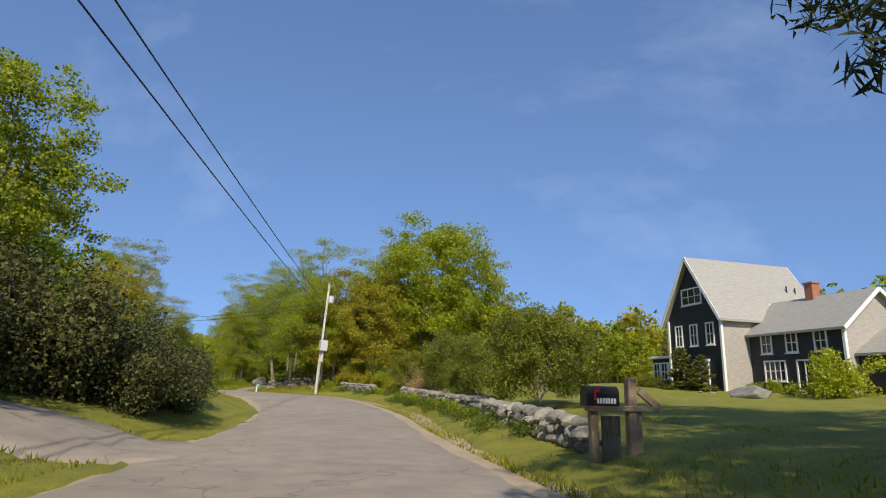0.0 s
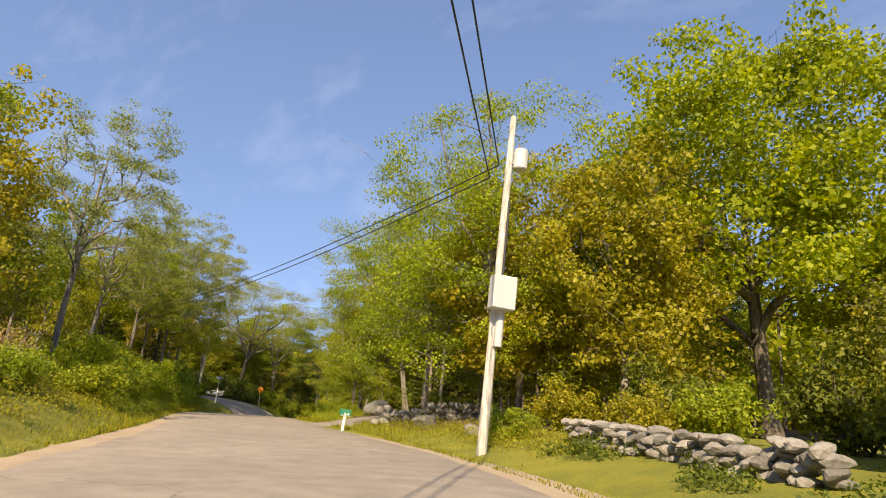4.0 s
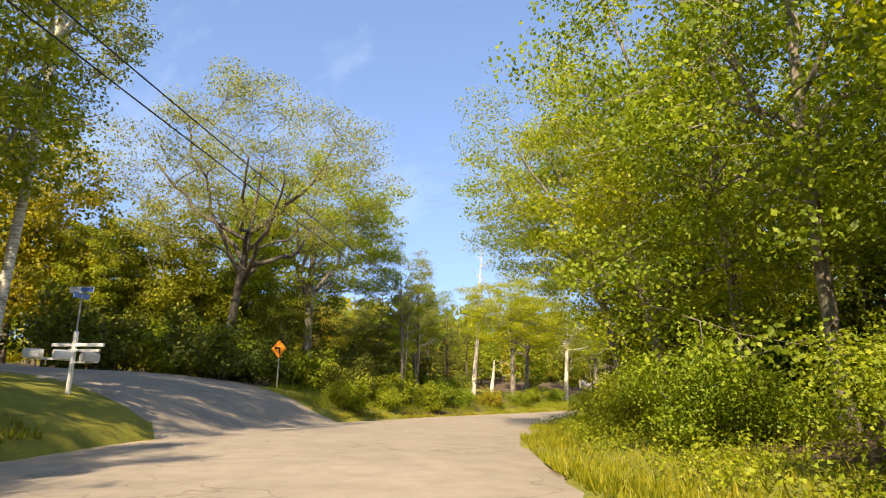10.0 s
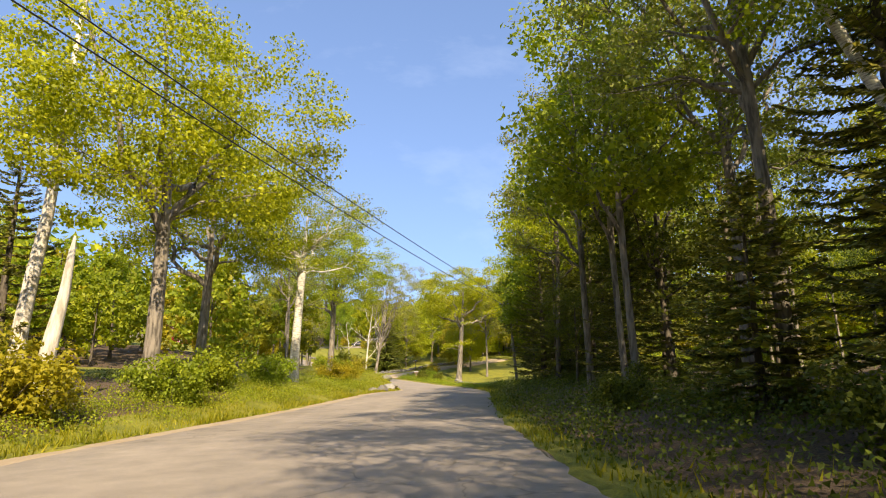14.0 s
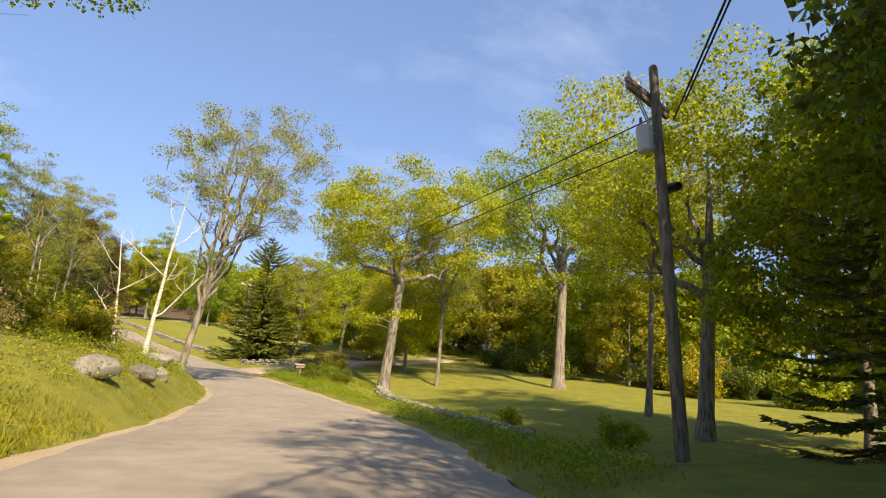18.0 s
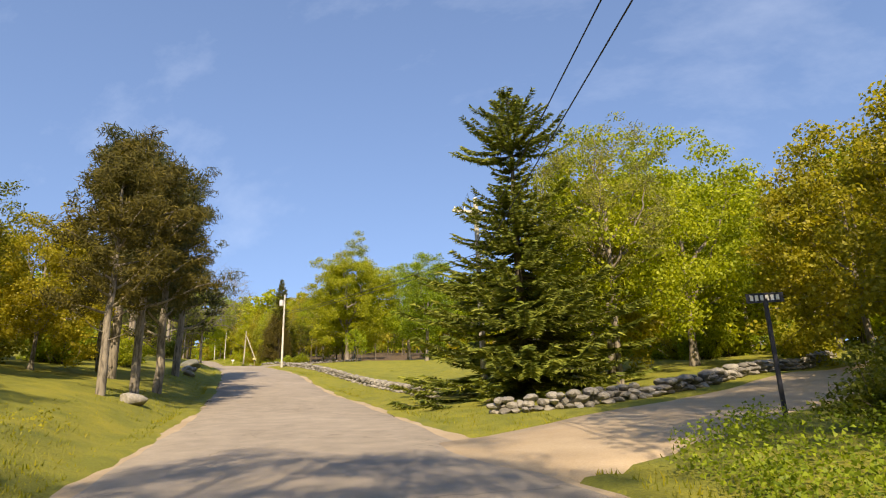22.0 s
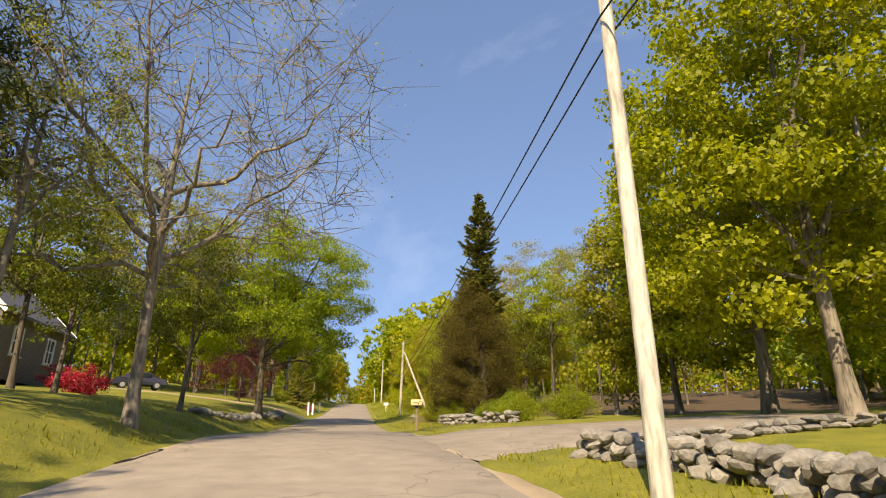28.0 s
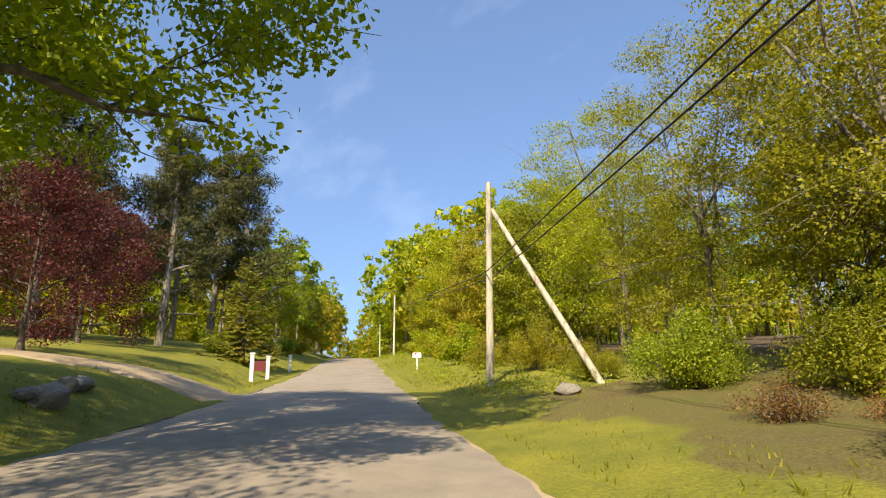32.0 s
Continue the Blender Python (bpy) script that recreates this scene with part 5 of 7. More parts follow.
# ---- bushes that stand out ----
for key, s, lat, sc in [
    ("lilac", 22.8, 7.6, 0.95), ("lilac", 30.6, 7.7, 0.78), ("lilac", 35.2, 8.0, 0.92), ("lilac", 47, 10.5, 0.75), ("bush_tan", 39.3, 7.8, 1.3), ("bush_tan", 40.6, 8.6, 1.2), ("bush_o", 43.5, 7.0, 0.6), ("bush_d", 42, 7.2, 0.6), ("bush_d", 50, 11.5, 1.1), ("bush_g", 54, 11.5, 1.0),
    ("bush_g", 58, 7.0, 0.6), ("bush_o", 55, 10.0, 0.8), ("bush_d", 47, 12, 1.2), ("yew", 16, -8, 1.4), ("yew", 19, -7.2, 1.1), ("yew", 22, -8, 1.1), ("yew", 12, -9.5, 1.6), ("yew", 13, -12, 2.0), ("yew", 17, -11, 1.7), ("yew", 20.5, -5.7, 0.8), ("yew", 17.8, -6.0, 1.0), ("yew", 23.5, -6.4, 0.8),
    ("bush_g", 31, -7.2, 0.55), ("bush_g", 35, -12, 0.7), ("bush_tan", 50, -7.8, 1.2), ("bush_tan", 54, -8.6, 1.3), ("bush_tan", 58, -10, 1.4), ("bush_tan", 47, -10, 1.3), ("bush_tan", 61.5, -9, 1.2), ("bush_tan", 44, -8, 1.0), ("bush_o", 56, -9, 0.9), ("bush_g", 59, -7.4, 0.7), ("bush_o", 49, -13, 1.1), ("bush_g", 46, -16, 1.2), ("bush_o", 53, -17, 1.3), ("bush_g", 40, -20, 1.3),
    ("blossom", 60, 30, 0.9), ("bush_d", 57, 12.5, 1.3), ("bush_o", 61, 10.5, 1.0), ("bush_g", 65, -7, 0.8), ("bush_y", 69, -8, 1.0), ("bush_g", 73, -7.5, 1.0), ("bush_g", 78, -8, 1.1), ("bush_y", 83, -8, 1.1), ("bush_g", 88, -8, 1.0),
    ("bush_y", 93, -8.5, 1.0), ("bush_g", 98, -8.5, 1.0), ("bush_g", 103, -9.5, 1.0), ("bush_d", 108, -11, 1.0), ("bush_n", 86, 6.0, 0.6), ("bush_n", 91, 5.8, 0.7), ("bush_n", 97, 5.4, 0.9), ("bush_n", 103, 5.6, 1.0),
    ("bush_n", 108, 5.4, 1.0), ("bush_n", 113, 5.6, 1.0), ("bush_n", 118, 5.6, 0.9), ("bush_n", 124, 6.0, 0.8), ("bush_n", 132, 6.6, 0.8), ("bush_d", 138, 7.2, 0.8), ("bush_d", 148, 5.6, 0.6), ("bush_d", 158, 5.4, 0.6),
    ("bush_d", 126, -15, 1.8), ("bush_g", 128.5, -18, 2.0), ("bush_d", 131, -16, 1.9), ("bush_g", 134, -14.5, 1.7), ("bush_d", 124, -21, 2.2), ("bush_d", 128, -24, 2.4), ("bush_g", 133, -21, 2.2), ("bush_d", 137, -17, 2.1), ("bush_d", 140, -15, 1.9), ("bush_d", 119, -26, 2.4), ("bush_g", 104, -11.5, 1.7), ("bush_d", 107, -14, 1.9), ("bush_g", 100, -12, 1.7), ("bush_g", 95, -11, 1.8), ("bush_g", 90, -11, 1.8), ("bush_g", 84, -10.5, 1.8), ("bush_g", 79, -10.5, 1.8), ("bush_d", 144, -14, 1.9), ("bush_d", 149, -14, 1.8), ("bush_d", 124, 11, 1.9), ("bush_d", 118, 11.5, 1.8), ("bush_d", 112, 12, 1.8),
    ("bush_g", 132, -9.8, 1.1), ("bush_g", 138, -9.8, 1.0), ("bush_g", 144, -10, 1.2), ("bush_g", 147, -10.5, 1.4), ("bush_g", 151, -10, 1.1), ("bush_o", 156, -9.6, 1.0), ("bush_g", 141, -11.5, 1.5), ("bush_d", 136, -12, 1.5), ("bush_g", 153, -12.5, 1.5), ("bush_g", 162, -9, 1.0), ("bush_g", 167, -9.5, 1.1), ("bush_g", 173, -9.5, 1.0),
    ("bush_o", 184, -8.5, 0.8), ("bush_o", 190, -8.5, 0.8), ("bush_g", 194, -9.5, 0.9), ("bush_o", 200, -8.5, 0.8), ("bush_tan", 206, -9, 1.0), ("bush_o", 212, -10, 1.2), ("bush_o", 216, -8.5, 1.0), ("bush_g", 220, -10, 1.1),
    ("bush_g", 203, 8.5, 0.5), ("bush_g", 211, 8.8, 0.45), ("bush_o", 240, 10.5, 1.0), ("bush_g", 236, 8.5, 0.7), ("bush_d", 238.5, 9, 0.9), ("bush_d", 242, 10.8, 0.8), ("bush_g", 238, -9, 0.9), ("bush_g", 243, -8.6, 0.8), ("bush_g", 233, -10.5, 1.0),
    ("bush_g", 277, -10, 1.2), ("bush_o", 281, -12, 1.4), ("bush_g", 285, -15, 1.5), ("bush_d", 290, -14, 1.6), ("bush_o", 295, -13, 1.5), ("bush_d", 300, -16, 1.7), ("bush_g", 273, -13, 1.5), ("bush_o", 268, -15, 1.6), ("bush_o", 305, -9.5, 1.0), ("bush_n", 333.5, 5.8, 0.75), ("bush_n", 331.4, 6.9, 0.75), ("bush_m", 336, 5.4, 0.7), ("bush_n", 324, 7.8, 0.7), ("bush_n", 327.5, 8.2, 0.8), ("bush_n", 322, 9.5, 0.8), ("bush_d", 235, 6.4, 0.6), ("bush_d", 237.5, 7.4, 0.75), ("bush_d", 240, 7.8, 0.6), ("bush_d", 233, 8.2, 0.6), ("bush_d", 301, -9, 1.2), ("azalea", 330, -14.2, 1.2), ("azalea", 334, -17, 1.0), ("azalea", 300, -19, 1.2), ("azalea", 318, -13, 0.9), ("pinks", 322, -17, 1.2), ("pinks", 310, -15.5, 1.0), ("pinks", 314, -17, 0.9),
    ("bush_n", 330, 5.6, 0.6), ("bush_n", 326, 6.8, 0.5), ("bush_n", 343.5, 7.0, 0.9), ("bush_m", 340.5, 8.6, 0.9), ("bush_rust", 339.0, 5.6, 0.6), ("bush_rust", 338.2, 6.6, 0.5), ("bush_m", 352, 6.4, 0.9), ("bush_m", 347, 6.4, 0.5), ("bush_m", 357, 5.6, 0.7), ("bush_y", 364, 6.0, 0.9), ("bush_o", 372, 6.2, 1.0),
    ("bush_y", 381, 6, 1.0), ("bush_o", 391, 6, 1.0), ("bush_g", 371, -9, 0.8), ("bush_d", 380, -7, 0.7), ("bush_g", 388, -6.8, 0.9), ("bush_o", 398, -6.6, 1.0),
]:
    plant(key, s, lat, sc, None, "bushes by the lane")

# ---- the woods: scattered trees where the plan has forest ----
wood_rng = np.random.default_rng(77)
placed = []


def scatter(kinds, s0, s1, l0, l1, count, gap, smin=0.8, smax=1.15, group="woodland trees"):
    tries = made = 0
    while made < count and tries < count * 30:
        tries += 1
        s, lat = wood_rng.uniform(s0, s1), wood_rng.uniform(l0, l1)
        x, y = rl(s, lat)
        _, la, _ = road_coords([x], [y])
        if abs(la[0] - lat) > 3 or side_distance(np.array([x]), np.array([y]))[0] < 2.2:
            continue
        if open_lawn(x, y):
            continue
        if any((x - a) ** 2 + (y - b) ** 2 < gap * gap for a, b in placed):
            continue
        placed.append((x, y))
        plant(kinds[wood_rng.integers(len(kinds))], s, lat, wood_rng.uniform(smin, smax), wood_rng.uniform(0, 360), group, xy=(x, y))
        made += 1


scatter(["slim_a", "slim_b", "dark_a", "slim_c", "spruce"], 72, 142, 10, 34, 46, 3.0)
scatter(["slim_b", "spruce", "slim_a", "dark_a"], 142, 190, 9, 30, 26, 3.4, 0.7, 1.0)
scatter(["slim_a", "slim_b", "slim_c"], 62, 112, -30, -11, 24, 3.4)
scatter(["slim_a", "slim_b", "dark_a", "slim_c", "spruce", "dark_a"], 122, 166, -40, -13, 40, 3.2, 0.6, 0.95)
scatter(["fluff", "slim_a"], 104, 120, -40, -12, 14, 3.6, 0.8, 1.1)
scatter(["mid_a", "mid_c", "far_b"], 190, 250, 40, 75, 30, 5.5)
scatter(["mid_a", "mid_c", "mid_a"], 252, 330, 36, 62, 34, 5.0, 0.95, 1.25)
scatter(["spruce", "far_b", "spruce"], 25, 62, 45, 80, 22, 5.0, 0.5, 0.75)
scatter(["slim_b", "slim_c", "slim_a"], 336, 400, 11, 30, 24, 3.6, 0.7, 1.0)
scatter(["far_a", "far_c"], 400, 520, 6, 40, 30, 5.5, 0.9, 1.3)
scatter(["far_b", "far_c", "far_a"], 400, 520, -40, -6, 26, 5.5, 0.8, 1.15)
scatter(["far_b", "far_a"], 335, 400, -60, -24, 20, 6.0, 0.8, 1.1)
scatter(["far_b", "far_c"], 180, 235, -60, -16, 26, 5.0, 0.55, 0.85)
scatter(["far_b", "far_c"], 236, 330, -70, -34, 28, 6.0, 0.8, 1.1)
scatter(["far_b", "far_c"], 20, 62, -70, -28, 18, 6.0, 0.6, 0.9)
scatter(["far_b", "spruce"], -40, 15, -40, -12, 10, 6.0, 0.7, 0.9)
scatter(["bush_g", "bush_o", "bush_d"], 200, 250, 34, 46, 20, 2.6, 1.5, 2.2, "bushes by the lane")
scatter(["bush_g", "bush_o"], 254, 330, 32, 42, 18, 2.6, 1.4, 2.0, "bushes by the lane")
scatter(["far_a", "far_c"], 543, 556, -10, 12, 8, 2.5, 1.0, 1.2)


# ---- far woods: all that stands behind the trees above, too many to count ----
def far_woods(seed, mat, leaf_label):
    rng = np.random.default_rng(seed)
    pts = []
    for l0, l1, cell in ((36, 78, 11.0), (78, 135, 15.0)):
        for side in (1, -1):
            n = int(600 * (l1 - l0) / cell**2)
            s, lat = rng.uniform(-50, 555, n), side * rng.uniform(l0, l1, n)
            x, y = rl(s, lat)
            back, away, _ = road_coords(x, y)
            open_field = (lat > 0) & ((s < 66) & (lat < 62) | (s > 196) & (s < 335) & (lat < 44))
            keep = (np.abs(away) > 33) & (side_distance(x, y) > 5) & ~open_field
            pts.append(np.stack([x[keep], y[keep]], -1))
    pts = np.vstack(pts)
    z = bare_height(pts[:, 0], pts[:, 1])[0]
    h, r = rng.uniform(10, 16, len(pts)), rng.uniform(3.6, 5.2, len(pts))
    k = 16
    a, f, q = rng.random((len(pts), k)) * 6.283, rng.uniform(0.12, 0.94, (len(pts), k)), rng.uniform(0.3, 0.9, (len(pts), k))
    w = r[:, None] * q * np.sqrt(np.clip(1 - ((f - 0.5) / 0.52) ** 2, 0.05, 1))
    c = np.stack([pts[:, :1] + np.cos(a) * w, pts[:, 1:] + np.sin(a) * w, z[:, None] + f * h[:, None]], -1).reshape(-1, 3)
    v, fc = leaves(rng, c, rng.uniform(1.1, 1.9, len(c)), len(pts) * 330, 0.8, 0.75)
    woods = part("far_woods", fast_mesh("far_woods", v, fc), mat)
    tagged(woods, leaf_label, "woods", kind="stuff")
    trunks = [(np.array([[x, y, zz - 0.3], [x + 0.2, y, zz + hh * 0.8]]), [0.17, 0.06], 5) for (x, y), zz, hh in zip(pts, z, h)]
    part("trunks", tubes_mesh("trunks", trunks), M_BARKD, woods)


far_woods(301, M_LEAF_Y, "yellow-green spring woods behind the lawns")
far_woods(302, M_LEAF_G, "fresh green woods behind the roadside trees")
far_woods(303, M_LEAF_O, "golden olive woods on the far slopes")


# ---- stone walls: every stone a piece ----
def stone_mesh(seed, lumps=0.28):
    rng = np.random.default_rng(seed)
    bm = bmesh.new()
    bmesh.ops.create_icosphere(bm, subdivisions=2, radius=0.5)
    planes = [(Vector(rng.normal(size=3)).normalized(), rng.uniform(0.30, 0.44)) for _ in range(9)]
    for v in bm.verts:
        for n, d in planes:
            k = v.co.dot(n)
            if k > d:
                v.co -= n * (k - d) * 0.92
        v.co *= 1 + rng.normal(0, 0.025)
    me = bpy.data.meshes.new("stone")
    bm.to_mesh(me)
    bm.free()
    me.materials.append(M_STONE)
    return me


STONES = [stone_mesh(200 + k) for k in range(14)]
wall_rng = np.random.default_rng(9)


def stone_wall(label, line, height, size=0.42, courses=3, thick=0.5, tumble=0.3, base=0.0):
    """A dry wall of field stones along a line given in (along, right)."""
    q, pts = dense_line([(*rl(a, b), 0) for a, b in line], 0.1)
    root = thing("stone_wall", label, "stone wall", Matrix.Translation((0, 0, 0)))
    t = np.gradient(pts[:, :2], axis=0)
    n = 0
    for c in range(courses):
        d = wall_rng.uniform(0, size)
        while d < q[-1] and n < 300:
            w = size * wall_rng.uniform(0.6, 1.3)
            i = min(int(d / 0.1), len(pts) - 1)
            ang = math.atan2(t[i, 1], t[i, 0])
            h = height / courses * wall_rng.uniform(1.1, 1.6)
            side = (wall_rng.random() - 0.5) * thick * (0.5 if c else 0.8)
            x, y = pts[i, 0] - math.sin(ang) * side, pts[i, 1] + math.cos(ang) * side
            if c == courses - 1 and wall_rng.random() < tumble:
                d += w
                continue
            z = ground_z(x, y) + base + height / courses * (c + 0.42)
            st = part("stone", STONES[wall_rng.integers(len(STONES))], None, root)
            st.matrix_world = pose(x, y, z, wall_rng.normal(0, 7), wall_rng.normal(0, 6), math.degrees(ang) + wall_rng.normal(0, 12)) @ Matrix.Diagonal((w * 1.15, thick * wall_rng.uniform(0.9, 1.4), h * 1.15, 1))
            d += w * 0.86
            n += 1
    return root


def boulder(s, lat, size, mat=M_STONE, label="pale grey field boulder lying in the grass", turn=0, seed=1, squash=0.7):
    rng = np.random.default_rng(seed)
    bm = bmesh.new()
    bmesh.ops.create_icosphere(bm, subdivisions=4, radius=0.5)
    planes = [(Vector(rng.normal(size=3)).normalized(), rng.uniform(0.27, 0.43)) for _ in range(13)]
    for v in bm.verts:
        for n, d in planes:
            k = v.co.dot(n)
            if k > d:
                v.co -= n * (k - d) * 0.94
        v.co *= 1 + 0.07 * noise.fractal(v.co * 4 + Vector((seed, 0, 0)), 1.0, 2.0, 4)
    for f in bm.faces:
        f.smooth = True
    x, y = rl(s, lat)
    ob = part("boulder", bm, mat)
    ob.matrix_world = pose(x, y, ground_z(x, y) + size * squash * 0.2, 0, 0, turn) @ Matrix.Diagonal((size * 1.25, size, size * squash, 1))
    return tagged(ob, label, "boulder", "boulders by the lane")


# ---- poles, wires ----
def utility_pole(s, lat, height, mat, label, lean=(0, 0), r=0.15, xy=None):
    x, y = xy or rl(s, lat)
    m = pose(x, y, ground_z(x, y) - 0.2, lean[0], lean[1], heading(s))
    ob = thing("utility_pole", label, "utility pole", m, "utility poles")
    part("shaft", tubes_mesh("shaft", [(np.array([[0, 0, z] for z in np.linspace(0, height + 0.2, 8)]), np.linspace(r, r * 0.68, 8), 14)]), mat, ob)
    cap = cyl(r * 0.68, r * 0.4, height + 0.2, height + 0.26, 14)
    part("pole_top", cap, mat, ob)
    return ob, m


def transformer(parent, z, side=0.36, r=0.24, h=0.7, label="grey transformer can"):
    can = part("transformer", cyl(r, r, z, z + h, 20, (side, 0), 0.025), M_GREYMETAL, parent, label)
    part("bushing", cyl(0.045, 0.03, z + h, z + h + 0.2, 10, (side - 0.08, 0)), M_POLED, can)
    part("bracket", boxes(((side / 2, 0, z + h * 0.75), (side, 0.07, 0.06)), ((side / 2, 0, z + h * 0.25), (side, 0.07, 0.06))), M_METAL, can)


def crossarm(parent, z, half=1.2, mat=M_POLED, angle=0):
    tr = Matrix.Rotation(radians(angle), 4, "Z")
    arm = part("crossarm", boxes((tr @ Vector((0, 0.17, z)), (2 * half, 0.1, 0.12), tr), bevel=0.008), mat, parent)
    for k in (-half + 0.12, -half * 0.45, half * 0.45, half - 0.12):
        bm = cyl(0.045, 0.03, 0, 0.16, 10)
        ins = part("insulator", bm, M_GREYMETAL, arm)
        ins.matrix_local = Matrix.Translation(tr @ Vector((k, 0.17, z + 0.06)))
    for k in (-1, 1):
        part("arm_brace", tubes_mesh("arm_brace", [(np.array([tr @ Vector((k * half * 0.6, 0.2, z - 0.05)), tr @ Vector((0, 0.17, z - 0.65))]), [0.018, 0.018], 6)]), M_METAL, arm)


def wire(a, b, sag, r=0.022, label="black overhead cable slung between poles"):
    t = np.linspace(0, 1, 26)
    p = np.outer(1 - t, a) + np.outer(t, b)
    p[:, 2] -= sag * 4 * t * (1 - t)
    ob = part("overhead_cable", tubes_mesh("overhead_cable", [(p, np.full(26, r), 6)]), M_CABLE)
    return tagged(ob, label, "cable", "overhead cables")

# ---- the line of poles ----
def world_at(m, x, y, z):
    return m @ Vector((x, y, z))


pole0, m0 = utility_pole(-22, -5, 9.0, M_POLE, "weathered wooden utility pole behind the first bend", xy=(0.9, -24.0))
pole1, m1 = utility_pole(56, 5.2, 10.6, M_POLE, "bleached leaning wooden utility pole with a transformer and metal cabinet", (0, 3.0), xy=(-20.2, 53.2))
transformer(pole1, 9.0, 0.38)
cabinet = part("cabinet", boxes(((0.02, -0.42, 4.75), (0.72, 0.46, 1.0)), bevel=0.03), M_GREYMETAL, pole1, "pale grey metal cabinet strapped to the pole")
part("conduit", tubes_mesh("conduit", [(np.array([[0.1, -0.2, 3.2], [0.1, -0.2, 4.3]]), [0.13, 0.13], 10)]), M_GREYMETAL, cabinet)
part("riser", tubes_mesh("riser", [(np.array([[0.08, -0.16, 5.2], [0.08, -0.13, 7.8]]), [0.04, 0.04], 8)]), M_BLACK, pole1)
pole1b, m1b = utility_pole(97, -10.5, 10.0, M_POLED, "dark wooden utility pole among the trees")
pole1c, m1c = utility_pole(145.6, -11.6, 10.5, M_POLED, "dark wooden utility pole at the wood's edge")
pole2, m2 = utility_pole(199, 7.3, 8.8, M_POLED, "dark wooden utility pole with a crossarm and transformer", (0, -4.5))
crossarm(pole2, 8.35, 1.15, M_POLED, 35)
crossarm(pole2, 8.2, 1.15, M_POLED, 35.5)
part("splice_case", tubes_mesh("splice_case", [(np.array([[0.2, -0.3, 6.05], [0.24, 0, 6.1], [0.28, 0.4, 6.15]]), [0.1, 0.12, 0.1], 10)]), M_CABLE, pole2)
transformer(pole2, 6.9, -0.34, 0.19, 0.62)
polex, mx = utility_pole(257, 7.4, 9.0, M_POLE, "pale utility pole with a crossarm among spruces", xy=(-74.2, 237.7))
crossarm(polex, 8.6, 1.1, M_POLE)
for k in (-0.35, 0.35):
    part("wire_loop", tubes_mesh("wire_loop", [(np.array([[k - 0.25, 0.1, 8.7], [k, 0.1, 9.5], [k + 0.2, 0.1, 8.7]]), [0.02] * 3, 6)]), M_CABLE, polex)
pole3, m3 = utility_pole(303, 3.5, 8.6, M_POLE, "bleached wooden utility pole with a transformer by the stone wall", (0, 0.5), 0.13, (-103.7, 275.1))
transformer(pole3, 7.5, -0.36)
polea, ma = utility_pole(348, 3.6, 6.6, M_POLET, "pale wooden utility pole propped by a slanting brace pole", (0, 2.0), 0.13, (-131.1, 311.7))
foot = Vector((-127.3, 310.4, 0))
foot.z = ground_z(foot.x, foot.y) - 0.2
brace_top = world_at(ma, 0.1, 0, 5.9)
brace = part("brace_pole", tubes_mesh("brace_pole", [(np.array([ma.inverted() @ foot, ma.inverted() @ brace_top]), [0.1, 0.075], 12)]), M_POLET, polea)
polef, mf = utility_pole(404, 4.4, 7.6, M_POLE, "distant wooden utility pole beside the lane", (0, 1.0), 0.13)
poleg, mg = utility_pole(452, 4.4, 7.6, M_POLE, "distant wooden utility pole beside the lane", (0, 0), 0.13)
hung = [(m0, 8.2), (m1, 8.35), (m1b, 8.6), (m1c, 7.0), (m2, 3.3), (m2, 2.75), (mx, 2.5), (m3, 6.8), (ma, 6.9), (mf, ground_z(*mf.translation.xy) + 6.4), (mg, ground_z(*mg.translation.xy) + 6.4)]
for (a, za), (b, zb) in zip(hung, hung[1:]):
    if a is b:
        continue
    first = a in (m0, m1, m1b, m1c)
    for dx, dz in ((-0.17, 0.0), (0.13, 0.5)) if first else ((-0.13, 0.5 if a is m2 else 0.16), (0.11, 0.0)):
        ha, hb = (0, 0) if first else (za - a.translation.z, zb - b.translation.z)
        pa, pb = a @ Vector((dx, 0, ha)), b @ Vector((dx, 0, hb))
        wire((pa.x, pa.y, za + dz), (pb.x, pb.y, zb + dz), 0.55 if first else 0.25, 0.022 if first else 0.017)

# ---- walls and boulders ----
stone_wall("low tumbled dry-stone wall of grey field stones above a flower border", [(11, 4.6), (18, 5.1), (27, 5.6), (34, 5.9), (40.5, 6.5)], 0.6, 0.34, 3)
stone_wall("low dry-stone wall of grey field stones under the trees", [(47, 7.0), (51, 7.3), (56, 7.9)], 0.62, 0.3, 4)
stone_wall("dry-stone wall of pale boulders by a green mailbox", [(70, 5.0), (70.5, 8), (70.5, 12)], 0.9, 0.5, 3)
stone_wall("low sunken dry-stone wall edging the lawn", [(203, 5.8), (213, 6.2), (222, 7.4), (230.5, 10.2)], 0.42, 0.36, 2)
stone_wall("low pale dry-stone wall along the mown verge", [(258.5, 5.7), (263, 5.7), (268, 5.6), (278, 5.1)], 0.46, 0.235, 3)
stone_wall("low pale dry-stone wall along the mown verge", [(278.1, 5.1), (285, 5.0), (291, 5.0)], 0.46, 0.235, 3)
stone_wall("low pale dry-stone wall along the mown verge", [(291.1, 5.0), (300, 4.95), (304, 4.6), (307, 4.1)], 0.46, 0.235, 3)
stone_wall("dry-stone wall following the lane uphill", [(249.8, 5.0), (249.4, 8), (251.6, 15), (255, 23), (262, 36)], 0.5, 0.36, 3)
stone_wall("dry-stone wall turning along the side road", [(307.2, 4.6), (308.4, 9), (308.2, 15)], 0.26, 0.26, 2, tumble=0.5)
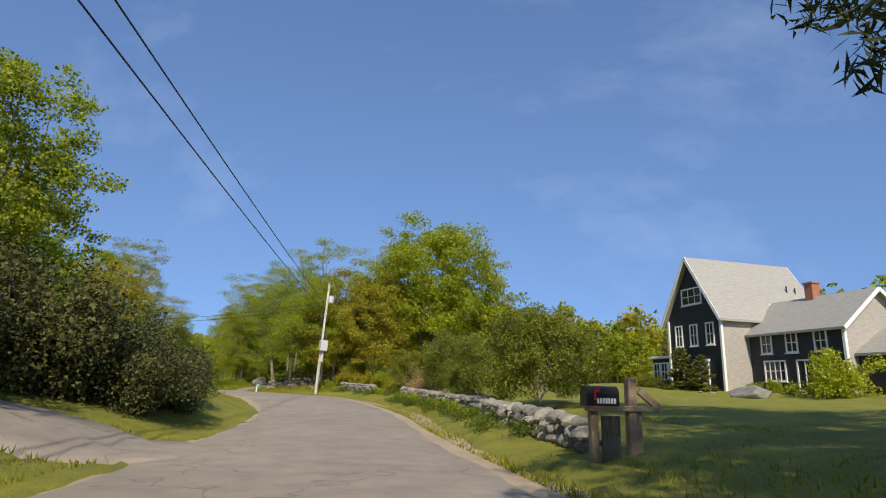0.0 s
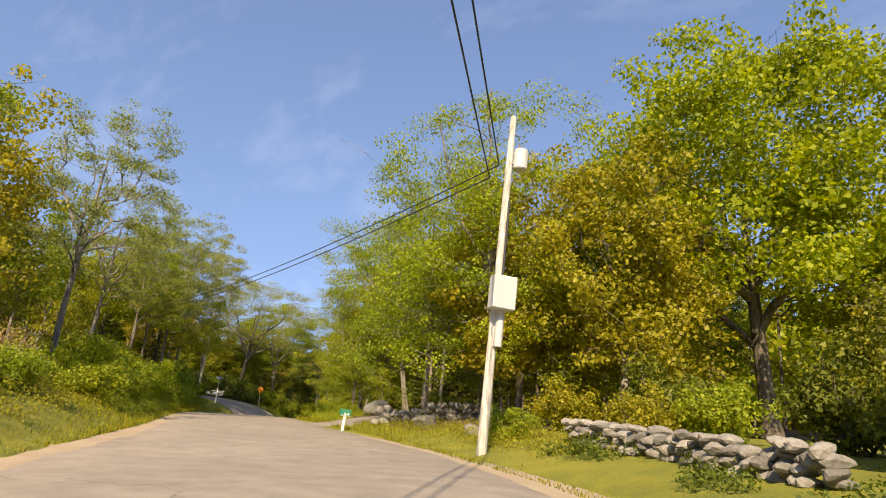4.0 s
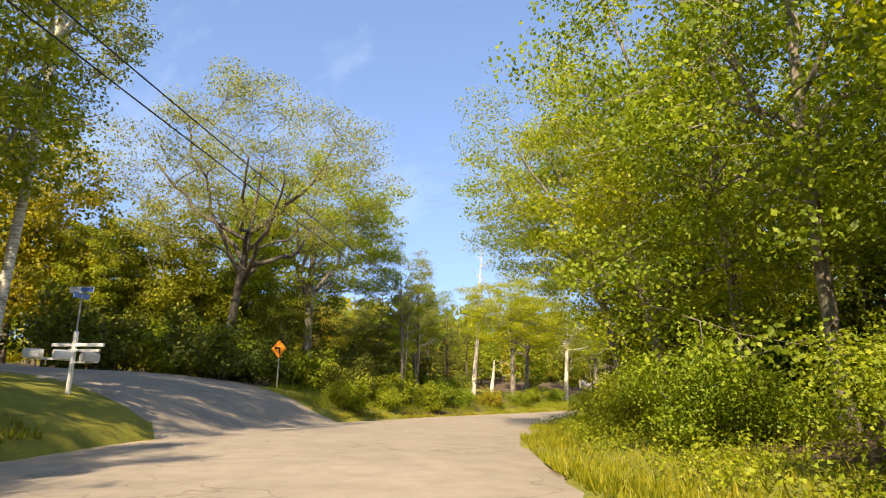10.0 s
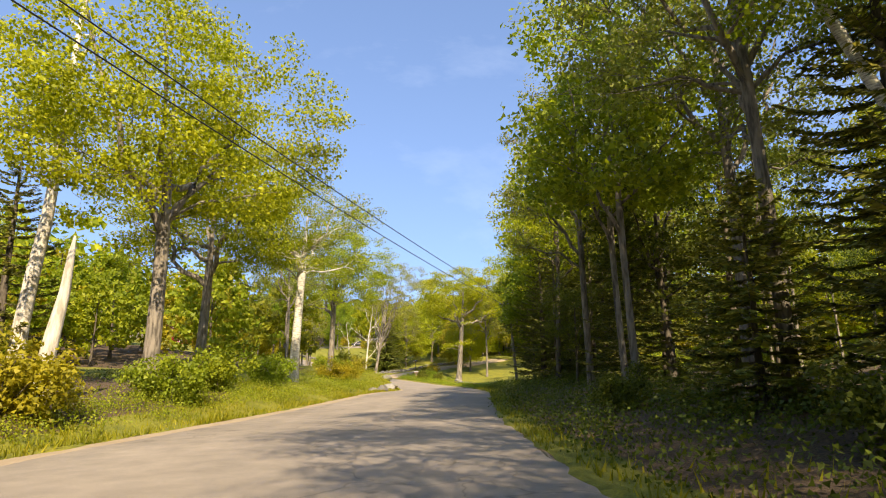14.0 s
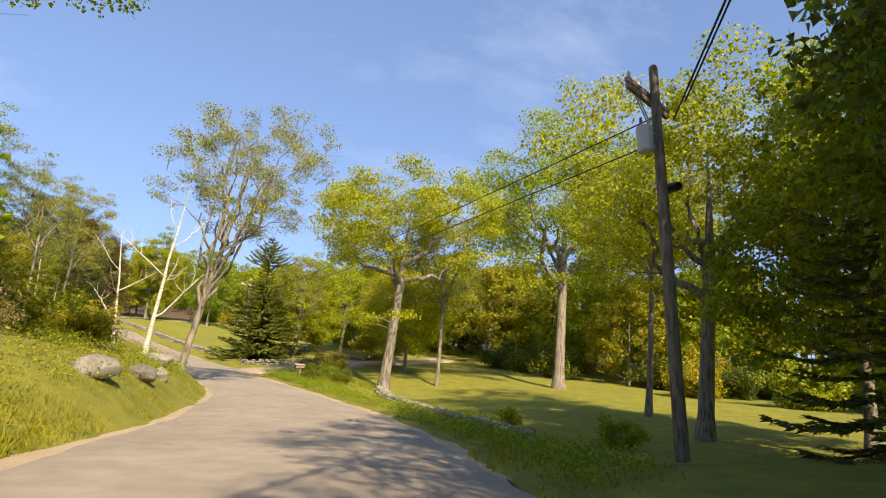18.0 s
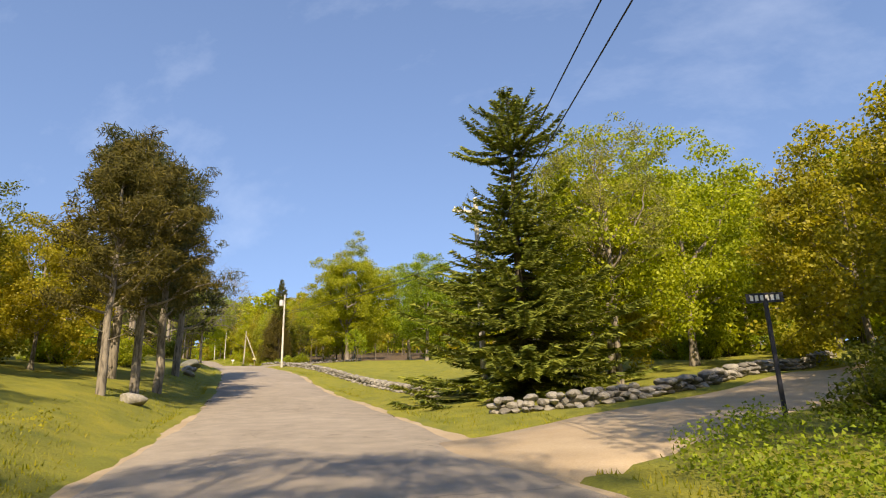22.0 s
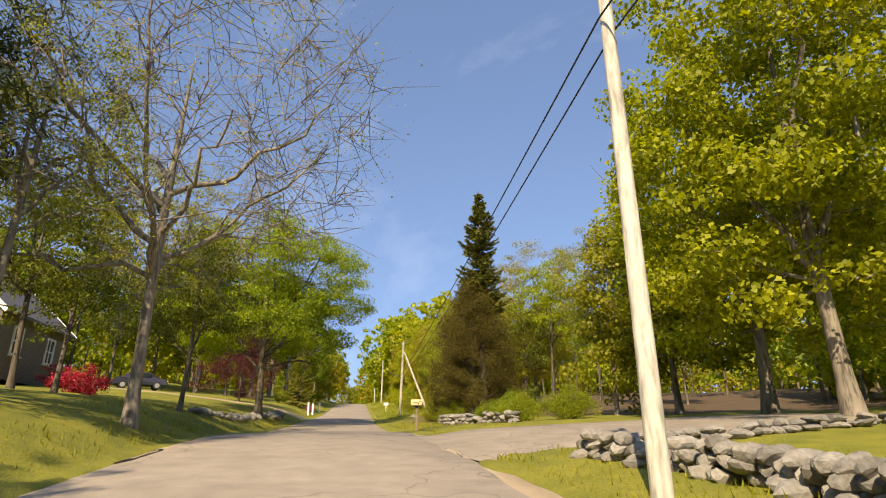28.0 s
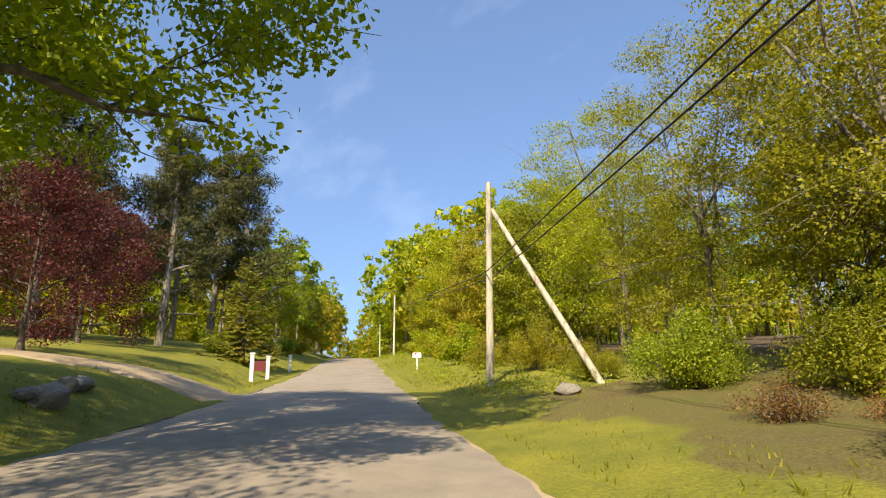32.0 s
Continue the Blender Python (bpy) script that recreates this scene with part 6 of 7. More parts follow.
stone_wall("dry-stone wall of rounded boulders behind the yellow mailbox", [(331.8, 5.3), (327, 5.0), (322, 5.2), (320.6, 7.0)], 0.46, 0.29, 3)
stone_wall("tumbled line of low stones along the lawn", [(322, -6.2), (331, -6.0), (346, -6.0)], 0.24, 0.34, 1, tumble=0.45)
for k, (s, lat, size, mat) in enumerate([
    (184, -5.6, 0.7, M_STONE), (188, -5.4, 1.0, M_STONE), (190.5, -5.2, 0.7, M_STONE), (193, -5.2, 1.1, M_STONE), (196, -5.1, 1.2, M_STONE), (204.5, -5.6, 1.1, M_STONE), (209, -5.3, 1.0, M_STONE), (212.5, -5.1, 0.9, M_STONE),
    (217, -5.7, 1.2, M_STONE), (221.5, -5.2, 1.1, M_STONE), (226.5, -5.0, 0.8, M_STONE), (229, -4.9, 0.7, M_MOSS), (256, -6.0, 0.9, M_STONE),
    (279, -6.0, 0.9, M_STONE), (282, -6.4, 1.0, M_STONE), (284.5, -6.2, 0.8, M_STONE), (288, -6.5, 1.6, M_MOSS), (83.4, 7.9, 2.3, M_MOSS), (66, 6.3, 1.3, M_STONE), (60.5, 6.6, 0.9, M_STONE), (57, -8.0, 1.5, M_STONE), (34, -11, 0.8, M_STONE), (345, 4.8, 0.7, M_STONE), (340, -5.5, 0.8, M_STONE), (343.5, -5.6, 0.9, M_STONE)]):
    boulder(s, lat, size, mat, "mossy dark boulder at the roadside" if mat is M_MOSS else "pale grey field boulder in the grass", k * 47, 20 + k)


# ---- houses ----
def clapboard(name, c1, c2, pitch=0.14):
    m, nt, b = nodes_of(name, 0.75)
    vec = local(nt)
    w = nt.nodes.new("ShaderNodeTexWave")
    w.bands_direction, w.wave_profile = "Z", "SAW"
    w.inputs["Scale"].default_value = 0.314 / pitch
    w.inputs["Distortion"].default_value = 0.0
    nt.links.new(vec, w.inputs["Vector"])
    mp = nt.nodes.new("ShaderNodeMapping")
    mp.inputs["Scale"].default_value = (1, 1, 6)
    nt.links.new(vec, mp.inputs[0])
    n = tex_noise(nt, 2.2, 5, mp.outputs[0])
    col = ramp(nt, n, [(0.3, c1), (0.7, c2)])
    col = mix(nt, 0.6, col, ramp(nt, w.outputs["Fac"], [(0.0, (0.45, 0.45, 0.45)), (0.12, (1, 1, 1))]), "MULTIPLY")
    nt.links.new(col, b.inputs["Base Color"])
    bump(nt, b, w.outputs["Fac"], 0.6, 0.03)
    return m


M_CLAPDARK = clapboard("dark_blue_clapboard", (0.018, 0.020, 0.026), (0.034, 0.036, 0.044))
M_CLAPGREY = clapboard("weathered_grey_shingle", (0.30, 0.275, 0.245), (0.45, 0.42, 0.385), 0.16)
M_SHINGLEBROWN = clapboard("brown_grey_shingle", (0.12, 0.102, 0.09), (0.20, 0.172, 0.15), 0.16)
M_ROOF = clapboard("grey_roof_shingle", (0.27, 0.26, 0.235), (0.36, 0.345, 0.31), 0.2)
M_ROOFD = clapboard("dark_roof_shingle", (0.10, 0.095, 0.095), (0.17, 0.16, 0.155), 0.2)
M_BRICK = grainy("chimney_brick", (0.24, 0.09, 0.05), (0.40, 0.17, 0.10), 4, 30, 0.9, 0.5)
M_GLASS, gnt, gb = nodes_of("window_glass", 0.06)
gb.inputs["Base Color"].default_value = (0.02, 0.024, 0.03, 1)
gb.inputs["Specular IOR Level"].default_value = 0.7
M_WOODOLD = grainy("weathered_timber", (0.16, 0.115, 0.075), (0.34, 0.26, 0.18), 3, 35, 0.85, 0.5, own=True)


def frame_at(p, right, up_normal):
    """A pose at p whose x runs to the right along a wall and whose -y faces out of it."""
    r, n = Vector(right).normalized(), Vector(up_normal).normalized()
    z = Vector((0, 0, 1))
    return Matrix.Translation(p) @ Matrix((r, -n, z)).transposed().to_4x4()


def window_part(house, p, right, out, w, h, bars=1, cross=1, name="window"):
    """A window on a wall: white casing, glazing bars, pane and sill."""
    m = frame_at(p, right, out)
    t = 0.11
    specs = [((-w / 2, -0.03, h / 2), (t, 0.10, h + t)), ((w / 2, -0.03, h / 2), (t, 0.10, h + t)), ((0, -0.03, h), (w - t, 0.10, t)), ((0, -0.03, 0), (w - t, 0.10, t))]
    for k in range(1, bars + 1):
        specs.append(((-w / 2 + w * k / (bars + 1), -0.025, h / 2), (0.06, 0.06, h - t)))
    win = part(name, boxes(*specs), M_WHITE, house, at=m)
    part("pane", boxes(((0, 0.005, h / 2), (w - t, 0.03, h - t))), M_GLASS, win)
    for k in range(1, cross + 1):
        part("glazing_bar", boxes(((0, -0.02, h * k / (cross + 1)), (w - t, 0.035, 0.05))), M_WHITE, win)
    part("sill", boxes(((0, -0.08, -0.09), (w + 0.25, 0.16, 0.06))), M_WHITE, win)
    return win


def gable_block(house, x0, x1, y0, y1, eave, ridge, wall_mat, roof_mat, along="x", over=0.45, side_mat=None, base=-0.6):
    """Walls with gables, and two roof slopes with thickness, in the house's own axes."""
    bm = bmesh.new()
    if along == "x":
        c = (y0 + y1) / 2
        prof = [(y0, base), (y1, base), (y1, eave), (c, ridge), (y0, eave)]
        f0 = [bm.verts.new((x0, y, z)) for y, z in prof]
        f1 = [bm.verts.new((x1, y, z)) for y, z in prof]
    else:
        c = (x0 + x1) / 2
        prof = [(x0, base), (x1, base), (x1, eave), (c, ridge), (x0, eave)]
        f0 = [bm.verts.new((x, y0, z)) for x, z in prof]
        f1 = [bm.verts.new((x, y1, z)) for x, z in prof]
    bm.faces.new(f0), bm.faces.new(f1[::-1])
    for k in range(5):
        bm.faces.new((f0[k], f1[k], f1[(k + 1) % 5], f0[(k + 1) % 5]))
    bmesh.ops.recalc_face_normals(bm, faces=bm.faces[:])
    wall = part("wall", bm, wall_mat, house)
    if side_mat:
        wall.data.materials.append(side_mat)
        for p in wall.data.polygons:
            if (p.normal.y < -0.9 and along == "x") or (p.normal.y < -0.9 and along == "y"):
                p.material_index = 1
    half = ((y1 - y0) if along == "x" else (x1 - x0)) / 2
    run = math.hypot(half, ridge - eave)
    drop = (ridge - eave) / half
    for sgn in (-1, 1):
        bm = bmesh.new()
        top, low = ridge + 0.10, eave - over * drop + 0.10
        a, b = 0.0, sgn * (half + over)
        vs = []
        for dz in (0.0, -0.18):
            for off, z in ((a, top + dz), (b, low + dz)):
                for e in ((x0 - over, x1 + over) if along == "x" else (y0 - over, y1 + over)):
                    vs.append(bm.verts.new((e, c + off, z) if along == "x" else (c + off, e, z)))
        bmesh.ops.convex_hull(bm, input=vs)
        roof = part("roof", bm, roof_mat, house)
        # white verge boards at both gable ends
        for e in ((x0 - over - 0.03, x1 + over + 0.03) if along == "x" else (y0 - over - 0.03, y1 + over + 0.03)):
            ang = math.atan2(low - top, abs(b - a))
            mid = ((a + b) / 2, (top + low) / 2 - 0.12)
            ln = math.hypot(b - a, low - top)
            if along == "x":
                tr = Matrix.Rotation(ang * sgn, 4, "X")
                spec = ((e, c + mid[0], mid[1]), (0.05, ln, 0.26), tr)
            else:
                tr = Matrix.Rotation(-ang * sgn, 4, "Y")
                spec = ((c + mid[0], e, mid[1]), (ln, 0.05, 0.26), tr)
            part("bargeboard", boxes(spec), M_WHITE, roof)
    return wall


def corner_board(house, x, y, z0, z1):
    part("corner_board", boxes(((x, y, (z0 + z1) / 2), (0.2, 0.2, z1 - z0))), M_WHITE, house)


def chimney(house, x, y, z0, z1):
    ch = part("chimney", boxes(((x, y, (z0 + z1) / 2), (0.7, 0.7, z1 - z0))), M_BRICK, house, "red brick chimney")
    part("chimney_cap", boxes(((x, y, z1 + 0.05), (0.85, 0.85, 0.12))), M_BRICK, ch)


hx, hy = 15.0, 48.0
hz = ground_z(hx, hy) + 0.15
house1 = thing("farmhouse", "dark-clapboarded gabled farmhouse with white trim and grey roof", "house", pose(hx, hy, hz, 0, 0, 23.6))
gable_block(house1, 0, 9.9, 0, 6.4, 6.1, 11.0, M_CLAPDARK, M_ROOF, "x", 0.5, M_CLAPGREY)
for x, y in ((-0.02, -0.02), (-0.02, 6.42)):
    corner_board(house1, x, y, -0.4, 5.8)
W = Vector((0, -1, 0))
for y in (1.25, 3.2, 5.1):
    window_part(house1, (0, y, 3.5), (0, -1, 0), (-1, 0, 0), 0.85, 1.75)
window_part(house1, (0, 3.2, 7.0), (0, -1, 0), (-1, 0, 0), 2.4, 1.35, 2)
window_part(house1, (0, 5.2, 0.5), (0, -1, 0), (-1, 0, 0), 0.85, 1.9)
door = part("door", boxes(((-0.04, 2.3, 1.05), (0.08, 1.0, 2.1)), bevel=0.01), M_WHITE, house1)
part("door_frame", boxes(((-0.05, 1.7, 1.1), (0.12, 0.14, 2.3)), ((-0.05, 2.9, 1.1), (0.12, 0.14, 2.3)), ((-0.05, 2.3, 2.25), (0.14, 1.5, 0.2))), M_WHITE, door)
gable_block(house1, 2.6, 8.6, -8.2, -0.01, 4.5, 7.0, M_CLAPDARK, M_ROOF, "y", 0.45, M_CLAPGREY)
corner_board(house1, 2.6, -8.2, -0.4, 4.3)
for y in (-1.7, -4.0, -6.4):
    window_part(house1, (2.6, y, 2.75), (0, -1, 0), (-1, 0, 0), 0.95, 1.4)
window_part(house1, (2.6, -2.3, 0.7), (0, -1, 0), (-1, 0, 0), 1.9, 1.45, 3)
window_part(house1, (2.6, -5.6, 0.05), (0, -1, 0), (-1, 0, 0), 2.6, 2.1, 3, 0, "sliding_door")
chimney(house1, 5.6, -3.5, 6.2, 8.1)
gable_block(house1, 3.5, 8.5, -15, -8.3, 2.6, 4.2, M_CLAPDARK, M_ROOF, "y", 0.3)
sun_room = part("sunroom", boxes(((2.8, 8.1, 1.15), (4.6, 3.4, 2.9))), M_CLAPDARK, house1, "low white-windowed sunroom")
part("sunroom_roof", boxes(((2.8, 8.2, 2.72), (5.2, 4.0, 0.2)), bevel=0.03), M_WHITE, sun_room)
for y in (7.0, 8.1, 9.2):
    window_part(house1, (0.5, y, 0.7), (0, -1, 0), (-1, 0, 0), 0.9, 1.5)
for k in (0, 1):
    part("vent_pipe", cyl(0.06, 0.06, 8.0, 8.9 - 0.1 * k, 8, (8.3 + 0.9 * k, 1.4)), M_BLACK, house1)
hm = house1.matrix_world
for key, x, y, sc in (("juniper", -1.2, 3.6, 1.4), ("juniper", -1.2, 1.2, 1.15), ("bush_d", -1.6, 5.2, 0.5), ("bush_d", -1.8, 7.2, 0.6), ("bush_o", -1.6, 9.0, 0.55), ("bush_g", 1.2, -1.6, 0.4), ("bush_y", 1.2, -3.6, 0.4), ("bush_g", 0.9, -5.2, 0.4), ("bush_y", -0.2, -9.5, 1.25), ("bush_o", 0.6, -7.4, 0.4)):
    p = hm @ Vector((x, y, 0))
    plant(key, 0, 0, sc, None, "shrubs at the farmhouse", xy=(p.x, p.y))
for k, (x, y, sz) in enumerate(((-3.0, -6.0, 2.6), (-2.2, 0.2, 0.4), (-2.4, -1.4, 0.5), (-2.0, 3.4, 0.5), (-1.4, -3.2, 0.45))):
    p = hm @ Vector((x, y, 0))
    b = boulder(0, 0, sz, M_STONE, "large pale boulder on the farmhouse lawn" if k == 0 else "pale edging stone in the flower border", 30 * k, 70 + k, 0.45)
    b.location = (p.x, p.y, ground_z(p.x, p.y) + sz * 0.1)

# the brown shingled house on the far lawn
cam2 = Vector((-82.6, 237.0))
h2x, h2y = -73.2, 312.3
h2z = ground_z(h2x, h2y) + 0.2
house2 = thing("shingled_house", "brown shingled house with white many-paned windows and steep grey roofs", "house", pose(h2x, h2y, h2z, 0, 0, -6))
gable_block(house2, -3.3, 3.3, 0, 9, 1.9, 6.9, M_SHINGLEBROWN, M_ROOFD, "y", 0.35, M_SHINGLEBROWN, -2.5)
for k in range(4):
    window_part(house2, (-1.5 + k * 1.0, 0, 2.9), (1, 0, 0), (0, -1, 0), 0.95, 1.6, 1, 2)
window_part(house2, (1.2, 0, -0.4), (1, 0, 0), (0, -1, 0), 0.9, 1.3, 1, 2)
gable_block(house2, 2.2, 4.4, 2.0, 9.0, 2.0, 5.6, M_SHINGLEBROWN, M_ROOFD, "x", 0.3, M_SHINGLEBROWN, -2.5)
window_part(house2, (3.6, 2.0, 0.2), (1, 0, 0), (0, -1, 0), 1.2, 1.7, 3, 2)
dormer = part("dormer", boxes(((3.5, 3.0, 3.6), (1.3, 1.6, 1.6))), M_SHINGLEBROWN, house2)
part("dormer_roof", boxes(((3.5, 2.9, 4.5), (1.7, 2.0, 0.2))), M_ROOFD, dormer)
window_part(house2, (3.5, 2.19, 3.0), (1, 0, 0), (0, -1, 0), 0.85, 1.2, 1, 2)
gable_block(house2, 4.5, 16, 0.5, 8.5, 5.6, 8.8, M_SHINGLEBROWN, M_ROOFD, "x", 0.35, M_SHINGLEBROWN, -2.5)
corner_board(house2, 4.6, 0.45, -1.0, 5.4)
for x in (5.7, 7.9, 11.2, 13.8):
    window_part(house2, (x, 0.5, 3.4), (1, 0, 0), (0, -1, 0), 1.1, 1.7, 1, 3)
for x in (5.8, 8.0, 13.9):
    window_part(house2, (x, 0.5, 0.2), (1, 0, 0), (0, -1, 0), 1.2, 1.9, 1, 3)
d2 = part("door", boxes(((11.2, 0.44, 1.0), (1.1, 0.1, 2.2))), M_WHITE, house2)
part("door_frame", boxes(((10.5, 0.42, 1.1), (0.22, 0.16, 2.5)), ((11.9, 0.42, 1.1), (0.22, 0.16, 2.5)), ((11.2, 0.42, 2.4), (1.9, 0.2, 0.3))), M_WHITE, d2)
chimney(house2, 12, 4.5, 8.0, 10.2)
for key, x, y, sc in (("bush_y", 3.6, -1.2, 0.9), ("lilac", 11, -7, 0.7), ("lilac", 15, -9, 0.9), ("lilac", 19, -10, 1.0), ("bush_d", 8, -2.5, 0.9), ("bush_g", 3, -2, 0.7), ("bush_o", 0, -3, 0.7), ("maple_b", 17, -12, 0.85), ("bush_g", 5.5, -2.5, 0.5)):
    p = house2.matrix_world @ Vector((x, y, 0))
    plant(key, 0, 0, sc, None, "shrubs at the shingled house", xy=(p.x, p.y))
shed = thing("garden_shed", "small pale grey garden shed on the lawn", "shed", pose(-80.4, 301.0, ground_z(-80.4, 301.0), 0, 0, -6))
gable_block(shed, -1.6, 1.6, 0, 2.6, 1.5, 2.3, M_CLAPGREY, M_ROOFD, "x", 0.15, None, -0.4)

# the grey house behind the azaleas
h3x, h3y = -144.0, 282.5
house3 = thing("grey_house", "weathered brown shingled house with a steep dark roof", "house", pose(h3x, h3y, ground_z(h3x, h3y), 0, 0, 40))
gable_block(house3, -5, 5, -4, 4, 3.2, 7.8, M_SHINGLEBROWN, M_ROOFD, "y", 0.4)
for x in (-2.5, 0, 2.5):
    window_part(house3, (x, -4, 0.8), (1, 0, 0), (0, -1, 0), 0.95, 1.5)
window_part(house3, (0, -4, 4.2), (1, 0, 0), (0, -1, 0), 1.2, 1.4)
for y in (-2, 2):
    window_part(house3, (5, y, 0.8), (0, 1, 0), (1, 0, 0), 0.95, 1.5)


# ---- mailboxes and signs ----
def plain_paint(name, c, rough=0.45):
    return plain(name, c, rough)


M_YELLOW = plain_paint("pale_yellow_paint", (0.72, 0.66, 0.30))
M_GREEN = plain_paint("green_paint", (0.02, 0.19, 0.10))
M_BOXBLACK = plain_paint("black_paint", (0.012, 0.012, 0.014), 0.35)
M_RED = plain_paint("red_paint", (0.55, 0.03, 0.025))
M_ORANGE = plain_paint("orange_sign_paint", (0.75, 0.25, 0.02))
M_BLUE = plain_paint("blue_sign_paint", (0.10, 0.22, 0.55))
M_NAVY = plain_paint("dark_sign_paint", (0.02, 0.022, 0.035))


def mail_shell(L, w, h):
    """A mailbox body: a box with a round top, along x."""
    bm = bmesh.new()
    prof = [(-w / 2, 0), (w / 2, 0)] + [(w / 2 * math.cos(a), h - w / 2 + w / 2 * math.sin(a)) for a in np.linspace(0, math.pi, 10)]
    a = [bm.verts.new((-L / 2, y, z)) for y, z in prof]
    b = [bm.verts.new((L / 2, y, z)) for y, z in prof]
    bm.faces.new(a[::-1]), bm.faces.new(b)
    for k in range(len(prof)):
        bm.faces.new((a[k], a[(k + 1) % len(prof)], b[(k + 1) % len(prof)], b[k]))
    bmesh.ops.recalc_face_normals(bm, faces=bm.faces[:])
    bmesh.ops.bevel(bm, geom=[e for e in bm.edges if e.is_boundary or len(e.link_faces) == 2 and e.calc_face_angle(0) > 1.2], offset=0.008, segments=2, affect="EDGES")
    return bm


def mailbox(x, y, turn, mat, post_mat, label, L=0.52, w=0.2, h=0.26, height=0.8, flag=True, bars=0, bar_mat=None, post=0.10, lean=0.0, stand=False):
    ob = thing("mailbox", label, "mailbox", pose(x, y, ground_z(x, y) - 0.05, 0, lean, turn), "mailboxes")
    if stand:
        for px in (-0.1, 0.75):
            part("post", boxes(((px, 0.1, height / 2), (0.14, 0.14, height)), bevel=0.012), post_mat, ob)
        part("tall_post", boxes(((0.62, 0.05, 0.75), (0.17, 0.17, 1.5)), bevel=0.015), post_mat, ob)
        part("beam", boxes(((0.42, 0.02, height - 0.02), (1.35, 0.2, 0.1)), bevel=0.012), post_mat, ob)
        part("brace", boxes(((0.95, 0.0, height + 0.15), (0.5, 0.08, 0.12), Matrix.Rotation(radians(38), 4, "Y"))), post_mat, ob)
        # added dark panel that stands for the shade below the beam
        part("skirt_board", boxes(((0.15, -0.06, height * 0.45), (0.34, 0.05, height * 0.8))), M_BARKD, ob)
    else:
        part("post", boxes(((0, 0, height / 2), (post, post, height)), bevel=0.01), post_mat, ob)
    sh = mail_shell(L, w, h)
    bmesh.ops.translate(sh, verts=sh.verts, vec=(0, 0, height + 0.02))
    body = part("box", sh, mat, ob)
    dr = mail_shell(0.025, w * 1.05, h * 1.02)
    bmesh.ops.translate(dr, verts=dr.verts, vec=(-L / 2 - 0.012, 0, height + 0.017))
    part("door", dr, mat, body)
    part("base_board", boxes(((0, 0, height + 0.008), (L * 0.95, w * 0.9, 0.024))), post_mat, body)
    if flag:
        part("flag", boxes(((-L * 0.28, -w / 2 - 0.012, height + h * 0.62), (0.035, 0.012, h * 0.55)), ((-L * 0.28 + 0.05, -w / 2 - 0.012, height + h * 0.85), (0.09, 0.012, 0.07))), M_RED, body)
    for k in range(bars):
        part("lettering", boxes(((-L * 0.2 + L * 0.62 * (k + 0.5) / max(bars, 1) - 0.02, -w / 2 - 0.006, height + h * 0.32), (L * 0.62 / bars * 0.68, 0.008, h * 0.26))), bar_mat or M_WHITE, body)
    return ob


mailbox(1.22, 10.65, heading(8) + 4, M_BOXBLACK, M_WOODOLD, "black mailbox with white lettering on a rough timber stand", 0.6, 0.26, 0.34, 0.98, True, 7, M_WHITE, stand=True)
mailbox(-29.9, 60.7, heading(68) + 8, M_GREEN, M_WHITE, "green mailbox on a leaning white post beside a drive", 0.50, 0.2, 0.27, 0.72, False, 2, M_WHITE, 0.11, 5.0)
yellow = mailbox(-115.85, 289.7, heading(322) + 3, M_YELLOW, M_WOODOLD, "pale yellow mailbox on a post before the stone wall", 0.46, 0.19, 0.24, 1.08, False, 0, None, 0.1)
part("flag_arm", boxes(((-0.05, -0.1, 1.2), (0.2, 0.01, 0.018))), M_BOXBLACK, yellow)
part("flag", boxes(((0.055, -0.102, 1.165), (0.035, 0.012, 0.085))), M_RED, yellow, "small red signal flag lying folded down")
for x in (0.115, 0.17):
    part("lettering", boxes(((x, -0.097, 1.255), (0.034, 0.006, 0.06))), M_BOXBLACK, yellow)
part("bracket", boxes(((0, 0, 1.055), (0.3, 0.12, 0.05)), ((0, 0, 1.01), (0.12, 0.12, 0.08))), M_BOXBLACK, yellow)
mailbox(-142.3, 325.8, heading(366) + 3, M_WHITE, M_WHITE, "white mailbox on a white post by the hedge", 0.5, 0.22, 0.3, 0.75, True, 0, None, 0.1)

# the junction: street name blades and a rail of boxes and tubes
jx, jy = rl(113.2, -10.4)
junction = thing("street_sign", "white post with blue street name blades and a rail of mailboxes", "street sign", pose(jx, jy, ground_z(jx, jy) - 0.15, 0, 0, heading(108)))
part("post", boxes(((0, 0, 0.95), (0.1, 0.1, 1.9)), bevel=0.008), M_WHITE, junction)
part("sign_rod", cyl(0.025, 0.025, 1.8, 3.1, 10), M_METAL, junction)
part("rail", boxes(((0.1, 0, 1.52), (1.5, 0.09, 0.1)), bevel=0.008), M_WHITE, junction)
part("rail", boxes(((0.3, 0.0, 1.36), (0.9, 0.08, 0.08)), bevel=0.008), M_WHITE, junction)
bl = part("name_blade", boxes(((-0.02, 0, 3.12), (0.72, 0.03, 0.17))), M_WHITE, junction)
part("lettering", boxes(((0.14, -0.02, 3.12), (0.36, 0.01, 0.12))), M_BLUE, bl)
bl2 = part("name_blade", boxes(((0.0, 0, 2.94), (0.03, 0.7, 0.16))), M_BLUE, junction)
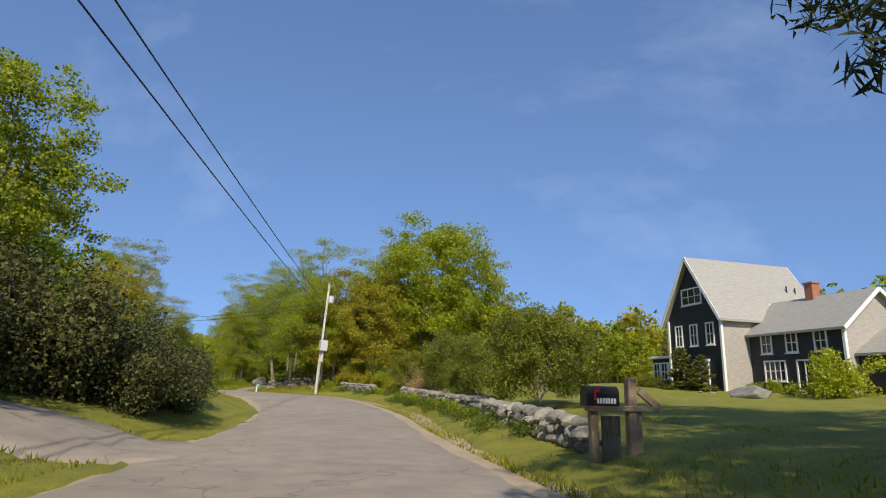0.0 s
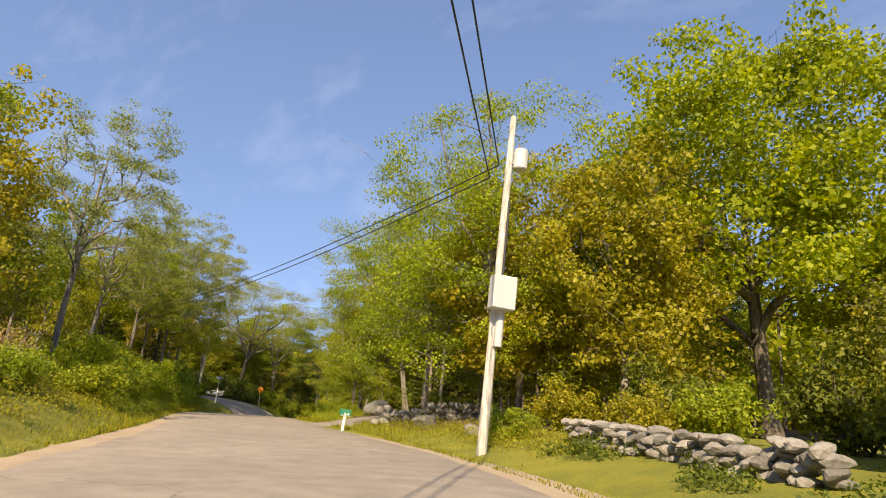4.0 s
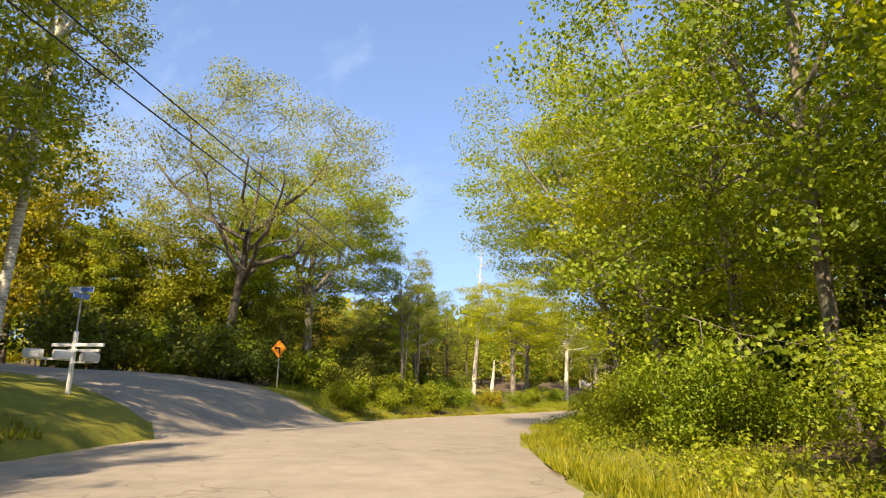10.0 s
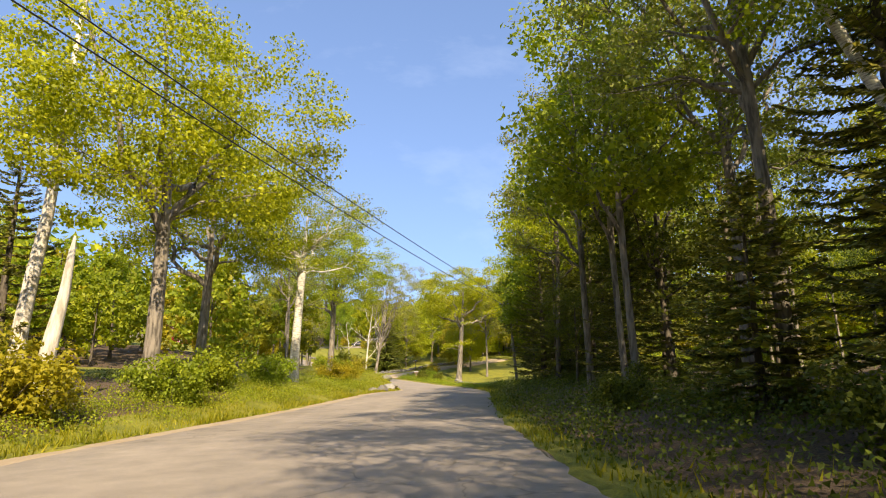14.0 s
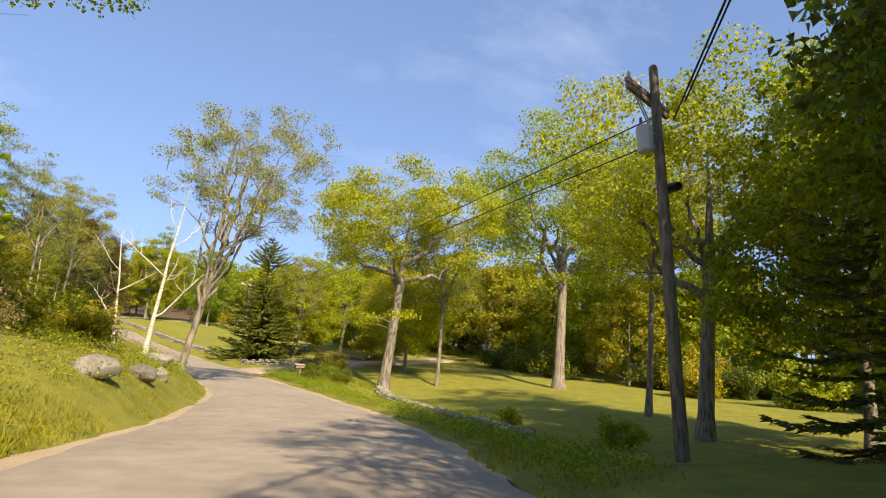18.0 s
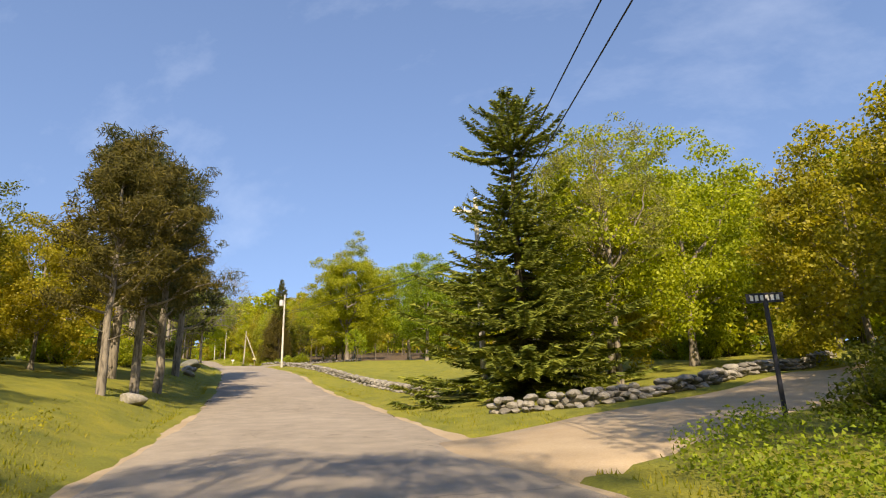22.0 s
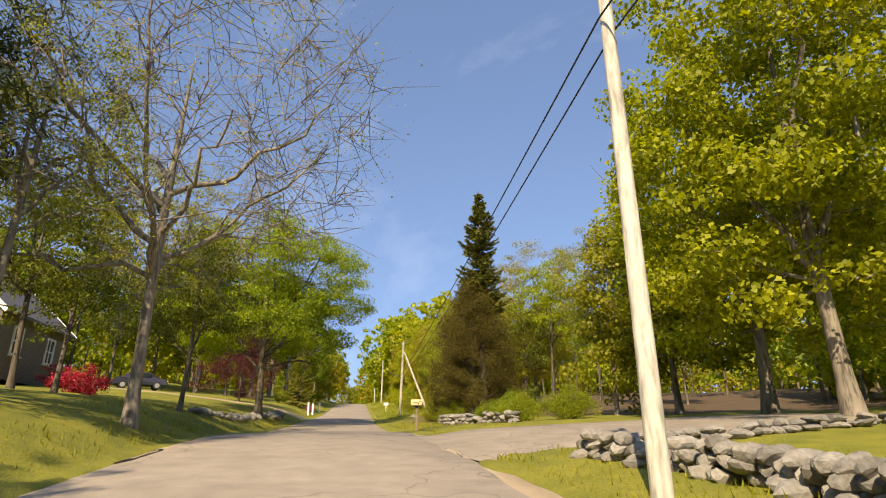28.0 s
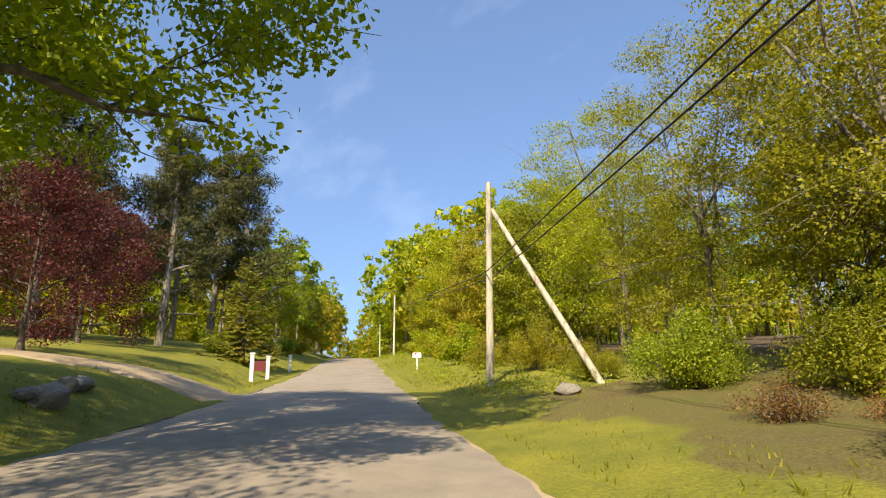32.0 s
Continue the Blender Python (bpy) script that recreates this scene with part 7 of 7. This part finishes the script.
for k, (x, z, mat) in enumerate(((-1.1, 1.15, M_GREYMETAL), (-0.22, 1.12, M_WHITE), (0.55, 1.05, M_GREYMETAL))):
    sh = mail_shell(0.5, 0.22, 0.26)
    bmesh.ops.rotate(sh, verts=sh.verts, cent=(0, 0, 0), matrix=Matrix.Rotation(radians(35 + 20 * k), 3, "Z"))
    bmesh.ops.translate(sh, verts=sh.verts, vec=(x, -0.1, z))
    bx = part("box", sh, mat, junction)
    part("arm", boxes(((x, -0.02, z - 0.02), (0.3, 0.2, 0.04)), ((x * 0.5, 0.0, z - 0.02), (abs(x), 0.07, 0.06))), M_WHITE, bx)
sgx, sgy = rl(130, -13.3)
diamond = thing("warning_sign", "orange diamond warning sign with a bent black arrow", "road sign", pose(sgx, sgy, ground_z(sgx, sgy) - 0.1, 0, 0, heading(116) - 12))
part("post", boxes(((0, 0.04, 1.35), (0.07, 0.05, 2.7))), M_METAL, diamond)
turn45 = Matrix.Rotation(radians(45), 4, "Y")
plate = part("plate", boxes(((0, 0, 2.5), (0.78, 0.025, 0.78), turn45), bevel=0.008), M_ORANGE, diamond)
part("arrow", boxes(((0.07, -0.018, 2.37), (0.09, 0.01, 0.3)), ((-0.05, -0.018, 2.55), (0.3, 0.01, 0.09)), ((-0.2, -0.018, 2.55), (0.16, 0.01, 0.16), turn45)), M_BOXBLACK, plate)
stx, sty = -66.5, 225.4
street = thing("street_sign", "dark street name blade with pale lettering on a thin post", "street sign", pose(stx, sty, ground_z(stx, sty) - 0.1, 0, 0, heading(240) - 20))
part("post", boxes(((0, 0, 1.2), (0.07, 0.07, 2.4))), M_NAVY, street)
blade = part("name_blade", boxes(((0, 0, 2.42), (0.72, 0.03, 0.2))), M_NAVY, street)
for k in range(6):
    part("lettering", boxes(((-0.26 + k * 0.1, -0.018, 2.42), (0.06, 0.01, 0.11))), M_WHITE, blade)
wx, wy = rl(237.5, 6.2)
board = thing("notice_box", "weathered wooden box with a sloping lid on a post", "mailbox", pose(wx, wy, ground_z(wx, wy) - 0.05, 0, 0, heading(239)))
part("post", boxes(((0.05, 0, 0.4), (0.14, 0.12, 0.85), Matrix.Rotation(radians(6), 4, "Y"))), M_WOODOLD, board)
bx = part("box", boxes(((0, 0, 0.92), (0.75, 0.4, 0.24)), bevel=0.01), M_WOODOLD, board)
part("lid", boxes(((0, -0.02, 1.09), (0.88, 0.52, 0.04), Matrix.Rotation(radians(9), 4, "X"))), M_CLAPGREY, bx)
M_MAROON = plain("maroon_paint", (0.16, 0.03, 0.03), 0.6)
for s, lat, tall in ((359.2, -4.8, 1.35), (362.6, -4.6, 1.25), (370.5, -4.4, 1.2)):
    gx, gy = rl(s, lat)
    gate = thing("gatepost", "white wooden gatepost with a flat cap beside a drive", "gatepost", pose(gx, gy, ground_z(gx, gy) - 0.1, 0, 0, heading(355)), "gateposts by the drive")
    part("post", boxes(((0, 0, tall / 2), (0.17, 0.17, tall)), bevel=0.012), M_WHITE, gate)
    part("post_cap", boxes(((0, 0, tall + 0.02), (0.24, 0.24, 0.06)), bevel=0.01), M_WHITE, gate)
    if s == 362.6:
        part("board", boxes(((-0.42, -0.12, 0.8), (0.62, 0.04, 0.5), Matrix.Rotation(radians(20), 4, "Z"))), M_MAROON, gate, "dark red board")


# ---- parked cars far off on the lawns ----
def parked_car(x, y, turn, paint, label):
    ob = thing("parked_car", label, "car", pose(x, y, ground_z(x, y), 0, 0, turn))
    bm = bmesh.new()
    prof = [(-2.15, 0.35), (-2.2, 0.75), (-1.9, 0.95), (-1.45, 1.0), (-0.95, 1.42), (0.75, 1.45), (1.45, 1.02), (2.05, 0.9), (2.2, 0.6), (2.15, 0.35)]
    a = [bm.verts.new((px, -0.86 if z < 1.01 else -0.68, z)) for px, z in prof]
    b = [bm.verts.new((px, 0.86 if z < 1.01 else 0.68, z)) for px, z in prof]
    n = len(prof)
    bm.faces.new(a), bm.faces.new(b[::-1])
    for k in range(n):
        bm.faces.new((a[k], b[k], b[(k + 1) % n], a[(k + 1) % n]))
    bmesh.ops.recalc_face_normals(bm, faces=bm.faces[:])
    bmesh.ops.bevel(bm, geom=bm.edges[:], offset=0.05, segments=2, affect="EDGES")
    part("body", bm, paint, ob)
    for sgn in (-1, 1):
        part("side_window", boxes(((-0.1, sgn * 0.76, 1.2), (1.7, 0.05, 0.3))), M_GLASS, ob)
        for px in (-1.35, 1.35):
            wm = cyl(0.33, 0.33, -0.11, 0.11, 20, bevel=0.03)
            bmesh.ops.rotate(wm, verts=wm.verts, cent=(0, 0, 0), matrix=Matrix.Rotation(radians(90), 3, "X"))
            bmesh.ops.translate(wm, verts=wm.verts, vec=(px, sgn * 0.78, 0.33))
            wh = part("wheel", wm, M_BLACK, ob)
            rm = cyl(0.2, 0.2, -0.02, 0.02, 16)
            bmesh.ops.rotate(rm, verts=rm.verts, cent=(0, 0, 0), matrix=Matrix.Rotation(radians(90), 3, "X"))
            bmesh.ops.translate(rm, verts=rm.verts, vec=(px, sgn * 0.895, 0.33))
            part("rim", rm, M_METAL, wh)
    for px, mat in ((2.17, M_WHITE), (-2.17, M_RED)):
        for sgn in (-1, 1):
            part("headlight" if px > 0 else "tail_light", boxes(((px, sgn * 0.62, 0.7), (0.06, 0.3, 0.14))), mat, ob)


parked_car(-84.5, 303.0, 10, M_NAVY, "dark car parked under the trees by the lawn")
parked_car(-150.8, 299.8, 60, M_NAVY, "dark blue car parked beyond the lawn")

# ---- a dead, bleached trunk ----
srng = np.random.default_rng(5)
sx, sy = -81.2, 145.2
snag = thing("dead_tree", "tall bleached dead tree with broken bare limbs", "tree", pose(sx, sy, ground_z(sx, sy) - 0.2))
st = np.stack([np.linspace(0, 1.3, 10) + srng.normal(0, 0.05, 10), srng.normal(0, 0.06, 10), np.linspace(0, 19.5, 10)], -1)
paths = [(st, 0.32 * (1 - 0.9 * np.linspace(0, 1, 10)), 10)]
for k in range(11):
    z = srng.uniform(6, 18)
    a = srng.random() * 6.28
    b = [np.interp(z, st[:, 2], st[:, 0]), np.interp(z, st[:, 2], st[:, 1]), z]
    paths.append((*limb(srng, b, (math.cos(a), math.sin(a), 0.35), srng.uniform(0.8, 2.6), 0.07, 0.5, 5), 5))
part("trunk", tubes_mesh("trunk", paths), M_SNAG, snag)
stx2, sty2 = rl(158, -10.5)
stump = thing("broken_trunk", "pale broken tree trunk standing in the brush", "tree", pose(stx2, sty2, ground_z(stx2, sty2) - 0.2))
part("trunk", tubes_mesh("trunk", [(np.array([[0, 0, 0], [0.1, 0, 1], [0.22, 0.05, 2.1], [0.34, 0.16, 3.2], [0.45, 0.1, 4.3], [0.47, 0.15, 4.9]]), [0.27, 0.23, 0.2, 0.15, 0.1, 0.03], 10)]), M_SNAG, stump)


# ---- low growth ----
def low_leaves(name, label, category, spots, per, size, mat, seed, height=0.35, spread=0.7):
    """Many small leafy plants too small to count, as one mesh."""
    rng = np.random.default_rng(seed)
    x, y = np.array([p[0] for p in spots]), np.array([p[1] for p in spots])
    keep = side_distance(x, y) > 0.5
    x, y = x[keep], y[keep]
    z = bare_height(x, y)[0]
    h = height * rng.uniform(0.5, 1.3, len(x))
    v, f = leaves(rng, np.stack([x, y, z + h * 0.45], -1), spread * rng.uniform(0.6, 1.3, len(x)), len(x) * per, size, 0.55, 0.6)
    ob = part(name, fast_mesh(name, v, f), mat)
    return tagged(ob, label, category, kind="stuff")


def daylily(seed, n=70, height=0.62):
    """A clump of long arching strap leaves."""
    rng = np.random.default_rng(seed)
    V, F = [], []
    for k in range(n):
        a, L = rng.random() * 6.283, height * rng.uniform(0.75, 1.35)
        out, w = rng.uniform(0.35, 0.9), rng.uniform(0.009, 0.015)
        b = np.array([rng.normal(0, 0.09), rng.normal(0, 0.09), -0.03])
        d, side = np.array([math.cos(a), math.sin(a), 0]), np.array([-math.sin(a), math.cos(a), 0])
        for j, t in enumerate(np.linspace(0, 1, 6)):
            p = b + d * L * out * t**1.5 + np.array([0, 0, L * (1.25 * t - (0.35 + 0.55 * out) * t * t)])
            ww = w * (1.0 - 0.85 * t**3)
            V += [p - side * ww, p + side * ww]
            if j:
                m = len(V)
                F.append((m - 4, m - 3, m - 1, m - 2))
    return fast_mesh("leaves", np.array(V), np.array(F))


LILIES = [daylily(400 + k) for k in range(3)]
for me in LILIES:
    me.materials.append(M_LEAF_B)
for k, (s, lat) in enumerate([(38.6, 5.7), (37.6, 5.2), (36.7, 5.6), (35.8, 5.15), (34.9, 5.5), (33.9, 4.95), (31.6, 5.3), (30.9, 4.8), (29.6, 5.2), (28.4, 4.7), (26.8, 5.0), (24.6, 4.5), (22.4, 4.6), (43.4, 6.0), (45.2, 6.2)]):
    x, y = rl(s, lat)
    ob = part("daylily", LILIES[k % 3], None)
    ob.matrix_world = pose(x, y, ground_z(x, y), 0, 0, 67 * k) @ Matrix.Diagonal((1.15, 1.15, 1.0 + 0.12 * (k % 3), 1))
    tagged(ob, "arching green daylily clump before the stone wall", "daylily", "daylilies in the border")

grng = np.random.default_rng(123)


def band(n, s0, s1, off0, off1, side):
    s = grng.uniform(s0, s1, n)
    o = off0 + (off1 - off0) * grng.random(n) ** 1.3
    lat = edge_r(s) + o if side > 0 else edge_l(s) - o
    x, y = rl(s, lat)
    return list(zip(x, y))


low_leaves("undergrowth", "leafy green undergrowth along the woods' edge", "undergrowth", band(200, 80, 126, 1.6, 7, 1) + band(240, 66, 110, 1.6, 6, -1) + band(330, 128, 222, 1.6, 6, -1), 130, 0.062, M_LEAF_G, 1)
low_leaves("undergrowth", "yellow-green undergrowth along the woods' edge", "undergrowth", band(200, 82, 126, 1.5, 5, 1) + band(200, 66, 108, 1.5, 5, -1) + band(200, 128, 180, 1.5, 4.5, -1) + band(130, 345, 410, 1.4, 5, 1) + band(80, 206, 240, 2.2, 5, 1), 125, 0.062, M_LEAF_G, 2, 0.4)
# darkened leaves put the woods' shade into the plants' colour
low_leaves("forest_floor_plants", "low plants under the trees with leaves darkened for shade", "undergrowth", band(620, 126, 192, 0.7, 6, 1) + band(500, 75, 190, 5, 22, 1) + band(250, 64, 110, 5, 20, -1) + band(250, 130, 170, 5, 20, -1), 80, 0.075, M_LEAF_D, 3, 0.4, 0.9)
low_leaves("bank_plants", "shaded leafy plants on the bank by the lane", "undergrowth", band(150, 231, 242, 1.2, 8, 1) + band(120, 196, 230, 1.0, 3, 1), 170, 0.06, M_LEAF_G, 6, 0.5, 0.55)
low_leaves("flower_border", "daylily clumps and white flowers before the wall", "flowers", band(60, 13, 38, 1.6, 2.8, 1) + band(26, 40, 54, 2.2, 4, 1), 230, 0.065, M_LEAF_D, 4, 0.35, 0.42)
low_leaves("weeds", "rough weeds and brambles on the bank", "undergrowth", band(220, 48, 66, 1.8, 8, -1) + band(200, 186, 248, 2.2, 9, -1) + band(90, 52, 68, 2.0, 5, 1), 95, 0.062, M_LEAF_O, 5, 0.3)


def grass(name, label, n, regions, hmin, hmax, seed):
    rng = np.random.default_rng(seed)
    xs, ys = [], []
    for w, s0, s1, o0, o1, side in regions:
        k = int(n * w)
        s = rng.uniform(s0, s1, k)
        o = o0 + (o1 - o0) * rng.random(k) ** 1.6
        lat = edge_r(s) + o if side > 0 else edge_l(s) - o
        x, y = rl(s, lat)
        xs.append(x), ys.append(y)
    x, y = np.concatenate(xs), np.concatenate(ys)
    clump = np.sin(x * 2.1) * np.cos(y * 1.7) + np.sin(x * 0.6 + y * 0.8) + rng.normal(0, 0.6, len(x))
    keep = (side_distance(x, y) > 0.15) & (clump > -0.9)
    x, y, clump = x[keep], y[keep], clump[keep]
    z = bare_height(x, y)[0] - 0.04
    h = rng.uniform(hmin, hmax, len(x)) * (1 + 0.25 * clump)
    h *= np.interp(road_coords(x, y)[0], [4, 16, 52, 66, 190, 205], [0.6, 0.35, 0.35, 1.0, 1.0, 0.5])  # mown past the bend
    a = rng.random(len(x)) * 6.283
    w = 0.016 + 0.03 * h
    lean = rng.normal(0, 0.35, (len(x), 2)) * h[:, None]
    c = np.stack([x, y, z], -1)
    dx = np.stack([np.cos(a) * w, np.sin(a) * w, 0 * a], -1)
    tip = c + np.stack([lean[:, 0], lean[:, 1], h], -1)
    v = np.stack([c - dx, c + dx, tip], 1).reshape(-1, 3)
    ob = part(name, fast_mesh(name, v, np.arange(len(v)).reshape(-1, 3)), M_GRASSBLADE)
    tagged(ob, label, "grass", kind="stuff")


grass("verge_grass", "rough sunlit grass on the roadside verges", 190000, [(0.05, 84, 130, 0.05, 1.3, 1), (0.012, 130, 200, 0.05, 0.9, 1), (0.06, 196, 250, 0.4, 2.2, -1), (0.04, 64, 110, 0.75, 1.6, -1), (0.22, -4, 110, 0.45, 4.5, 1), (0.22, -4, 110, 0.6, 4.5, -1), (0.13, 128, 200, 0.6, 3.5, -1), (0.04, 110, 132, 0.5, 3.0, 1), (0.015, 132, 200, 0.3, 2.0, 1), (0.17, 196, 385, 0.6, 3.5, 1), (0.16, 196, 385, 0.6, 3.5, -1)], 0.07, 0.26, 8)
grass("lawn_grass", "short mown lawn grass with longer tufts", 80000, [(0.25, 4, 50, 2.5, 16, 1), (0.2, 18, 56, 2, 12, -1), (0.25, 200, 250, 2.5, 16, 1), (0.2, 250, 305, 2, 12, 1), (0.1, 250, 345, 2, 10, -1)], 0.04, 0.10, 9)
